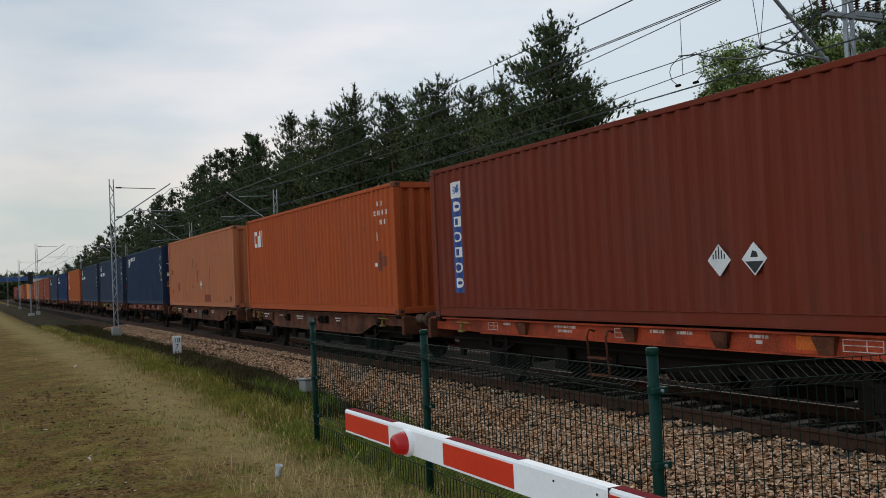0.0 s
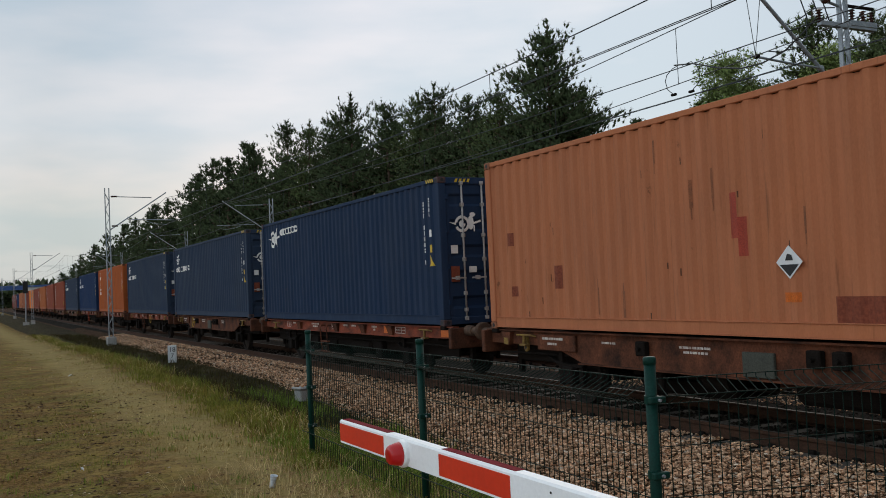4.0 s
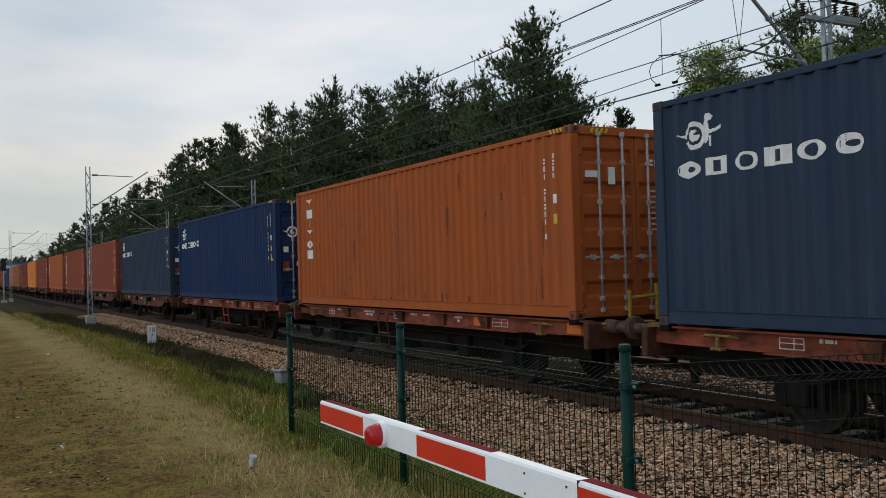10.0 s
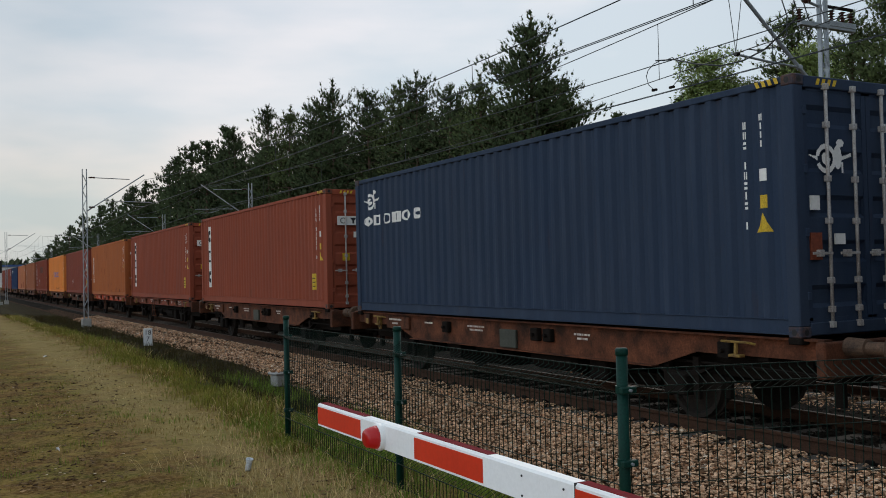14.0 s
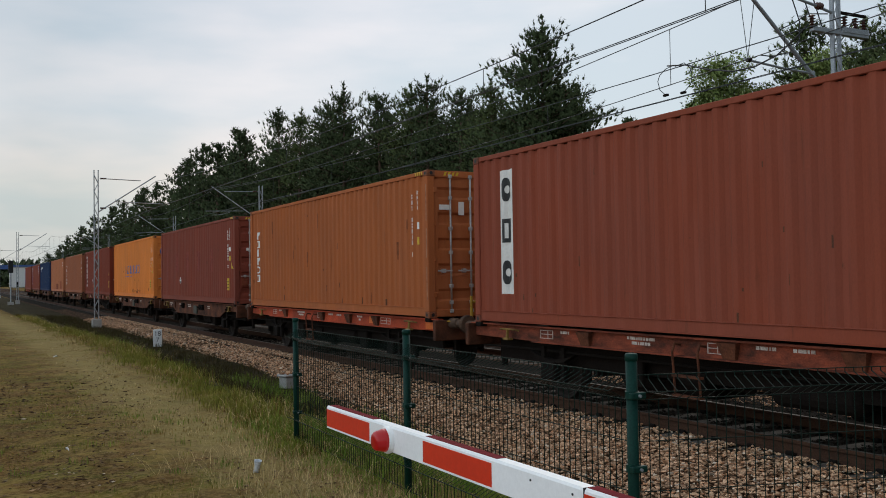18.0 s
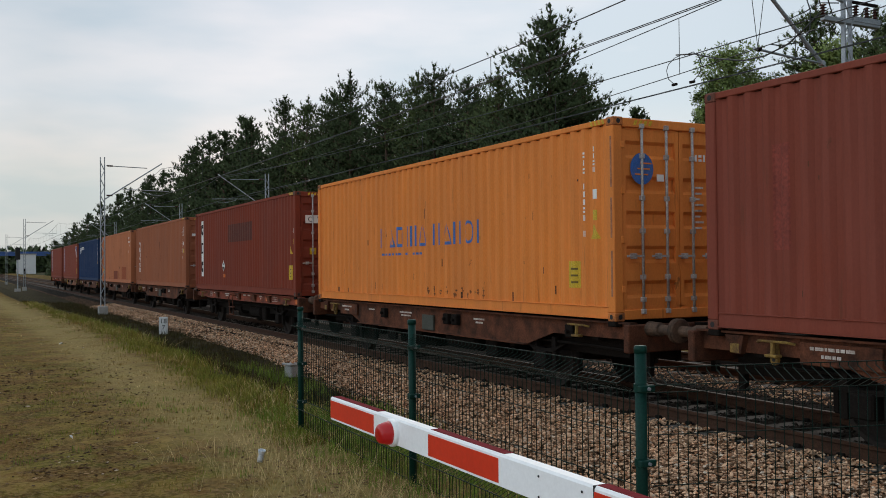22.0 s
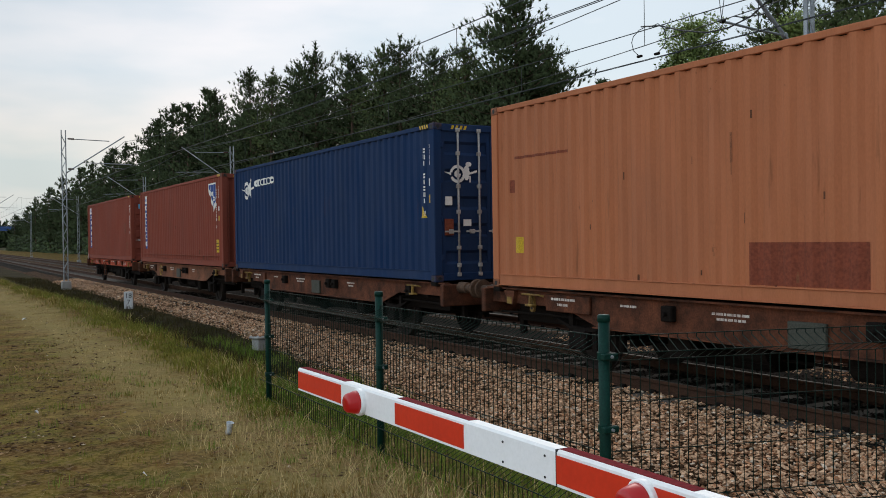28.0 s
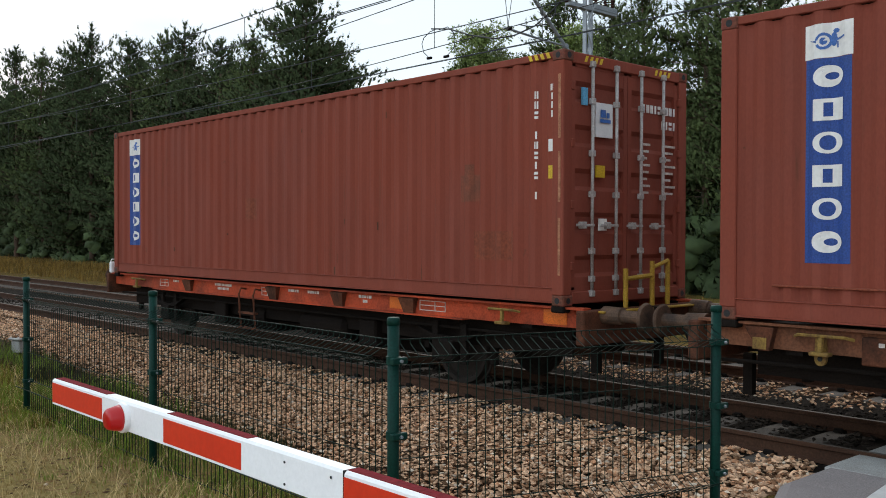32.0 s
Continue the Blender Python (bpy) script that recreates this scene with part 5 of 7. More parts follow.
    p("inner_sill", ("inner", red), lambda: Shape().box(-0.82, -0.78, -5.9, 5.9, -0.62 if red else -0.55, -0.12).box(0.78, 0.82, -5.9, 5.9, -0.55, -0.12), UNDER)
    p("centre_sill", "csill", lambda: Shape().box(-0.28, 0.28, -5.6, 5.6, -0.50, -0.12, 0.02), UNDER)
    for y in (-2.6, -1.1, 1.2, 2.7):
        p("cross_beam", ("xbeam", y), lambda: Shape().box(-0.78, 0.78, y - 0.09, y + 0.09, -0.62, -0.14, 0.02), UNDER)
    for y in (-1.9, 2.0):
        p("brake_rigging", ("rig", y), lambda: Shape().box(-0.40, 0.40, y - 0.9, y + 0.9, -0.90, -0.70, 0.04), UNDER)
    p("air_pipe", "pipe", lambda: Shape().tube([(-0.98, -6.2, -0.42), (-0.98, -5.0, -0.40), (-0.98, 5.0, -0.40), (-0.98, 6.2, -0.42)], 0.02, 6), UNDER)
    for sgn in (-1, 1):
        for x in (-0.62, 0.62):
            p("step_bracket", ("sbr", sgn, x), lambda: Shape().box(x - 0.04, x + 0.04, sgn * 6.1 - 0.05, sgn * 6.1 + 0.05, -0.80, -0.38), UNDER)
    # fittings on the near side
    if red:
        for y in (-3.3, -1.7, 0.1, 3.0):
            p("stanchion_pocket", ("pocket", y), lambda: Shape().add([(-1.09, y - 0.16, -0.035), (-1.09, y + 0.16, -0.035), (-1.18, y + 0.16, -0.05), (-1.18, y - 0.16, -0.05), (-1.09, y - 0.10, -0.25), (-1.09, y + 0.10, -0.25), (-1.13, y + 0.1, -0.25), (-1.13, y - 0.1, -0.25)], [(0, 1, 2, 3), (7, 6, 5, 4), (3, 2, 6, 7), (0, 3, 7, 4), (2, 1, 5, 6)]), WAGONBROWN)
        for y in ((0.52, 0.98) if i != 7 else (-1.0, -0.42)):
            p("ladder_hoop", ("hoop", y), lambda: Shape().tube([(-1.10, y, -0.12), (-1.20, y, -0.10), (-1.24, y, -0.2), (-1.2, y, -0.75)], 0.017, 6), WAGONRED if i == 7 else WAGONBROWN)
        ly = 0.50 if i != 7 else -0.97
        for z in (-0.77, -0.52):
            p("ladder_step", ("lstep", ly, z), lambda: Shape().box(-1.24, -1.16, ly, ly + 0.5, z, z + 0.03), WAGONRED if i == 7 else WAGONBROWN)
        bars = Shape()
        for y, n, wid in ((3.55, 1, 0.24), (1.75, 2, 0.62), (-0.45, 1, 0.3), (-1.0, 1, 0.3), (-2.3, 2, 0.3)):
            for k in range(n):
                words(bars, y, wid - 0.2 * k, -0.105 - 0.066 * k, 0.042, k)
        for y, wid in ((4.05, 0.34), (0.35, 0.28), (-3.75, 0.5)):    # framed data panels
            for z in (-0.075, -0.135, -0.20):
                bars.box(-1.0955, -1.0905, y - wid / 2, y + wid / 2, z, z + 0.010)
            for q in (-0.5, -0.1, 0.5):
                bars.box(-1.0957, -1.0905, y + q * wid - 0.006, y + q * wid + 0.006, -0.20, -0.065)
        tagged(part("stencil", shared("stencilred", lambda: bars.mesh("stencil", SCRIPT)), None, w, "faded white stencilled data"), kind="stuff")
        p("warning_board", "wboard", lambda: Shape().box(-1.096, -1.0905, -3.18, -2.86, -0.21, -0.055), ORANGE_PLATE, "orange-red painted field")
        p("red_board", "rboard", lambda: Shape().box(-1.10, -1.09, -6.05, -5.70, -0.22, -0.05), ORANGE_PLATE, "orange-red marker board")
    else:
        for y in (-1.2, -0.85, 2.1, -4.9):
            p("stanchion_pocket", ("pocketb", y), lambda: Shape().box(-1.19, -1.09, y - 0.1, y + 0.1, -0.30, -0.10, 0.015).tube([(-1.19, y, -0.2), (-1.24, y, -0.2)], 0.03, 8), UNDER)
        bars = Shape()
        for y, n, wid in ((1.1, 2, 0.6), (2.9, 1, 0.36), (-2.0, 2, 0.4)):
            for k in range(n):
                words(bars, y, wid - 0.15 * k, -0.17 - 0.062 * k, 0.030, k)
        tagged(part("stencil", shared("stencilbrown", lambda: bars.mesh("stencil", SCRIPT)), None, w, "faded white stencilled data"), kind="stuff")
        p("equipment_box", "ebox", lambda: Shape().box(-1.14, -1.09, -0.25, 0.25, -0.46, -0.16, 0.01), mat("grey_green_box", (0.06, 0.062, 0.048), 0.7, scale=6))
        p("number_board", "nboard", lambda: Shape().box(-1.14, -1.09, 3.7, 4.75, -0.32, -0.07, 0.01), WAGONBROWN)
        nbars = Shape()
        for z, wid, k in ((-0.15, 0.6, 0), (-0.23, 0.3, 2)):
            words(nbars, 4.3, wid, z, 0.036, k)
        nbars.v = [(x - 0.05, y, z) for x, y, z in nbars.v]
        tagged(part("stencil", shared("nbars", lambda: nbars.mesh("stencil", SCRIPT)), None, w), kind="stuff")
        lug = [(5.12 + 0.055 * math.cos(a), -0.30 + 0.065 * math.sin(a)) for a in [math.pi * (1 + k / 8) for k in range(9)]] + [(5.165, -0.12), (5.075, -0.12)]
        p("towing_lug", "lug", lambda: Shape().prism(lug, -1.135, -1.095), mat("dull_yellow", (0.27, 0.165, 0.035)), "pierced worn yellow towing lug")
        p("lug_hole", "lughole", lambda: Shape().lathe([(0.024, -1.138), (0.024, -1.136)], "x", (0, 5.12, -0.30), 12), BLACK)
        p("bracket", "lugbr", lambda: Shape().prism([(5.55, -0.05), (5.85, -0.05), (5.80, -0.13), (5.70, -0.27), (5.60, -0.27)], -1.17, -1.09), WAGONBROWN)
        p("bracket_face", "lugfc", lambda: Shape().box(-1.176, -1.171, 5.62, 5.76, -0.26, -0.15, 0.002), mat("dull_yellow", (0.27, 0.165, 0.035)), "worn yellow paint")
    # yellow step with a handle at both ends
    for sgn in (-1, 1):
        p("end_step", ("step", sgn, red), lambda: Shape().tube([(-1.12, sgn * 4.82, -0.11), (-1.18, sgn * 4.88, -0.09), (-1.19, sgn * 5.30, -0.09), (-1.13, sgn * 5.36, -0.11)], 0.016, 6).tube([(-1.17, sgn * 5.1, -0.10), (-1.18, sgn * 5.1, -0.24)], 0.028, 6).box(-1.22, -1.12, sgn * 5.1 - 0.09, sgn * 5.1 + 0.09, -0.27, -0.235, 0.008), mat("dull_yellow", (0.27, 0.165, 0.035), 0.75, dark=(0.10, 0.05, 0.02), scale=8, amount=0.9), "worn yellow painted step")
    if i in (5, 18, 6, 7, 11, 19):
        for x in (-0.42, 0.10, 0.42):
            p("end_rail", ("erail", x), lambda: Shape().tube([(x, -6.36, -0.05), (x, -6.36, 0.42 if x < 0 else 0.50)], 0.030, 8), YELLOW, "yellow end handrail post")
        p("rail_bar", "erbar", lambda: Shape().tube([(-0.42, -6.36, 0.30), (0.10, -6.36, 0.33)], 0.028, 8).tube([(0.10, -6.36, 0.42), (0.42, -6.36, 0.50)], 0.026, 8), YELLOW, "yellow end handrail bar")
        p("foot_plate", "erplate", lambda: Shape().box(-1.0, 0.8, -6.50, -6.30, -0.065, -0.04, 0.006), YELLOW, "yellow edged foot plate")
    if i in (4, 5, 18):
        hy = {4: 2.54, 5: -1.25, 18: 2.45}[i]
        ring = [(-1.2, hy + 0.19 * math.cos(k * math.pi / 8), -0.26 + 0.19 * math.sin(k * math.pi / 8)) for k in range(17)]
        wheel = p("hand_wheel", ("hwheel", hy), lambda: Shape().tube(ring, 0.013, 8).tube([(-1.2, hy - 0.19, -0.26), (-1.2, hy + 0.19, -0.26)], 0.006, 5), YELLOW, "yellow brake hand wheel")
        p("spindle", ("spindle", hy), lambda: Shape().tube([(-1.2, hy, -0.26), (-1.05, hy, -0.26)], 0.025, 6), YELLOW, parent=wheel)
    if last:
        part("tail_lamp", Shape().box(-1.19, -1.02, 6.30, 6.42, -0.02, 0.22, 0.02).tube([(-1.18, 6.36, 0.22), (-1.16, 6.36, 0.27), (-1.05, 6.36, 0.27), (-1.03, 6.36, 0.22)], 0.012, 5), PLATE, w, "white tail lamp box with a handle")
    sets = []
    for y in (-4.0, 4.0):
        s = part("wheelset", shared("wheelset", lambda: wheelset_mesh().mesh("wheelset", WHEEL)), None, w, "steel axle with two wheels", pose(0, y, RAIL + 0.455 - BASE))
        sets.append((s, y))
    return w, sets


TRAIN = []
for i, (colour, front, names) in enumerate(CONTAINERS):
    c = build_container(i, colour, front, names)
    w, sets = build_wagon(i, i == len(CONTAINERS) - 1)
    TRAIN.append((i, c, w, sets))


def motions():
    """The train runs along the near track, towards -y."""
    steps = [2.0 * k for k in range(17)]
    for i, c, w, sets in TRAIN:
        mid = FIRST + PITCH * i - LEN / 2 + OFFSET.get(i, 0)
        rows = []
        for t in steps:
            y = mid - gone(t)
            turn = -math.degrees(math.atan2(bend(y + 4) - bend(y - 4), 8))
            rows.append((t, pose(AXIS + bend(y), y, BASE, 0, 0, turn)))
        walk(c, rows)
        walk(w, rows)
        for s, y in sets:
            rows = []
            for k in range(0, 481):
                t = k / 15
                rows.append((t, pose(0, y, RAIL + 0.455 - BASE) @ Matrix.Rotation(gone(t) / 0.455, 4, "X")))
            walk(s, rows)


# ---------------------------------------------------------------- fence, boom and small things by the crossing
POSTS = [(2.95, 8.75), (2.90, 6.12), (2.85, 3.50), (4.68, 2.93)]
POSTTOP = 1.195


def build_fence():
    fence = thing("wire_fence", pose(0, 0, 0), "dark green welded wire mesh fence with round posts in grass", "fence")
    for x, y in POSTS:
        z = level(x, y) - 0.05
        h = POSTTOP - z
        po = part("post", Shape().tube([(0, 0, 0), (0, 0, h - 0.02)], 0.028, 14), GREEN, fence, "green coated steel post", pose(x, y, z), True)
        part("cap", Shape().lathe([(0.032, h - 0.035), (0.032, h - 0.008), (0.026, h), (0.0, h + 0.001)], sides=14), GREEN, po, "green post cap", smooth=True)
        for q in (h - 0.20, h - 0.55, h - 0.92):
            part("clamp", Shape().lathe([(0.035, q - 0.018), (0.035, q + 0.018)], sides=14).box(-0.045, 0.045, -0.055, -0.025, q - 0.016, q + 0.016, 0.005), GREEN, po)
            part("bolt", Shape().lathe([(0.008, -0.066), (0.008, -0.05)], "y", (0.0, 0, q), 8), GALV, po, "bright bolt head")
    top = POSTTOP - 0.105
    # profile of a mesh panel: a fold near the top and one below
    prof = [(0, top), (0, top - 0.02), (0.11, top - 0.07), (0, top - 0.12), (0, top - 0.80), (0.10, top - 0.85), (0, top - 0.90), (0, 0.0)]
    wire = Shape().tube([(0, -a, z) for a, z in prof], 0.0034, 4, caps=False).mesh("upright_wire", GREENWIRE)
    for (x0, y0), (x1, y1) in zip(POSTS, POSTS[1:]):
        length = math.hypot(x1 - x0, y1 - y0)
        turn = math.degrees(math.atan2(y1 - y0, x1 - x0))
        pa = part("mesh_panel", Shape().tube([(0.03, -0.004, top), (length - 0.03, -0.004, top)], 0.0034, 4), GREENWIRE, fence, "green wire mesh panel with a folded top", pose(x0, y0, 0, 0, 0, turn))
        n = int((length - 0.06) / 0.05)
        for k in range(n + 1):
            part("upright_wire", wire, None, pa, m=pose(0.035 + k * 0.05, 0, 0))
        for a, z in ((0.11, top - 0.07), (0, top - 0.12), (0, top - 0.32), (0, top - 0.56), (0, top - 0.80), (0.10, top - 0.85), (0, top - 0.90), (0, top - 1.06)):
            part("cross_wire", Shape().tube([(0.03, -a - 0.004, z), (length - 0.03, -a - 0.004, z)], 0.0028, 4), GREENWIRE, pa)


build_fence()


def build_boom():
    """The lowered arm of the barrier: white, with red foils and two lamps."""
    tip, x, z = 3.735, 1.403, 0.983
    b = thing("barrier_boom", pose(x, tip, z), "lowered red and white level crossing boom with red lamps", "barrier boom")
    h, d = 0.094, 0.046
    outline = [(-d, -h / 2), (0, -h / 2), (0, h / 2 - 0.007), (-0.006, h / 2), (-d + 0.006, h / 2), (-d, h / 2 - 0.007)]
    n = len(outline)
    v = [(px + d / 2, -y, pz) for y in (0, 7.2) for px, pz in outline]
    f = [tuple(range(n)), tuple(range(n, 2 * n))[::-1]] + [(i, n + i, n + (i + 1) % n, (i + 1) % n) for i in range(n)]
    part("arm", Shape().add(v, f), BOOMWHITE, b, "white aluminium arm")
    step = 0.462
    for k in range(8):
        a = k * 2 * step
        part("red_foil", Shape().box(-d / 2 - 0.0015, -d / 2, -a - step, -a - 0.003, -h / 2 + 0.008, h / 2 - 0.014), BOOMRED, b, "red reflective foil")
        part("top_foil", Shape().box(-d / 2 + 0.010, d / 2 - 0.002, -a - step - 0.015, -a - 0.003, h / 2, h / 2 + 0.0012), BOOMTOP, b, "dark red foil on the upper edge")
    for y in (1.60, 1.80):
        for z in (0.022, -0.034):
            part("rivet", Shape().lathe([(0.0035, -d / 2 - 0.002), (0.0035, -d / 2)], "x", (0, -y, z), 8), BLACK, b)
    part("joint", Shape().box(-d / 2 - 0.0008, d / 2 + 0.0008, -1.852, -1.847, -h / 2 - 0.0008, h / 2 + 0.0008), BLACK, b, "dark joint in the arm")
    lens = bpy.data.materials.new("red_lens")
    lens.use_nodes = True
    nd = lens.node_tree.nodes["Principled BSDF"]
    nd.inputs["Base Color"].default_value = (0.30, 0.005, 0.006, 1)
    nd.inputs["Roughness"].default_value = 0.3
    nd.inputs["Emission Color"].default_value = (1.0, 0.02, 0.02, 1)
    nd.inputs["Emission Strength"].default_value = 0.08
    for y in (0.645, 2.18):
        lamp = part("lamp", Shape().lathe([(0.050, -d / 2), (0.050, -d / 2 - 0.012), (0.046, -d / 2 - 0.018)], "x", (0, -y, -0.005), 24), BOOMWHITE, b, "white lamp ring", smooth=False)
        part("lens", Shape().lathe([(0.043, -d / 2 - 0.016), (0.041, -d / 2 - 0.028), (0.034, -d / 2 - 0.056), (0.028, -d / 2 - 0.062), (0.0, -d / 2 - 0.063)], "x", (0, -y, -0.005), 24), lens, lamp, "ribbed red lamp lens", smooth=True)
    # the drive that carries the arm, beyond the view
    part("drive_housing", Shape().box(-0.22, 0.22, -7.35, -6.85, -1.07, 0.18, 0.03), BOOMWHITE, b)


build_boom()


def text_mesh(body, size, material, name):
    cu = bpy.data.curves.new(name, "FONT")
    cu.body, cu.size, cu.extrude = body, size, 0.002
    cu.align_x, cu.align_y = "CENTER", "CENTER"
    tmp = bpy.data.objects.new(name, cu)
    scene.collection.objects.link(tmp)
    bpy.context.view_layer.update()
    me = bpy.data.meshes.new_from_object(tmp.evaluated_get(bpy.context.evaluated_depsgraph_get()))
    bpy.data.objects.remove(tmp)
    me.materials.clear()
    me.materials.append(material)
    return me


def build_small():
    km = thing("kilometre_post", pose(6.42, 33.8, -0.74, 0, 0, -12), "white concrete kilometre post with black numbers", "kilometre post")
    s = Shape().box(-0.15, 0.15, -0.07, 0.07, 0, 0.62, 0.02)
    part("block", s, PLATE, km)
    for body, z in (("18", 0.47), ("7", 0.25)):
        part("number", text_mesh(body, 0.23, MARKBLACK, "number"), None, km, m=pose(0, -0.073, z, 90, 0, 0))
    bx = thing("cable_box", pose(6.02, 18.3, -0.64, 0, 0, 15), "weathered grey concrete cable box with a stone-strewn lid", "cable box")
    part("body", Shape().box(-0.125, 0.125, -0.125, 0.125, 0, 0.24, 0.02), CONCRETE, bx)
    part("lid", Shape().box(-0.165, 0.165, -0.165, 0.165, 0.24, 0.285, 0.015), CONCRETE, bx)
    for k in range(9):
        part("stone", Shape().add(*stone_at(random.uniform(-0.11, 0.11), random.uniform(-0.11, 0.11), 0.305, 0.042, k)), STONE, bx, "loose stone on the lid")
    cup = thing("plastic_cup", pose(2.15, 7.42, level(2.15, 7.42), 14, 6, 0), "crumpled pale plastic cup lying in dry grass", "cup")
    part("cup", Shape().lathe([(0.022, 0.0), (0.026, 0.03), (0.023, 0.06), (0.031, 0.10), (0.032, 0.104), (0.028, 0.10), (0.020, 0.05), (0.0, 0.01)], sides=10), RUBBISH, cup, smooth=True)
    for x, y, s in ((-0.6, 12.5, 0.03), (0.9, 9.2, 0.018), (-1.6, 15.0, 0.025), (1.25, 6.3, 0.02), (1.9, 21.0, 0.04), (0.3, 17.5, 0.025), (-0.9, 7.6, 0.02)):
        sc = thing("paper_scrap", pose(x, y, level(x, y) + 0.015, 8, 5, x * 90), "small pale scrap of paper on the grass", "litter", "litter on the meadow")
        part("sheet", Shape().add([(-s, -s, 0), (s, -s * 0.8, 0.02), (s * 0.9, s, 0.0), (-s * 0.8, s, 0.03), (0, 0, 0.035)], [(0, 1, 4), (1, 2, 4), (2, 3, 4), (3, 0, 4)]), PLATE, sc)


def stone_at(x, y, z, r, seed):
    rnd = random.Random(seed * 7919 + 13)
    v = []
    for a, b, c in ((1, 0, 0), (-1, 0, 0), (0, 1, 0), (0, -1, 0), (0, 0, 1), (0, 0, -1), (0.6, 0.6, 0.55), (-0.6, -0.6, 0.5)):
        k = r * rnd.uniform(0.55, 1.4)
        v.append((x + a * k, y + b * k, z + c * k * 0.75))
    return v, [(0, 6, 4), (0, 2, 6), (2, 4, 6), (2, 1, 4), (1, 7, 4), (1, 3, 7), (3, 4, 7), (3, 0, 4), (2, 0, 5), (1, 2, 5), (3, 1, 5), (0, 3, 5)]


build_small()
rock = thing("boulder", pose(4.95, 9.1, -0.62), "dark rounded boulder lying in the grass below the ballast", "boulder")
part("stone", Shape().add(*stone_at(0, 0, 0.06, 0.16, 3)).add(*stone_at(0.16, 0.05, 0.03, 0.11, 5)), mat("dark_rock", (0.07, 0.06, 0.05), 0.9, scale=6), rock)


def bed_height(x, y):
    f = foot_line(y)
    pts = [(f, -0.80), (f + 0.35, -0.66), (f + 1.1, BED - 0.03), (8.0, BED + 0.02), (40, BED)]
    for (a, za), (b, zb) in zip(pts, pts[1:]):
        if x <= b:
            return za + (zb - za) * max(0, x - a) / (b - a)
    return BED


def build_stones():
    """Loose crushed stone on the bed, in front of and between the rails."""
    rnd = np.random.RandomState(5)
    base = [np.array(stone_at(0, 0, 0, 1, k)[0]) for k in range(8)]
    faces = np.array(stone_at(0, 0, 0, 1, 1)[1])
    sets = ([], [])
    zones = [(5.2, 8.5, 2.9, 11, 900), (5.2, 8.5, 11, 14, 620), (5.2, 8.5, 14, 30, 430), (8.7, 10.1, 3.2, 16, 300), (10.2, 13.0, 3.2, 16, 150), (5.6, 8.5, 30, 60, 150), (8.7, 10.1, 16, 40, 60)]
    for x0, x1, y0, y1, dens in zones:
        for _ in range(int((x1 - x0) * (y1 - y0) * dens)):
            x, y = rnd.uniform(x0, x1), rnd.uniform(y0, y1)
            if y < road_edge(x) + 0.1 or (8.0 < x < 13 and y < 3.98):
                continue
            if x < foot_line(y) - 0.15 + 0.35 * rnd.rand():
                continue
            tie = (y - 4.7 + 0.16) % 0.6 < 0.32 and min(abs(x - AXIS), abs(x - AXIS2)) < 1.3
            if tie and rnd.rand() < 0.85 and y < 22:
                continue
            r = (0.9 + 0.5 * max(0.0, (6.5 - y) / 3)) * rnd.uniform(0.014, 0.030) * (1.5 if y > 30 else 1.1 if y > 14 else 1)
            a = rnd.uniform(0, 6.28)
            ca, sa = math.cos(a), math.sin(a)
            b = base[rnd.randint(8)] * r * rnd.uniform((0.9, 0.65, 0.55), (1.55, 1.05, 0.95))
            tz = rnd.uniform(-0.3, 0.3)
            w = np.stack([b[:, 0] * ca - b[:, 1] * sa + x, b[:, 0] * sa + b[:, 1] * ca + y, b[:, 2] + tz * b[:, 0] + bed_height(x, y) + r * 0.35 + rnd.uniform(-0.006, 0.022)], 1)
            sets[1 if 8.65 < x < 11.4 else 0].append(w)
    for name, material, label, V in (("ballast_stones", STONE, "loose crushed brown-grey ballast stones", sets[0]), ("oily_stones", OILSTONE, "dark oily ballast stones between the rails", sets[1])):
        me = bpy.data.meshes.new(name)
        me.from_pydata(np.concatenate(V).tolist(), [], np.concatenate([faces + 8 * k for k in range(len(V))]).tolist())
        me.materials.append(material)
        tagged(new(name, me), label, "stones", "", "stuff")


build_stones()


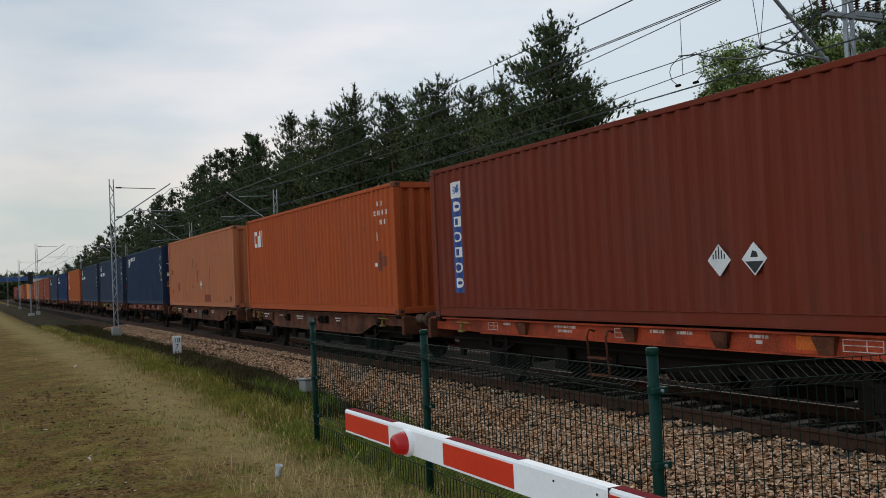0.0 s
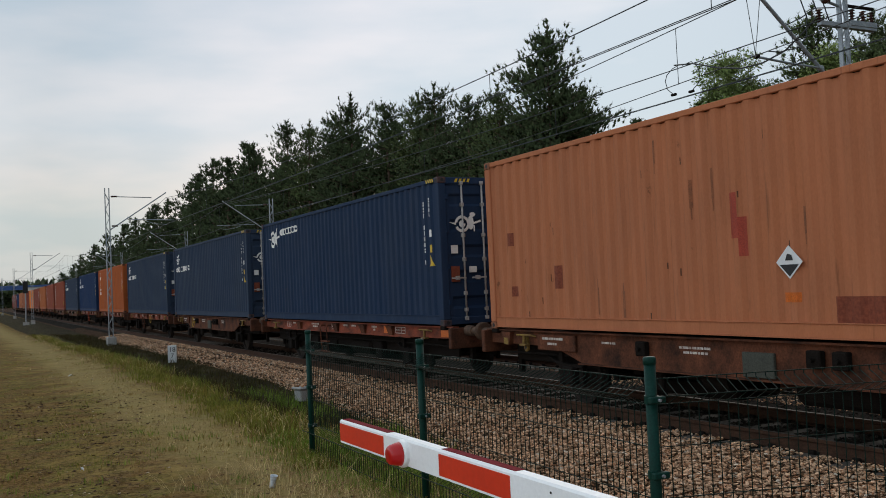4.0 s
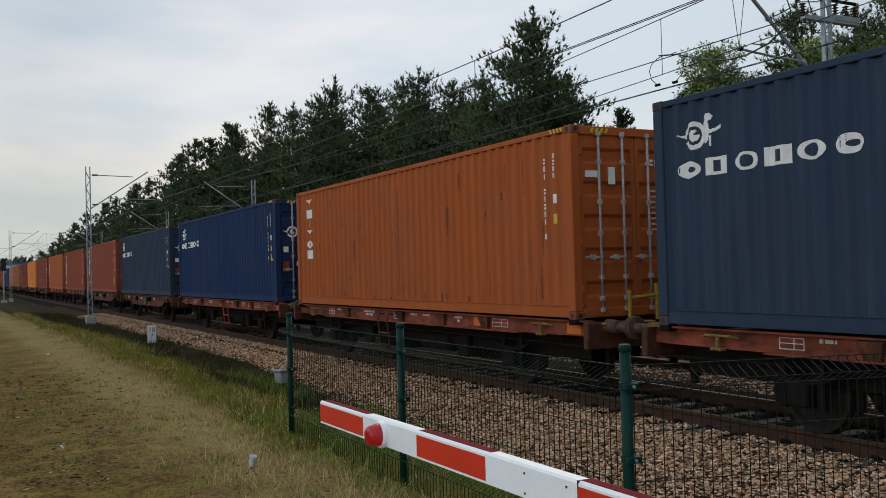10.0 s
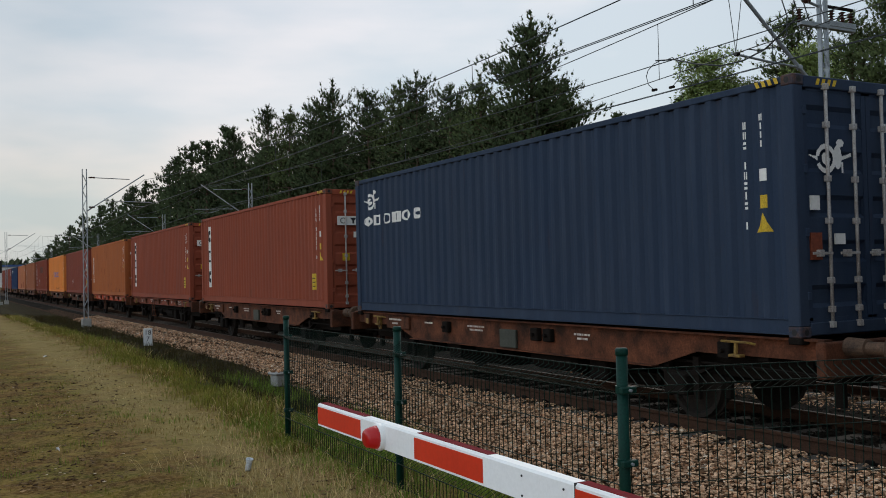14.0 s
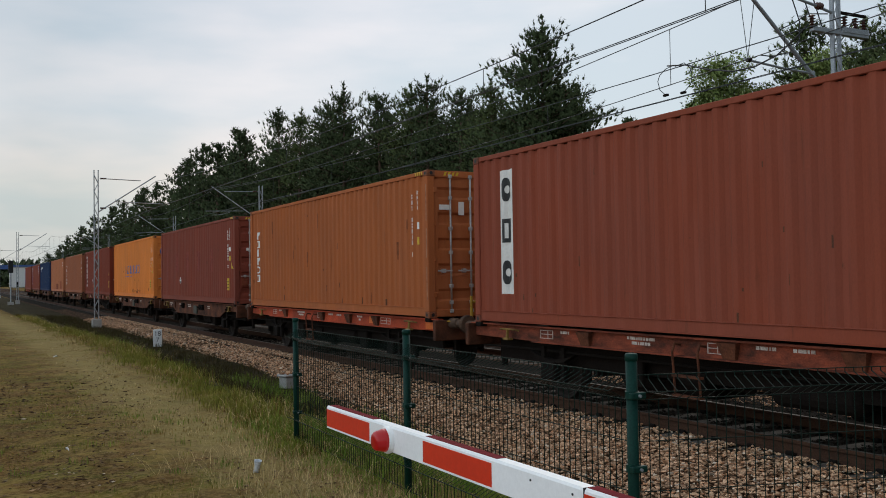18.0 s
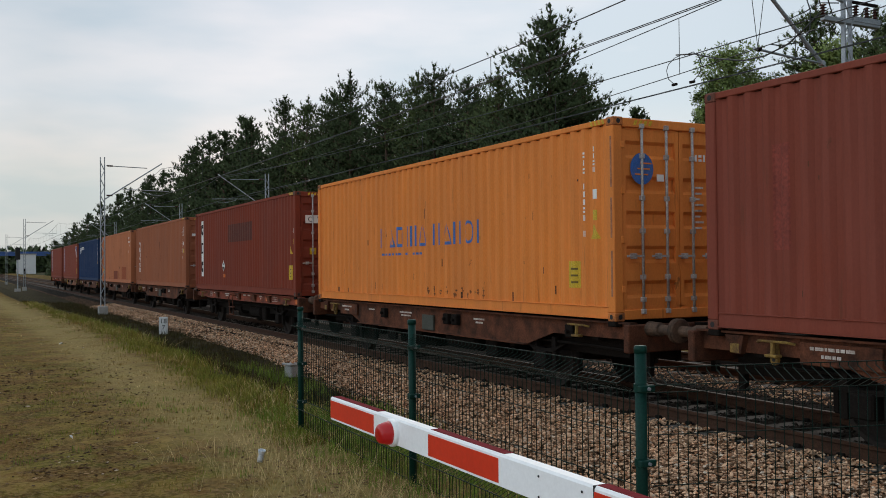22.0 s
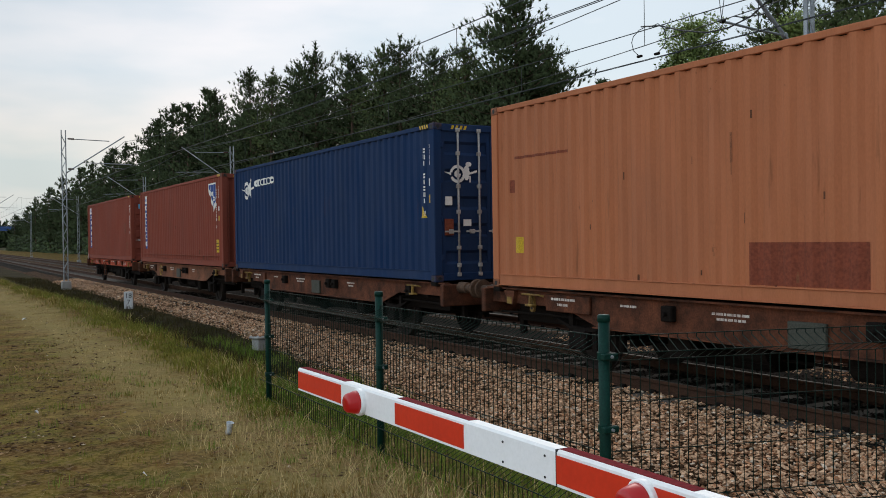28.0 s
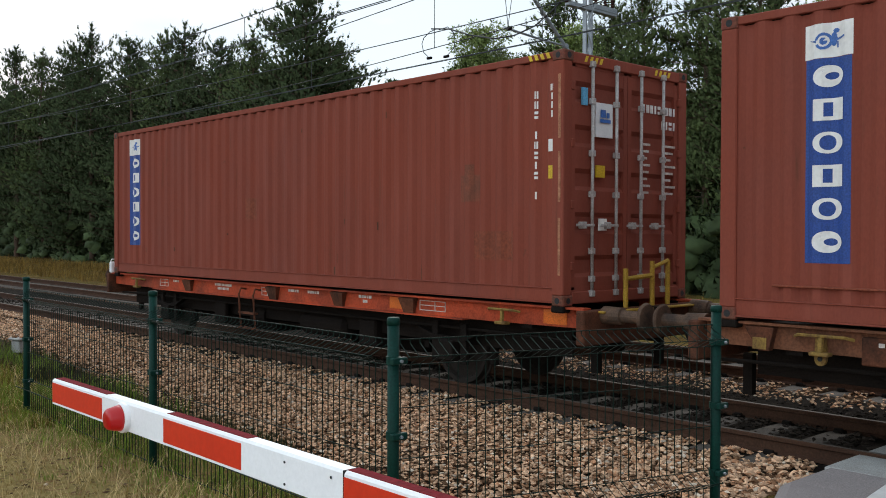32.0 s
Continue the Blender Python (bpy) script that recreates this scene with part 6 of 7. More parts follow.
def build_grass():
    """Short worn grass on the meadow, tall and green on the bank, weeds in the ditch."""
    rnd = np.random.RandomState(11)

    def field(name, label, material, spots):
        """spots: x, y, height, spread, blades, width factor."""
        a = np.array([q for q in spots for _ in range(int(q[4]))])
        n = len(a)
        x, y = a[:, 0] + rnd.normal(0, 1, n) * a[:, 3], a[:, 1] + rnd.normal(0, 1, n) * a[:, 3]
        z = np.array([level(p, q) for p, q in zip(a[:, 0], a[:, 1])])
        h = a[:, 2] * rnd.uniform(0.45, 1.3, n)
        lean = h * rnd.uniform(0.1, 0.9, n) * (2.2 if material is STRAW else 1.0)
        t = rnd.uniform(0, 6.283, n)
        w = (0.0013 + 0.00042 * np.sqrt(a[:, 1]) * rnd.uniform(0.7, 1.3, n)) * a[:, 5]
        dx, dy = np.cos(t), np.sin(t)
        px, py = -dy * w, dx * w
        V = np.stack([np.stack([x - px, y - py, z - 0.01], 1), np.stack([x + px, y + py, z - 0.01], 1),
                      np.stack([x + dx * lean * 0.4 + px * 0.7, y + dy * lean * 0.4 + py * 0.7, z + h * 0.6], 1),
                      np.stack([x + dx * lean * 0.4 - px * 0.7, y + dy * lean * 0.4 - py * 0.7, z + h * 0.6], 1),
                      np.stack([x + dx * lean, y + dy * lean, z + h], 1)], 1).reshape(-1, 3)
        F = []
        for k in range(0, 5 * n, 5):
            F.append((k, k + 1, k + 2, k + 3))
            F.append((k + 3, k + 2, k + 4))
        me = bpy.data.meshes.new(name)
        me.from_pydata(V.tolist(), [], F)
        me.materials.append(material)
        tagged(new(name, me), label, "grass", "", "stuff")

    dry, green, straw, weed, lush_spots = [], [], [], [], []
    for _ in range(20000):
        y = 2.9 + 34 * rnd.rand() ** 2.0
        x = rnd.uniform(-0.42 * y - 0.8, 3.4)
        bare = noise.noise((x * 0.8, y * 0.55, 9.0)) + 0.5 * noise.noise((x * 2.1, y * 1.7, 1.0))
        band = math.exp(-((x - 2.25 + 0.5 * noise.noise((x, y * 0.5, 8.0))) / 0.6) ** 2)
        if (bare > 0.02 + 0.25 * band and rnd.rand() < 0.93) or rnd.rand() < 0.3 * (1 - band):
            continue
        h = 0.020 + 0.024 * max(0, noise.noise((x * 0.6, y * 0.5, 2.0)) + 0.2)
        lush = noise.noise((x * 0.45, y * 0.3, 5.0)) + 0.5 * noise.noise((x * 1.4, y * 1.1, 6.0)) + 0.12 - 0.6 * band
        if lush > 0.0 and rnd.rand() < 0.8:
            green.append((x, y, h * 1.15, 0.05, 5, 1.0))
        elif rnd.rand() < 0.10 + 0.35 * band:
            straw.append((x, y, h * (1.7 - 0.6 * band), 0.03, 3, 0.8))
        else:
            dry.append((x, y, h, 0.05, 5, 1.0))
    for _ in range(3300):     # the rough edge of the meadow and the bank
        y = 8.0 + 52 * rnd.rand() ** 1.35
        x = rnd.normal(2.98 + 0.60 * min(1.0, (y - 8) / 14) + 0.012 * max(0, y - 22), 0.17 + 0.16 * min(1.0, (y - 8) / 14))
        clump = noise.noise((x * 0.7, y * 0.4, 3.0))
        tall = (0.09 + 0.19 * max(0, clump + 0.3)) * (0.6 if x < 3.3 else 1.0)
        fresh = 0.78 + 0.5 * noise.noise((x * 0.5, y * 0.25, 31.0))
        (green if rnd.rand() < fresh else straw if rnd.rand() < 0.5 else dry).append((x, y, tall, 0.07, 9, 1.3))
    for _ in range(3600):     # weeds in the ditch and over the foot of the ballast
        y = 8.5 + 60 * rnd.rand() ** 1.25
        x = rnd.uniform(3.75 if y > 10 else 4.35, foot_line(y) + 0.2)
        patch = noise.noise((x * 0.8, y * 0.3, 14.0))
        if patch > 0.26 and y < 30:
            lush_spots.append((x, y, 0.15 + 0.2 * patch, 0.10, 6, 1.5))
        else:
            weed.append((x, y, 0.11 + 0.16 * max(0, patch + 0.2), 0.10, 8, 1.5))
    for _ in range(2200):     # green grass along and behind the fence
        y = rnd.uniform(3.2, 10.0)
        x = rnd.normal(3.3, 0.34)
        (lush_spots if rnd.rand() < 0.93 else straw).append((x, y, 0.085, 0.06, 7, 1.0))
    for _ in range(1500):     # straw standing near the road and before the fence
        y = 2.95 + 2.6 * rnd.rand() ** 1.2
        x = rnd.uniform(-2.8, 2.7)
        (straw if rnd.rand() < 0.6 else dry).append((x, y, 0.07 + 0.11 * rnd.rand() ** 2, 0.035, 5, 0.75))
    for _ in range(420):
        y = rnd.uniform(4.2, 8.3)
        x = rnd.normal(2.35, 0.35)
        straw.append((x, y, 0.12, 0.04, 4, 0.7))
    field("dry_grass", "short dry straw-coloured meadow grass", DRYGRASS, dry)
    field("green_grass", "tall green grass along the bank", GREENGRASS, green)
    for _ in range(90):       # single fresh tufts in the worn meadow
        y = 3.6 + 9 * rnd.rand() ** 1.3
        x = rnd.uniform(-0.35 * y, 3.0)
        for _ in range(3):
            lush_spots.append((x + rnd.normal(0, 0.05), y + rnd.normal(0, 0.05), 0.06, 0.035, 7, 1.0))
    for _ in range(240):      # and patches of longer green in it
        y = 3.0 + 12 * rnd.rand() ** 1.5
        x = rnd.uniform(-0.4 * y, 2.6)
        if noise.noise((x * 0.7, y * 0.5, 21.0)) > 0.12:
            green.append((x, y, 0.05, 0.10, 14, 1.0))
    field("lush_grass", "fresh green grass at the foot of the fence", LUSH, lush_spots)
    field("straw_stalks", "pale standing straw stalks", STRAW, straw)
    field("ditch_weeds", "dark weeds in the ditch beside the ballast", DITCHGRASS, weed)
    # dead leaves and crumbs of bark strewn over the meadow
    V, F = [], []
    for k in range(9500):
        y = 2.9 + 19 * rnd.rand() ** 1.7
        x = rnd.uniform(-0.42 * y - 0.6, 3.2)
        if noise.noise((x * 0.8, y * 0.55, 9.0)) < 0.04 and rnd.rand() < 0.8:
            continue
        z, r, t = level(x, y) + 0.008, rnd.uniform(0.008, 0.028), rnd.uniform(0, 6.28)
        o = len(V)
        for q in range(4):
            rr = r * (1 if q % 2 else 0.5)
            V.append((x + rr * math.cos(t + q * 1.57), y + rr * math.sin(t + q * 1.57), z + rnd.uniform(0, 0.012)))
        F.append((o, o + 1, o + 2, o + 3))
    me = mesh_of("leaf_litter", V, F, mat("dead_leaf", (0.055, 0.026, 0.011), 0.9, dark=(0.24, 0.15, 0.075), scale=3, fine=30, bump=0, spread=0.6, amount=0.9, gloss=0.1))
    tagged(new("leaf_litter", me), "brown dead leaves and crumbs strewn on the meadow", "litter", "", "stuff")
    clods = Shape()           # crumbs of turned earth and a few pale pebbles on the bare patches
    for cx, cy, sx, sy, count in ((0.9, 14.5, 0.35, 1.8, 170), (1.9, 14.0, 0.3, 2.5, 110), (1.25, 10.5, 0.2, 0.9, 70), (0.85, 8.4, 0.28, 0.5, 110), (2.4, 6.7, 0.35, 0.6, 110), (0.2, 11.5, 0.5, 2.0, 90)):
        for k in range(2 * count):
            x, y = rnd.normal(cx, sx), rnd.normal(cy, sy)
            r = rnd.uniform(0.005, 0.017) * (0.5 + 0.04 * cy) * (1.0 if k % 9 else 1.6)
            v, f = stone_at(0, 0, 0, r, k)
            clods.add([(x + 1.3 * a, y + b, level(x, y) + 0.004 + 0.55 * c) for a, b, c in v], f)
    tagged(new("earth_clods", clods.mesh("earth_clods", mat("turned_earth", (0.085, 0.047, 0.024), 0.95, gloss=0.08, dark=(0.025, 0.014, 0.008), scale=12, fine=60, spread=0.5, amount=0.7, kinds=(((0.36, 0.29, 0.21), 0.07), ((0.13, 0.085, 0.05), 0.30))))), "dark crumbs of earth and pale pebbles on the meadow", "earth", "", "stuff")
    twigs = Shape()
    for k in range(260):
        y, x = rnd.uniform(4.4, 8.2), rnd.normal(2.5, 0.42)
        a, L = rnd.uniform(0, 6.28), rnd.uniform(0.04, 0.16)
        z = level(x, y) + 0.02
        twigs.tube([(x, y, z), (x + 0.5 * L * math.cos(a), y + 0.5 * L * math.sin(a), z + rnd.uniform(0, 0.03)), (x + L * math.cos(a + 0.3), y + L * math.sin(a + 0.3), z + rnd.uniform(-0.01, 0.04))], 0.0025, 3, 0.0015, caps=False)
    tagged(new("dry_twigs", twigs.mesh("dry_twigs", mat("dry_twig", (0.30, 0.17, 0.09), 0.9, dark=(0.16, 0.08, 0.045), scale=5, gloss=0.1))), "dry reddish-brown twigs strewn before the fence", "twigs", "", "stuff")
    far = []
    for _ in range(2500):
        y, x = 6 + 110 * rnd.rand() ** 1.2, rnd.uniform(18.3, 23)
        far.append((x, y, 0.45, 0.25, 6, 2.5))
    field("verge_grass", "tall dry grass beyond the tracks", DRYGRASS, far)


build_grass()


# ---------------------------------------------------------------- overhead line
def lattice_mast(x, y, base, top):
    m = thing("catenary_mast", pose(x, y, base), "grey galvanised lattice mast on a concrete foot", "catenary mast", "masts of the overhead line")
    h = top - base
    part("foundation", Shape().box(-0.22, 0.22, -0.22, 0.22, -0.3, 0.42, 0.02), CONCRETE, m, "pale concrete foundation block")
    for sx in (-1, 1):
        part("channel", Shape().box(sx * 0.10 - 0.022, sx * 0.10 + 0.022, -0.05, 0.05, 0.36, h, 0.006), GALV, m)
    n = int((h - 0.8) / 0.42)
    for k in range(n):
        z = 0.6 + k * 0.42
        for sy in (-0.055, 0.055):
            a, b = (-0.10, 0.10) if k % 2 else (0.10, -0.10)
            part("brace", shared(("brace", k % 2, sy), lambda: Shape().tube([(a, sy, 0), (b, sy, 0.42)], 0.014, 5).mesh("brace", GALV)), None, m, m=pose(0, 0, z))
    return m, h


def cantilever(m, h, side, base):
    """Stay, raking tube and registration arm that reach towards the track; side is +1 or -1 in x."""
    s = side
    zt, zb = 6.85 - base, 5.45 - base
    part("stay", Shape().tube([(s * 0.18, 0, zt), (s * 2.2, 0, zt - 0.05)], 0.022, 6), GALV, m)
    part("raking_tube", Shape().tube([(s * 0.12, 0, zb - 0.30), (s * 2.95, 0, zt + 0.22)], 0.030, 8), GALV, m)
    part("registration_tube", Shape().tube([(s * 1.05, 0, zb + 0.22), (s * 3.3, 0, zb + 0.17)], 0.020, 6), GALV, m)
    part("steady_arm", Shape().tube([(s * 1.9, 0, zb + 0.12), (s * 2.4, 0, zb - 0.02), (s * 2.95, 0, zb - 0.06)], 0.013, 5), GALV, m)
    for x, z in ((s * 0.36, zt), (s * 0.34, zb - 0.11)):
        prof = []
        for k in range(6):
            prof += [(0.028, k * 0.05), (0.06, k * 0.05 + 0.02), (0.028, k * 0.05 + 0.04)]
        sh = Shape().lathe([(r, q - 0.15) for r, q in prof], "x", (x, 0, z), 10)
        part("insulator", sh, INSULATOR, m, "brown ribbed insulator")


MASTS = []
for x, y, top, side, arm in ((6.55, 50.2, 7.28, 1, True), (16.5, 54.7, 7.22, -1, True), (16.9, 81.0, 7.1, -1, True), (16.5, 13.4, 9.6, -1, False), (6.6, 113.0, 7.2, 1, True), (16.9, 118.0, 7.2, -1, True), (7.0, 165.0, 7.3, 1, True), (17.1, 172.0, 7.2, -1, True), (7.2, 225.0, 7.3, 1, True)):
    base = level(x, y)
    m, h = lattice_mast(x, y, base, top)
    if arm:
        cantilever(m, h, side, base)
    MASTS.append((m, x, y, base))

# fittings on the tall mast by the crossing: cantilever, cross arm with insulators, jumpers
m, mx, my, mb = MASTS[3]


def ribbed(at, n=5, r=0.075, axis="z"):
    prof = []
    for q in range(n):
        prof += [(0.03, q * 0.06), (r, q * 0.06 + 0.02), (0.03, q * 0.06 + 0.045)]
    return Shape().lathe(prof, axis, at, 12)


def up(x, z, y=0.0):
    """A point of the tall mast's space from its place across the line and its height."""
    return (x - mx, y, z - mb)


part("raking_tube", Shape().tube([up(16.40, 5.13), up(15.74, 5.67), up(14.43, 6.77), up(13.60, 7.46)], 0.040, 10), GALV, m, "grey raking tube")
part("top_tube", Shape().tube([up(16.38, 7.02), up(16.0, 7.10), up(13.7, 7.44)], 0.030, 8), GALV, m, "grey top tube")
part("insulator", Shape().lathe([(0.02, 0.0), (0.07, 0.03), (0.03, 0.06), (0.08, 0.10), (0.03, 0.14), (0.07, 0.17), (0.02, 0.2)], "x", up(15.92, 7.115), 12), INSULATOR, m, "brown ribbed insulator")
part("registration_tube", Shape().tube([up(15.76, 5.67), up(14.9, 5.71), up(13.84, 5.79)], 0.026, 8), GALV, m, "grey registration tube")
part("clamp", Shape().lathe([(0.05, -0.05), (0.06, 0.0), (0.05, 0.05)], "y", up(15.75, 5.67), 10), GALV, m)
part("clamp", Shape().lathe([(0.04, -0.05), (0.05, 0.0), (0.04, 0.05)], "y", up(13.98, 5.79), 10), UNDER, m)
for xx in (13.72, 14.16):
    part("hanger", Shape().tube([up(13.95, 5.82), up(xx, 7.40 if xx < 14 else 7.0)], 0.007, 4), WIRE, m)
part("cross_arm", Shape().box(-0.72, 0.98, -0.06, 0.06, 6.56 - mb, 6.66 - mb, 0.01).box(0.15, 0.98, -0.07, 0.07, 6.62 - mb, 6.74 - mb, 0.01), GALV, m, "galvanised cross arm")
for xx in (15.80, 16.78, 17.12, 17.38):
    part("insulator", ribbed(up(xx, 6.70 if xx > 16 else 6.62)), INSULATOR, m, "brown ribbed insulator")
part("switch_arm", Shape().box(0.1, 0.95, -0.03, 0.03, 7.02 - mb, 7.08 - mb, 0.01), UNDER, m, "dark switch arm")
for pts in ([(15.2, 7.6), (15.35, 7.2), (15.55, 6.75), (15.52, 6.35), (15.3, 6.1), (14.7, 5.95), (14.4, 5.95)], [(15.5, 7.7), (15.9, 6.8), (16.3, 6.35), (16.7, 6.4), (17.0, 6.7), (17.2, 7.0)], [(15.8, 7.7), (16.2, 6.75), (16.5, 6.5), (16.6, 6.45)], [(14.9, 6.5), (15.4, 6.72), (15.8, 6.95), (16.4, 7.02)]):
    part("jumper", Shape().tube([up(a, b, 0.1) for a, b in pts], 0.013, 5), WIRE, m)


def span(points, r, name, label, drops=()):
    w = thing(name, pose(0, 0, 0), label, "overhead wire", "overhead wires")
    part("wire", Shape().tube(points, r, 5), WIRE, w)
    for a, b in drops:
        part("dropper", Shape().tube([a, b], 0.007, 4), WIRE, w)
    return w


def catenary(axis, y0, y1, ends, low, contact, mid):
    """Carrier that sags to `low` between two supports, a pair of contact wires and the droppers between them."""
    def at(y):
        u = 2 * (y - y0) / (y1 - y0) - 1
        return low + (ends - low) * u * u, contact + (mid - contact) * (1 - u * u)
    n = 20
    rows = [y0 + (y1 - y0) * k / n for k in range(n + 1)]
    drops = [((axis + bend(y), y, at(y)[0]), (axis + bend(y), y, at(y)[1])) for y in rows[1:-1:2]]
    span([(axis + bend(y), y, at(y)[0]) for y in rows], 0.011, "carrier_wire", "dark sagging carrier wire of the overhead line", drops)
    for off in (-0.03, 0.03):
        span([(axis + off + bend(y), y, at(y)[1]) for y in rows], 0.008, "contact_wire", "dark straight contact wire over the track")


for y0, y1, low, mid in ((-12.0, 50.2, 5.71, 5.25), (50.2, 113, 5.75, 5.30), (113, 165, 6.0, 5.3), (165, 225, 6.0, 5.3), (225, 290, 6.0, 5.3)):
    catenary(AXIS, y0, y1, 6.80, low, 5.42, mid)
for y0, y1, low, mid in ((-22.7, 54.7, 5.93, 5.29), (54.7, 81, 6.5, 5.4), (81, 118, 6.3, 5.4), (118, 172, 6.0, 5.4), (172, 230, 6.0, 5.4)):
    catenary(AXIS2, y0, y1, 6.95, low, 5.55, mid)
# the wires of the next section, which rise to the tall mast and end there
span([(AXIS2 + 0.02, y, 6.29 + 0.00135 * (y - 34.5) ** 2) for y in np.arange(54.0, 10.0, -2.0)], 0.011, "carrier_wire", "dark carrier wire of an overlapping span", [((AXIS2 + 0.02, 15.22, 6.79), (AXIS2 + 0.02, 15.22, 5.59))])
span([(AXIS2 + 0.05, y, 5.34 + 0.0011 * max(0, 31 - y) ** 2) for y in np.arange(54.0, 2.0, -2.0)], 0.010, "contact_wire", "dark contact wire of an overlapping span")
for loop in ([(15.15, 5.99), (15.36, 5.96), (15.55, 5.86), (15.61, 5.74), (15.55, 5.55), (15.36, 5.40)], [(15.05, 5.96), (14.78, 5.98), (14.61, 5.84), (14.55, 5.68), (14.59, 5.50), (14.82, 5.36)]):
    wire = span([(13.55, y, z) for y, z in loop], 0.009, "jumper_loop", "thin dark looped jumper between two overhead wires")
    y, z = loop[-1]
    part("clamp", Shape().box(13.52, 13.58, y - 0.07, y + 0.07, z - 0.025, z + 0.025, 0.008), UNDER, wire, "dark wire clamp")
span([(13.55, 15.3, 6.02), (13.55, 14.75, 5.93), (13.55, 14.1, 5.70), (13.55, 13.4, 5.52), (13.55, 12.85, 5.50), (13.55, 12.3, 5.60), (13.55, 11.9, 5.80), (13.6, 11.6, 6.02)], 0.016, "jumper_cable", "dark slack jumper cable below the overhead wires")


# ---------------------------------------------------------------- woods
def leaf_cards(centres, n, size, aspect, rnd, up=0.3):
    """Sprays of small pointed blades about each centre."""
    unit = lambda a: a / (np.linalg.norm(a, axis=1, keepdims=True) + 1e-9)
    c = np.repeat(np.array([q[0] for q in centres], float), n, 0)
    r = np.repeat(np.array([q[1] for q in centres], float), n)[:, None]
    out = np.repeat(np.array([q[2] for q in centres], float), n, 0)
    k = len(c)
    d = unit(unit(rnd.normal(size=(k, 3))) + out * 0.55 + np.array([0, 0, up]))
    p = c + d * r * rnd.uniform(0.15, 1.0, (k, 1))
    s = unit(np.cross(d, rnd.normal(size=(k, 3))))
    L = size * rnd.uniform(0.6, 1.3, (k, 1))
    a, b, tip = p - s * L * aspect, p + s * L * aspect, p + d * L
    soft = unit(unit(p - c) * 0.7 + out * 0.8 + rnd.normal(size=(k, 3)) * 0.18 + np.array([0, 0, 0.25]))
    flip = (np.cross(b - a, tip - a) * soft).sum(1) < 0
    a[flip], b[flip] = b[flip], a[flip].copy()
    V = np.stack([a, b, tip], 1).reshape(-1, 3)
    return V, np.arange(3 * k).reshape(-1, 3), np.repeat(soft, 3, 0)


PHI = 1.618
ICO = np.array([(-1, PHI, 0), (1, PHI, 0), (-1, -PHI, 0), (1, -PHI, 0), (0, -1, PHI), (0, 1, PHI), (0, -1, -PHI), (0, 1, -PHI), (PHI, 0, -1), (PHI, 0, 1), (-PHI, 0, -1), (-PHI, 0, 1)]) / 1.902
ICOF = np.array([(0, 11, 5), (0, 5, 1), (0, 1, 7), (0, 7, 10), (0, 10, 11), (1, 5, 9), (5, 11, 4), (11, 10, 2), (10, 7, 6), (7, 1, 8), (3, 9, 4), (3, 4, 2), (3, 2, 6), (3, 6, 8), (3, 8, 9), (4, 9, 5), (2, 4, 11), (6, 2, 10), (8, 6, 7), (9, 8, 1)])


def with_cores(leaves, centres, size, rnd):
    """Adds the dense heart of each spray: a small uneven tuft under its blades."""
    V, F, N = leaves
    c = np.array([q[0] for q in centres], float)[:, None, :]
    out = np.array([q[2] for q in centres], float)[:, None, :]
    k = len(centres)
    r = size * rnd.uniform(0.6, 1.25, (k, 12, 1)) * rnd.uniform(0.75, 1.2, (k, 1, 1))
    v = c + ICO[None] * r * np.array([1, 1, 0.8])
    n = ICO[None] * 0.7 + out * 0.8 + np.array([0, 0, 0.25])
    n = n / np.linalg.norm(n, axis=2, keepdims=True)
    f = ICOF[None] + (np.arange(k) * 12)[:, None, None] + len(V)
    return np.concatenate([V, v.reshape(-1, 3)]), np.concatenate([F, f.reshape(-1, 3)]), np.concatenate([N, n.reshape(-1, 3)])


def foliage(name, V, F, N, material):
    """Leaf blades that are shaded as one soft mass."""
    me = mesh_of(name, V.tolist(), F.tolist(), material, True)
    me.normals_split_custom_set_from_vertices(N.tolist())
    return me


OCTA = np.array([(1, 0, 0), (0, 1, 0), (-1, 0, 0), (0, -1, 0), (0, 0, 2.2), (0, 0, -1.5)])
OCTAF = np.array([(0, 1, 4), (1, 2, 4), (2, 3, 4), (3, 0, 4), (1, 0, 5), (2, 1, 5), (3, 2, 5), (0, 3, 5)])


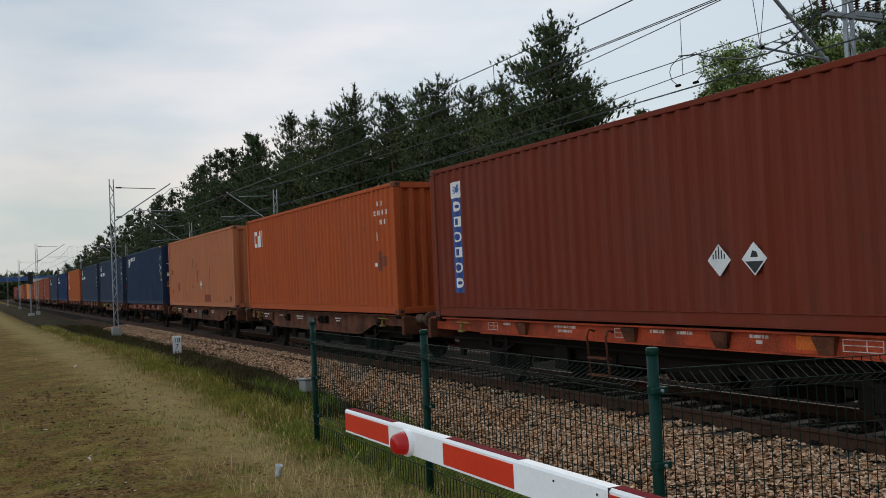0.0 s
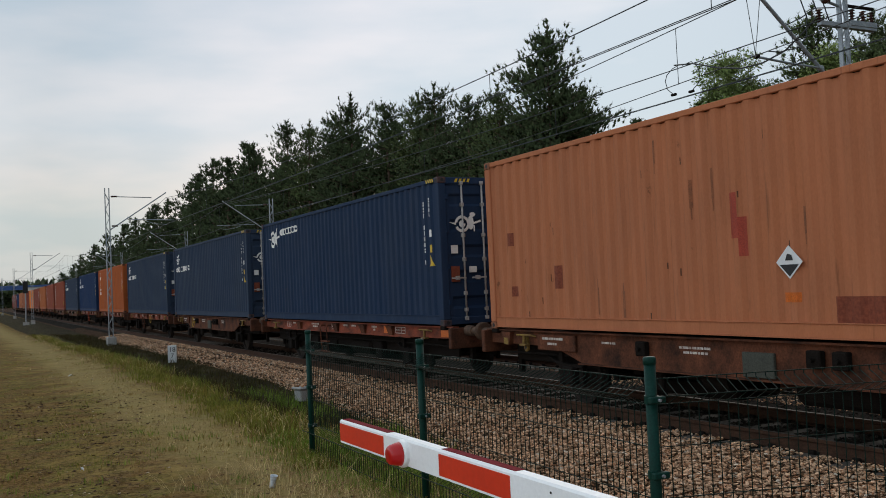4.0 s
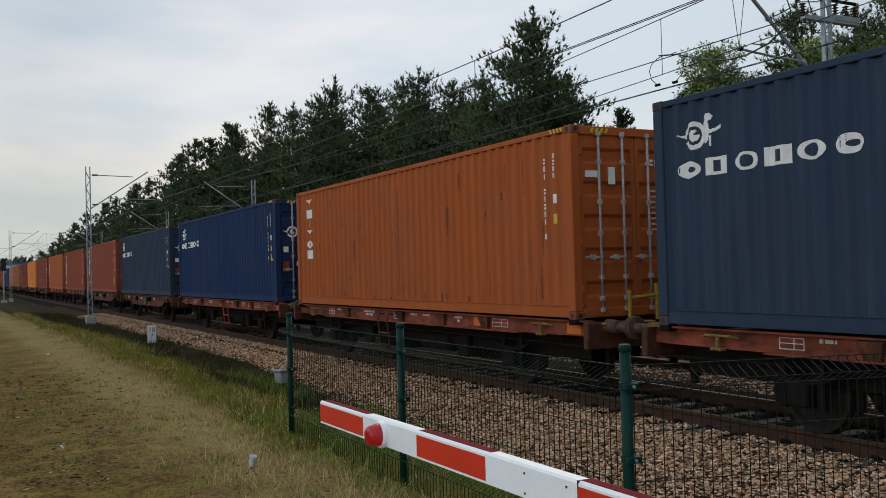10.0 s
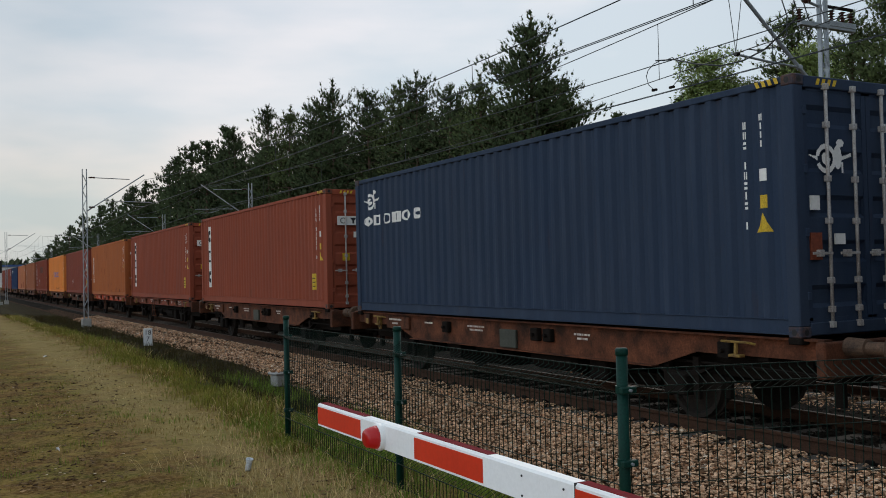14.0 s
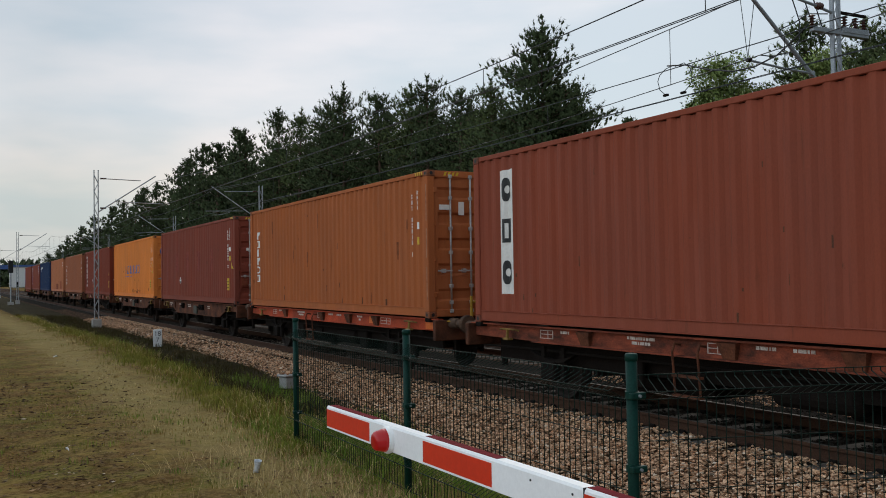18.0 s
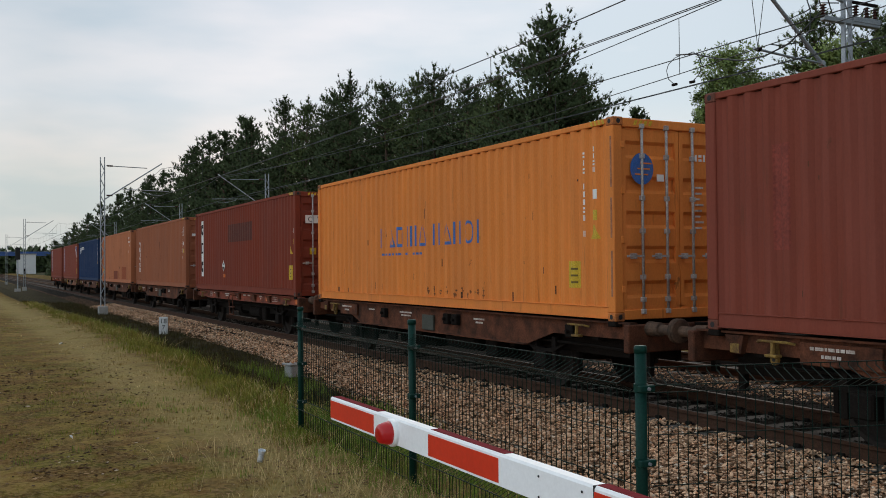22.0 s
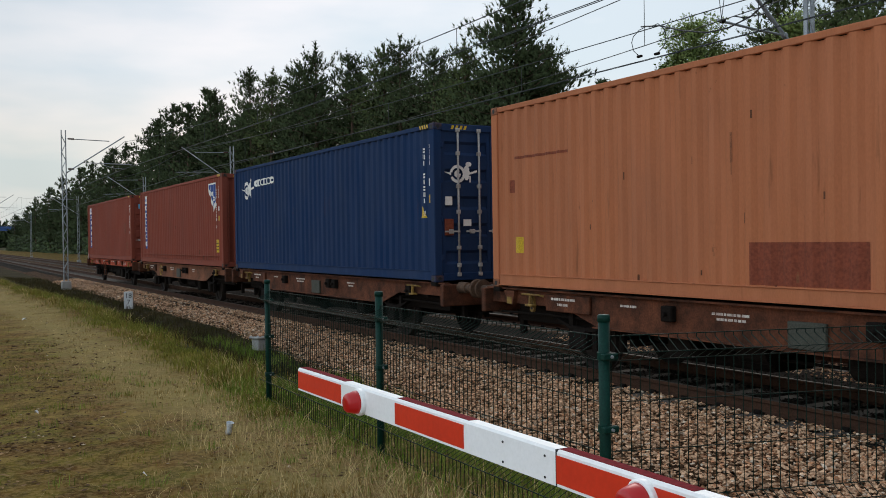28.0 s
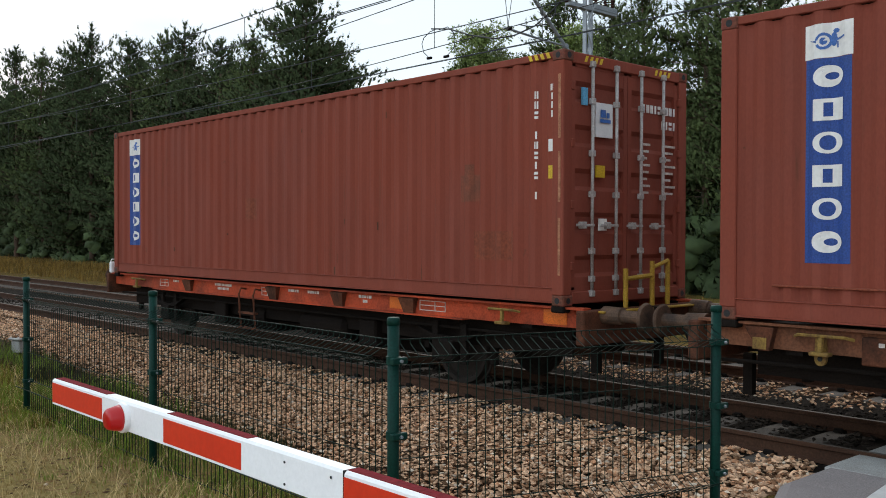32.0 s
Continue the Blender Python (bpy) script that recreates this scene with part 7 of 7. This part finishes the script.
def shoots(rows, n, L, aspect, rnd, heart, length=0.30):
    """Brushes of needles: rows are (foot, direction, outward, fullness), each a dense uneven heart set round with thin blades."""
    unit = lambda a: a / (np.linalg.norm(a, axis=-1, keepdims=True) + 1e-9)
    foot = np.array([q[0] for q in rows], float)
    aim = unit(np.array([q[1] for q in rows], float))
    outward = np.array([q[2] for q in rows], float)
    c, d, out = np.repeat(foot, n, 0), np.repeat(aim, n, 0), np.repeat(outward, n, 0)
    k = len(c)
    p = c + d * length * rnd.uniform(0.0, 1.0, (k, 1))
    side = unit(np.cross(d, rnd.normal(size=(k, 3))))
    along = unit(d * rnd.uniform(0.45, 1.1, (k, 1)) + side)
    s = unit(np.cross(along, rnd.normal(size=(k, 3))))
    far = L * rnd.uniform(0.7, 1.25, (k, 1))
    a, b, tip = p - s * far * aspect, p + s * far * aspect, p + along * far
    soft = unit(out * 1.1 + along * 0.3 + rnd.normal(size=(k, 3)) * 0.12 + np.array([0, 0, 0.3]))
    flip = (np.cross(b - a, tip - a) * soft).sum(1) < 0
    a[flip], b[flip] = b[flip], a[flip].copy()
    m = len(rows)
    ax = unit(np.cross(aim, rnd.normal(size=(m, 3))))
    ay = np.cross(aim, ax)
    r = heart * rnd.uniform(0.55, 1.3, (m, 6, 1)) * np.array([q[3] for q in rows])[:, None, None]
    hub = (foot + aim * length * 0.45)[:, None]
    V2 = hub + (ax[:, None] * OCTA[None, :, :1] + ay[:, None] * OCTA[None, :, 1:2] + aim[:, None] * OCTA[None, :, 2:]) * r
    N2 = unit((V2 - hub) / heart * 0.35 + outward[:, None] * 1.1 + np.array([0, 0, 0.3]))
    F2 = OCTAF[None] + (np.arange(m) * 6)[:, None, None] + 3 * k
    return (np.concatenate([np.stack([a, b, tip], 1).reshape(-1, 3), V2.reshape(-1, 3)]),
            np.concatenate([np.arange(3 * k).reshape(-1, 3), F2.reshape(-1, 3)]),
            np.concatenate([np.repeat(soft, 3, 0), N2.reshape(-1, 3)]))


def pine(seed, height, crown_from=0.35, width=2.4, blades=15, size=0.16, aspect=0.06, leaf=None, limbs_per=7, open_top=0.2, step=0.34, fill=11, heart=0.066, taper=0.56):
    """Scots pine: bent trunk, uneven boughs that turn up at the end, brushes of needles on their side twigs."""
    rnd = np.random.RandomState(seed)
    trunk = Shape()
    bend_x, bend_y = rnd.uniform(-0.3, 0.3, 2)
    axis = lambda u: Vector((bend_x * math.sin(u * 3), bend_y * math.sin(u * 2.2), u * height))
    trunk.tube([axis(k / 8) for k in range(9)], 0.19, 8, 0.025)
    rows, inner = [], []
    lobes = rnd.uniform(0.65, 1.2, 7)
    z = crown_from
    while z < 0.97:
        reach = width * (1 - z) ** taper * (0.45 + 0.55 * min(1, (z - crown_from) / 0.15 + 0.25)) + 0.12
        high = z > 1 - open_top
        for _ in range(limbs_per - 1 if high else limbs_per):
            a = rnd.uniform(0, 6.283)
            lobe = lobes[int((a / 6.283 * 3 + z * 9) % 7)]
            L = reach * rnd.uniform(0.55, 1.2) * lobe
            p0 = axis(z + rnd.uniform(-0.018, 0.018))
            rise = rnd.uniform(-0.05, 0.35) + 0.9 * max(0, z - 0.62)
            h = Vector((math.cos(a), math.sin(a), 0))
            p1 = p0 + h * L * 0.55 + Vector((0, 0, L * rise * 0.30))
            p2 = p0 + h * L + Vector((0, 0, L * (rise * 0.8 + 0.10)))
            trunk.tube([p0, p1, p2] if step < 0.5 else [p0, p2], 0.032 * (1.25 - z), 4 if step < 0.5 else 3, 0.008, caps=False)
            out = (h.x * 0.7, h.y * 0.7, 0.30)
            steps = max(2, int(L / step))
            for k in range(steps + 1):
                u = 0.22 + 0.78 * k / steps
                q = p0.lerp(p1, u / 0.55) if u < 0.55 else p1.lerp(p2, (u - 0.55) / 0.45)
                if u < 0.72:
                    inner.append((tuple(q), 0.26 if high else 0.42, out))
                for side in (-1, 1, 0):
                    if side == 0 and k % 2 and u < 0.9:
                        continue
                    reach2 = (0.16 + 0.30 * L * (1 - 0.55 * u)) * rnd.uniform(0.35, 1.1) * abs(side) ** 0.5
                    t = Vector((-h.y * side, h.x * side, 0)) + h * 0.8
                    foot = q + t.normalized() * reach2 + Vector((rnd.normal(0, 0.07), rnd.normal(0, 0.07), rnd.normal(0.03, 0.08)))
                    aim = t.normalized() * rnd.uniform(0.3, 0.9) + Vector((0, 0, rnd.uniform(0.35, 1.1) + 0.5 * high))
                    rows.append((tuple(foot), tuple(aim), out, 0.9 if high else 1.5 - 0.7 * u))
        z += rnd.uniform(0.026, 0.046)
    for k in range(8):
        q = axis(0.86 + 0.14 * k / 7)
        for _ in range(4):
            rows.append((tuple(q), (rnd.normal(0, 0.5), rnd.normal(0, 0.5), 1.0), (0, 0, 0.6), 1.0))
    rows.append((tuple(axis(0.99)), (0, 0, 1), (0, 0, 0.7), 1.0))
    V, F, N = shoots(rows, blades, size, aspect, rnd, heart)
    v, f, nn = leaf_cards(inner, fill, 0.24 if step < 0.4 else 0.32, 0.13, rnd, 0.3)
    V, F, N = np.concatenate([V, v]), np.concatenate([F, f + len(V)]), np.concatenate([N, nn])
    return trunk.mesh("trunk", BARK, True), foliage("crown", V, F, N, leaf or NEEDLE)


def birch(seed, height, width=1.5):
    rnd = np.random.RandomState(seed)
    trunk = Shape().tube([(0.1 * math.sin(k), 0, height * 0.95 * k / 6) for k in range(7)], 0.09, 7, 0.02)
    limbs, centres = trunk, []
    z = 0.25
    while z < 0.98:
        L0 = width * math.sin(math.pi * min(0.97, (z - 0.12) / 0.92)) ** 0.7 + 0.2
        for _ in range(3):
            a = rnd.uniform(0, 6.28)
            L = L0 * rnd.uniform(0.6, 1.2)
            h = Vector((math.cos(a), math.sin(a), 0))
            p0 = Vector((0, 0, z * height))
            p2 = p0 + Vector((math.cos(a) * L, math.sin(a) * L, L * 0.6))
            limbs.tube([p0, p0.lerp(p2, 0.5) + Vector((0, 0, 0.1)), p2], 0.022, 4, 0.006, caps=False)
            for k in range(3):
                q = p0.lerp(p2, 0.4 + 0.3 * k)
                j = rnd.normal(0, 0.15, 3)
                centres.append(((q.x + j[0], q.y + j[1], q.z + j[2]), 0.34, (h.x * 0.5, h.y * 0.5, 0.1)))
        z += 0.035
    V, F, N = leaf_cards(centres, 190, 0.075, 0.36, rnd, -0.2)
    return trunk.mesh("trunk", BARK, True), foliage("crown", V, F, N, BIRCHLEAF)


def plant(kinds, x, y, h, kind, rnd, label, category, group):
    meshes, h0 = kinds
    s = h / h0
    m = thing(kind, pose(x, y, level(x, y) - 0.1, 0, 0, rnd.uniform(0, 360)), label, category, group)
    m.scale = (s * rnd.uniform(0.9, 1.1), s * rnd.uniform(0.9, 1.1), s)
    for nm, me in zip(("trunk", "crown"), meshes):
        part(nm, me, None, m)
    return m


def build_woods():
    rnd = random.Random(4)
    pines = [(pine(20 + k, 13.0, 0.06 + 0.05 * (k % 4), 3.2 + 0.3 * (k % 3), leaf=(NEEDLE_LIGHT if k % 3 == 1 else NEEDLE), open_top=0.12 + 0.05 * (k % 4)), 13.0) for k in range(7)]
    thin = [(pine(60 + k, 13.0, 0.10 + 0.05 * k, 3.3 + 0.25 * k, 5, 0.36, 0.13, limbs_per=4, step=0.8, fill=5, heart=0.13), 13.0) for k in range(4)]
    mids = [(pine(90 + k, 13.0, 0.10 + 0.05 * k, 3.3 + 0.2 * k, 9, 0.25, 0.10, limbs_per=5, step=0.55, fill=6, heart=0.10), 13.0) for k in range(3)]
    wide = (pine(77, 14.5, 0.10, 6.9, 16, 0.15, 0.055, limbs_per=13, open_top=0.12, taper=0.80, step=0.38, heart=0.075), 14.5)
    birches = [(birch(40 + k, 8.5, 0.80), 8.5) for k in range(3)]
    ptag = ("tall dark green Scots pine at the edge of a wood", "pine tree", "pines along the railway")
    # the front row, by the skyline
    front = [(26.5, 39.0, 14.9, wide), (25.5, 42.8, 12.4, None), (26.0, 46.7, 12.6, None), (26.0, 50.6, 14.1, None), (26.5, 54.2, 14.2, None), (26, 59.0, 14.4, None), (26, 64.8, 16.3, None), (26, 69, 15.4, None), (26, 74, 15.9, None),
             (26, 80.5, 17.0, None), (25, 88, 16.0, None), (26, 94, 17.0, None), (26, 101, 16.5, None), (26, 108, 17.4, None), (26, 116, 16.6, None), (26, 122, 16.4, None), (25, 131, 15.2, None), (25, 140, 15.2, None), (26, 152, 15.2, None), (26, 165, 15.3, None), (26, 180, 15.4, None), (26, 200, 15.2, None), (26, 222, 14.2, None), (26, 250, 13.2, None), (27, 280, 12, None), (27, 315, 11, None)]
    for k, (x, y, h, kind) in enumerate(front):
        plant(kind or (pines[k % 7] if y < 82 else mids[k % 3] if y < 150 else thin[k % 4]), x, y, h, "pine_tree", rnd, *ptag)
    for k, (x, y, h) in enumerate(((29.5, 42.0, 12.6), (28.6, 39.2, 11.6), (29.0, 45.2, 11.6), (29.5, 49.0, 12.0), (29.0, 53.0, 12.6), (29.5, 57.0, 13.2))):
        plant(pines[(k * 3 + 1) % 7], x, y, h, "pine_tree", rnd, *ptag)
    # fill behind the front row
    y = 43.0
    while y < 330:
        for row in range(2 if y < 60 else 1):
            x = 29.5 + row * 4 + rnd.uniform(-1.2, 1.2)
            yy = y + rnd.uniform(-1.6, 1.6) + row * 1.0
            cap = np.interp(yy, [40, 48, 60, 80, 110, 150, 220, 330], [11, 12.3, 14, 15.5, 16.5, 15, 13.5, 10.5])
            plant((thin[rnd.randrange(4)] if yy > 70 or row else mids[rnd.randrange(3)]), x, yy, float(cap) * (1 + 0.06 * row) * rnd.uniform(0.86, 1.0), "pine_tree", rnd, *ptag)
        y += 3.4 if y < 120 else 6.5
    # the lower, lighter wood by the crossing
    for x, y, h in ((26.5, 26.9, 10.1), (26.8, 25.9, 9.0), (26.7, 28.1, 8.3)):
        plant(birches[rnd.randrange(3)], x, y, h, "birch_tree", rnd, "light green young birch at the edge of a wood", "birch tree", "birches along the railway")
    for x, y, h in ((28, 24.0, 11.4), (29, 22.4, 10.8), (27.5, 20.0, 11.0), (28.5, 17.8, 12.0), (27.5, 15.4, 11.8), (28, 12.0, 10.5), (28, 9.0, 11.0), (27.5, 6.0, 10.6), (33, 18, 11), (33, 10, 11.5), (29, 2.0, 11), (29, -3, 11)):
        plant((pines[rnd.choice((1, 4))] if x < 30 and y > 11 else thin[rnd.randrange(4)]), x, y, h, "pine_tree", rnd, *ptag)
        if rnd.random() < 0.4 and y < 21:
            plant(birches[rnd.randrange(3)], x - 1.8, y + 1.0, h * 0.82, "birch_tree", rnd, "light green young birch at the edge of a wood", "birch tree", "birches along the railway")
    # underwood that closes the gaps between the trunks
    r2 = np.random.RandomState(8)
    centres = []
    for _ in range(3600):
        y = -6 + 330 * r2.rand() ** 1.25
        x = r2.uniform(25.0, 30)
        z = level(x, y) + r2.rand() ** 1.5 * (3.2 if y < 60 else 4.5)
        centres.append(((x, y, z), 0.7, (-0.5, 0, 0.1)))
    V, F, N = with_cores(leaf_cards(centres, 26, 0.22, 0.24, r2), centres, 0.45, r2)
    tagged(new("underwood", foliage("underwood", V, F, N, UNDERWOOD)), "dense dark green bushes under the pines", "bushes", "", "stuff")
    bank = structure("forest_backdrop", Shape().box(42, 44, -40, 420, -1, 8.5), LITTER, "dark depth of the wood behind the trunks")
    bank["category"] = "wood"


build_woods()


# ---------------------------------------------------------------- far end of the line
def build_distance():
    hut = thing("white_building", pose(24.5, 408, 0), "distant white plastered railway building with a flat roof", "building")
    part("wall", Shape().box(-3.4, 3.4, -2, 2, 0, 7.6), PLATE, hut)
    part("roof", Shape().box(-3.7, 3.7, -2.3, 2.3, 7.6, 8.0), CONCRETE, hut)
    part("door", Shape().box(-1.2, -0.3, -2.06, -2.0, 0, 2.1), UNDER, hut)
    br = thing("road_bridge", pose(0, 420, 0), "distant blue steel road bridge over the railway", "bridge")
    steel = mat("blue_steel", (0.05, 0.11, 0.30), 0.6, scale=1)
    part("girder", Shape().box(-60, 70, -3, 3, 7.3, 8.3), steel, br, "blue steel girder")
    part("parapet", Shape().box(-60, 70, -3.1, -3.0, 8.3, 9.0), steel, br)
    for x in (-14, 24):
        part("pier", Shape().box(x - 1, x + 1, -2.5, 2.5, -1, 7.3), CONCRETE, br, "concrete pier")
    sg = thing("signal", pose(5.75, 110, level(5.75, 110)), "dark railway signal on a post", "signal")
    part("post", Shape().tube([(0, 0, 0), (0, 0, 4.2)], 0.07, 8), GALV, sg)
    part("head", Shape().box(-0.25, 0.25, -0.1, 0.1, 3.4, 4.7, 0.04), BLACK, sg)
    part("foot", Shape().box(-0.3, 0.3, -0.3, 0.3, -0.2, 0.3, 0.02), CONCRETE, sg)
    # low woods that close the meadow and the far distance
    rnd = np.random.RandomState(3)
    centres = []
    for _ in range(2600):
        a = rnd.uniform(0, 1)
        x, y = -260 + 330 * a, 560 + 60 * rnd.rand()
        centres.append(((x, y, rnd.rand() * 11), 4.0, (0, -0.3, 0)))
    V, F, N = leaf_cards(centres, 8, 3.0, 0.4, rnd)
    tagged(new("distant_woods", foliage("distant_woods", V, F, N, UNDERWOOD)), "distant green woods on the horizon", "woods", "", "stuff")


build_distance()
motions()
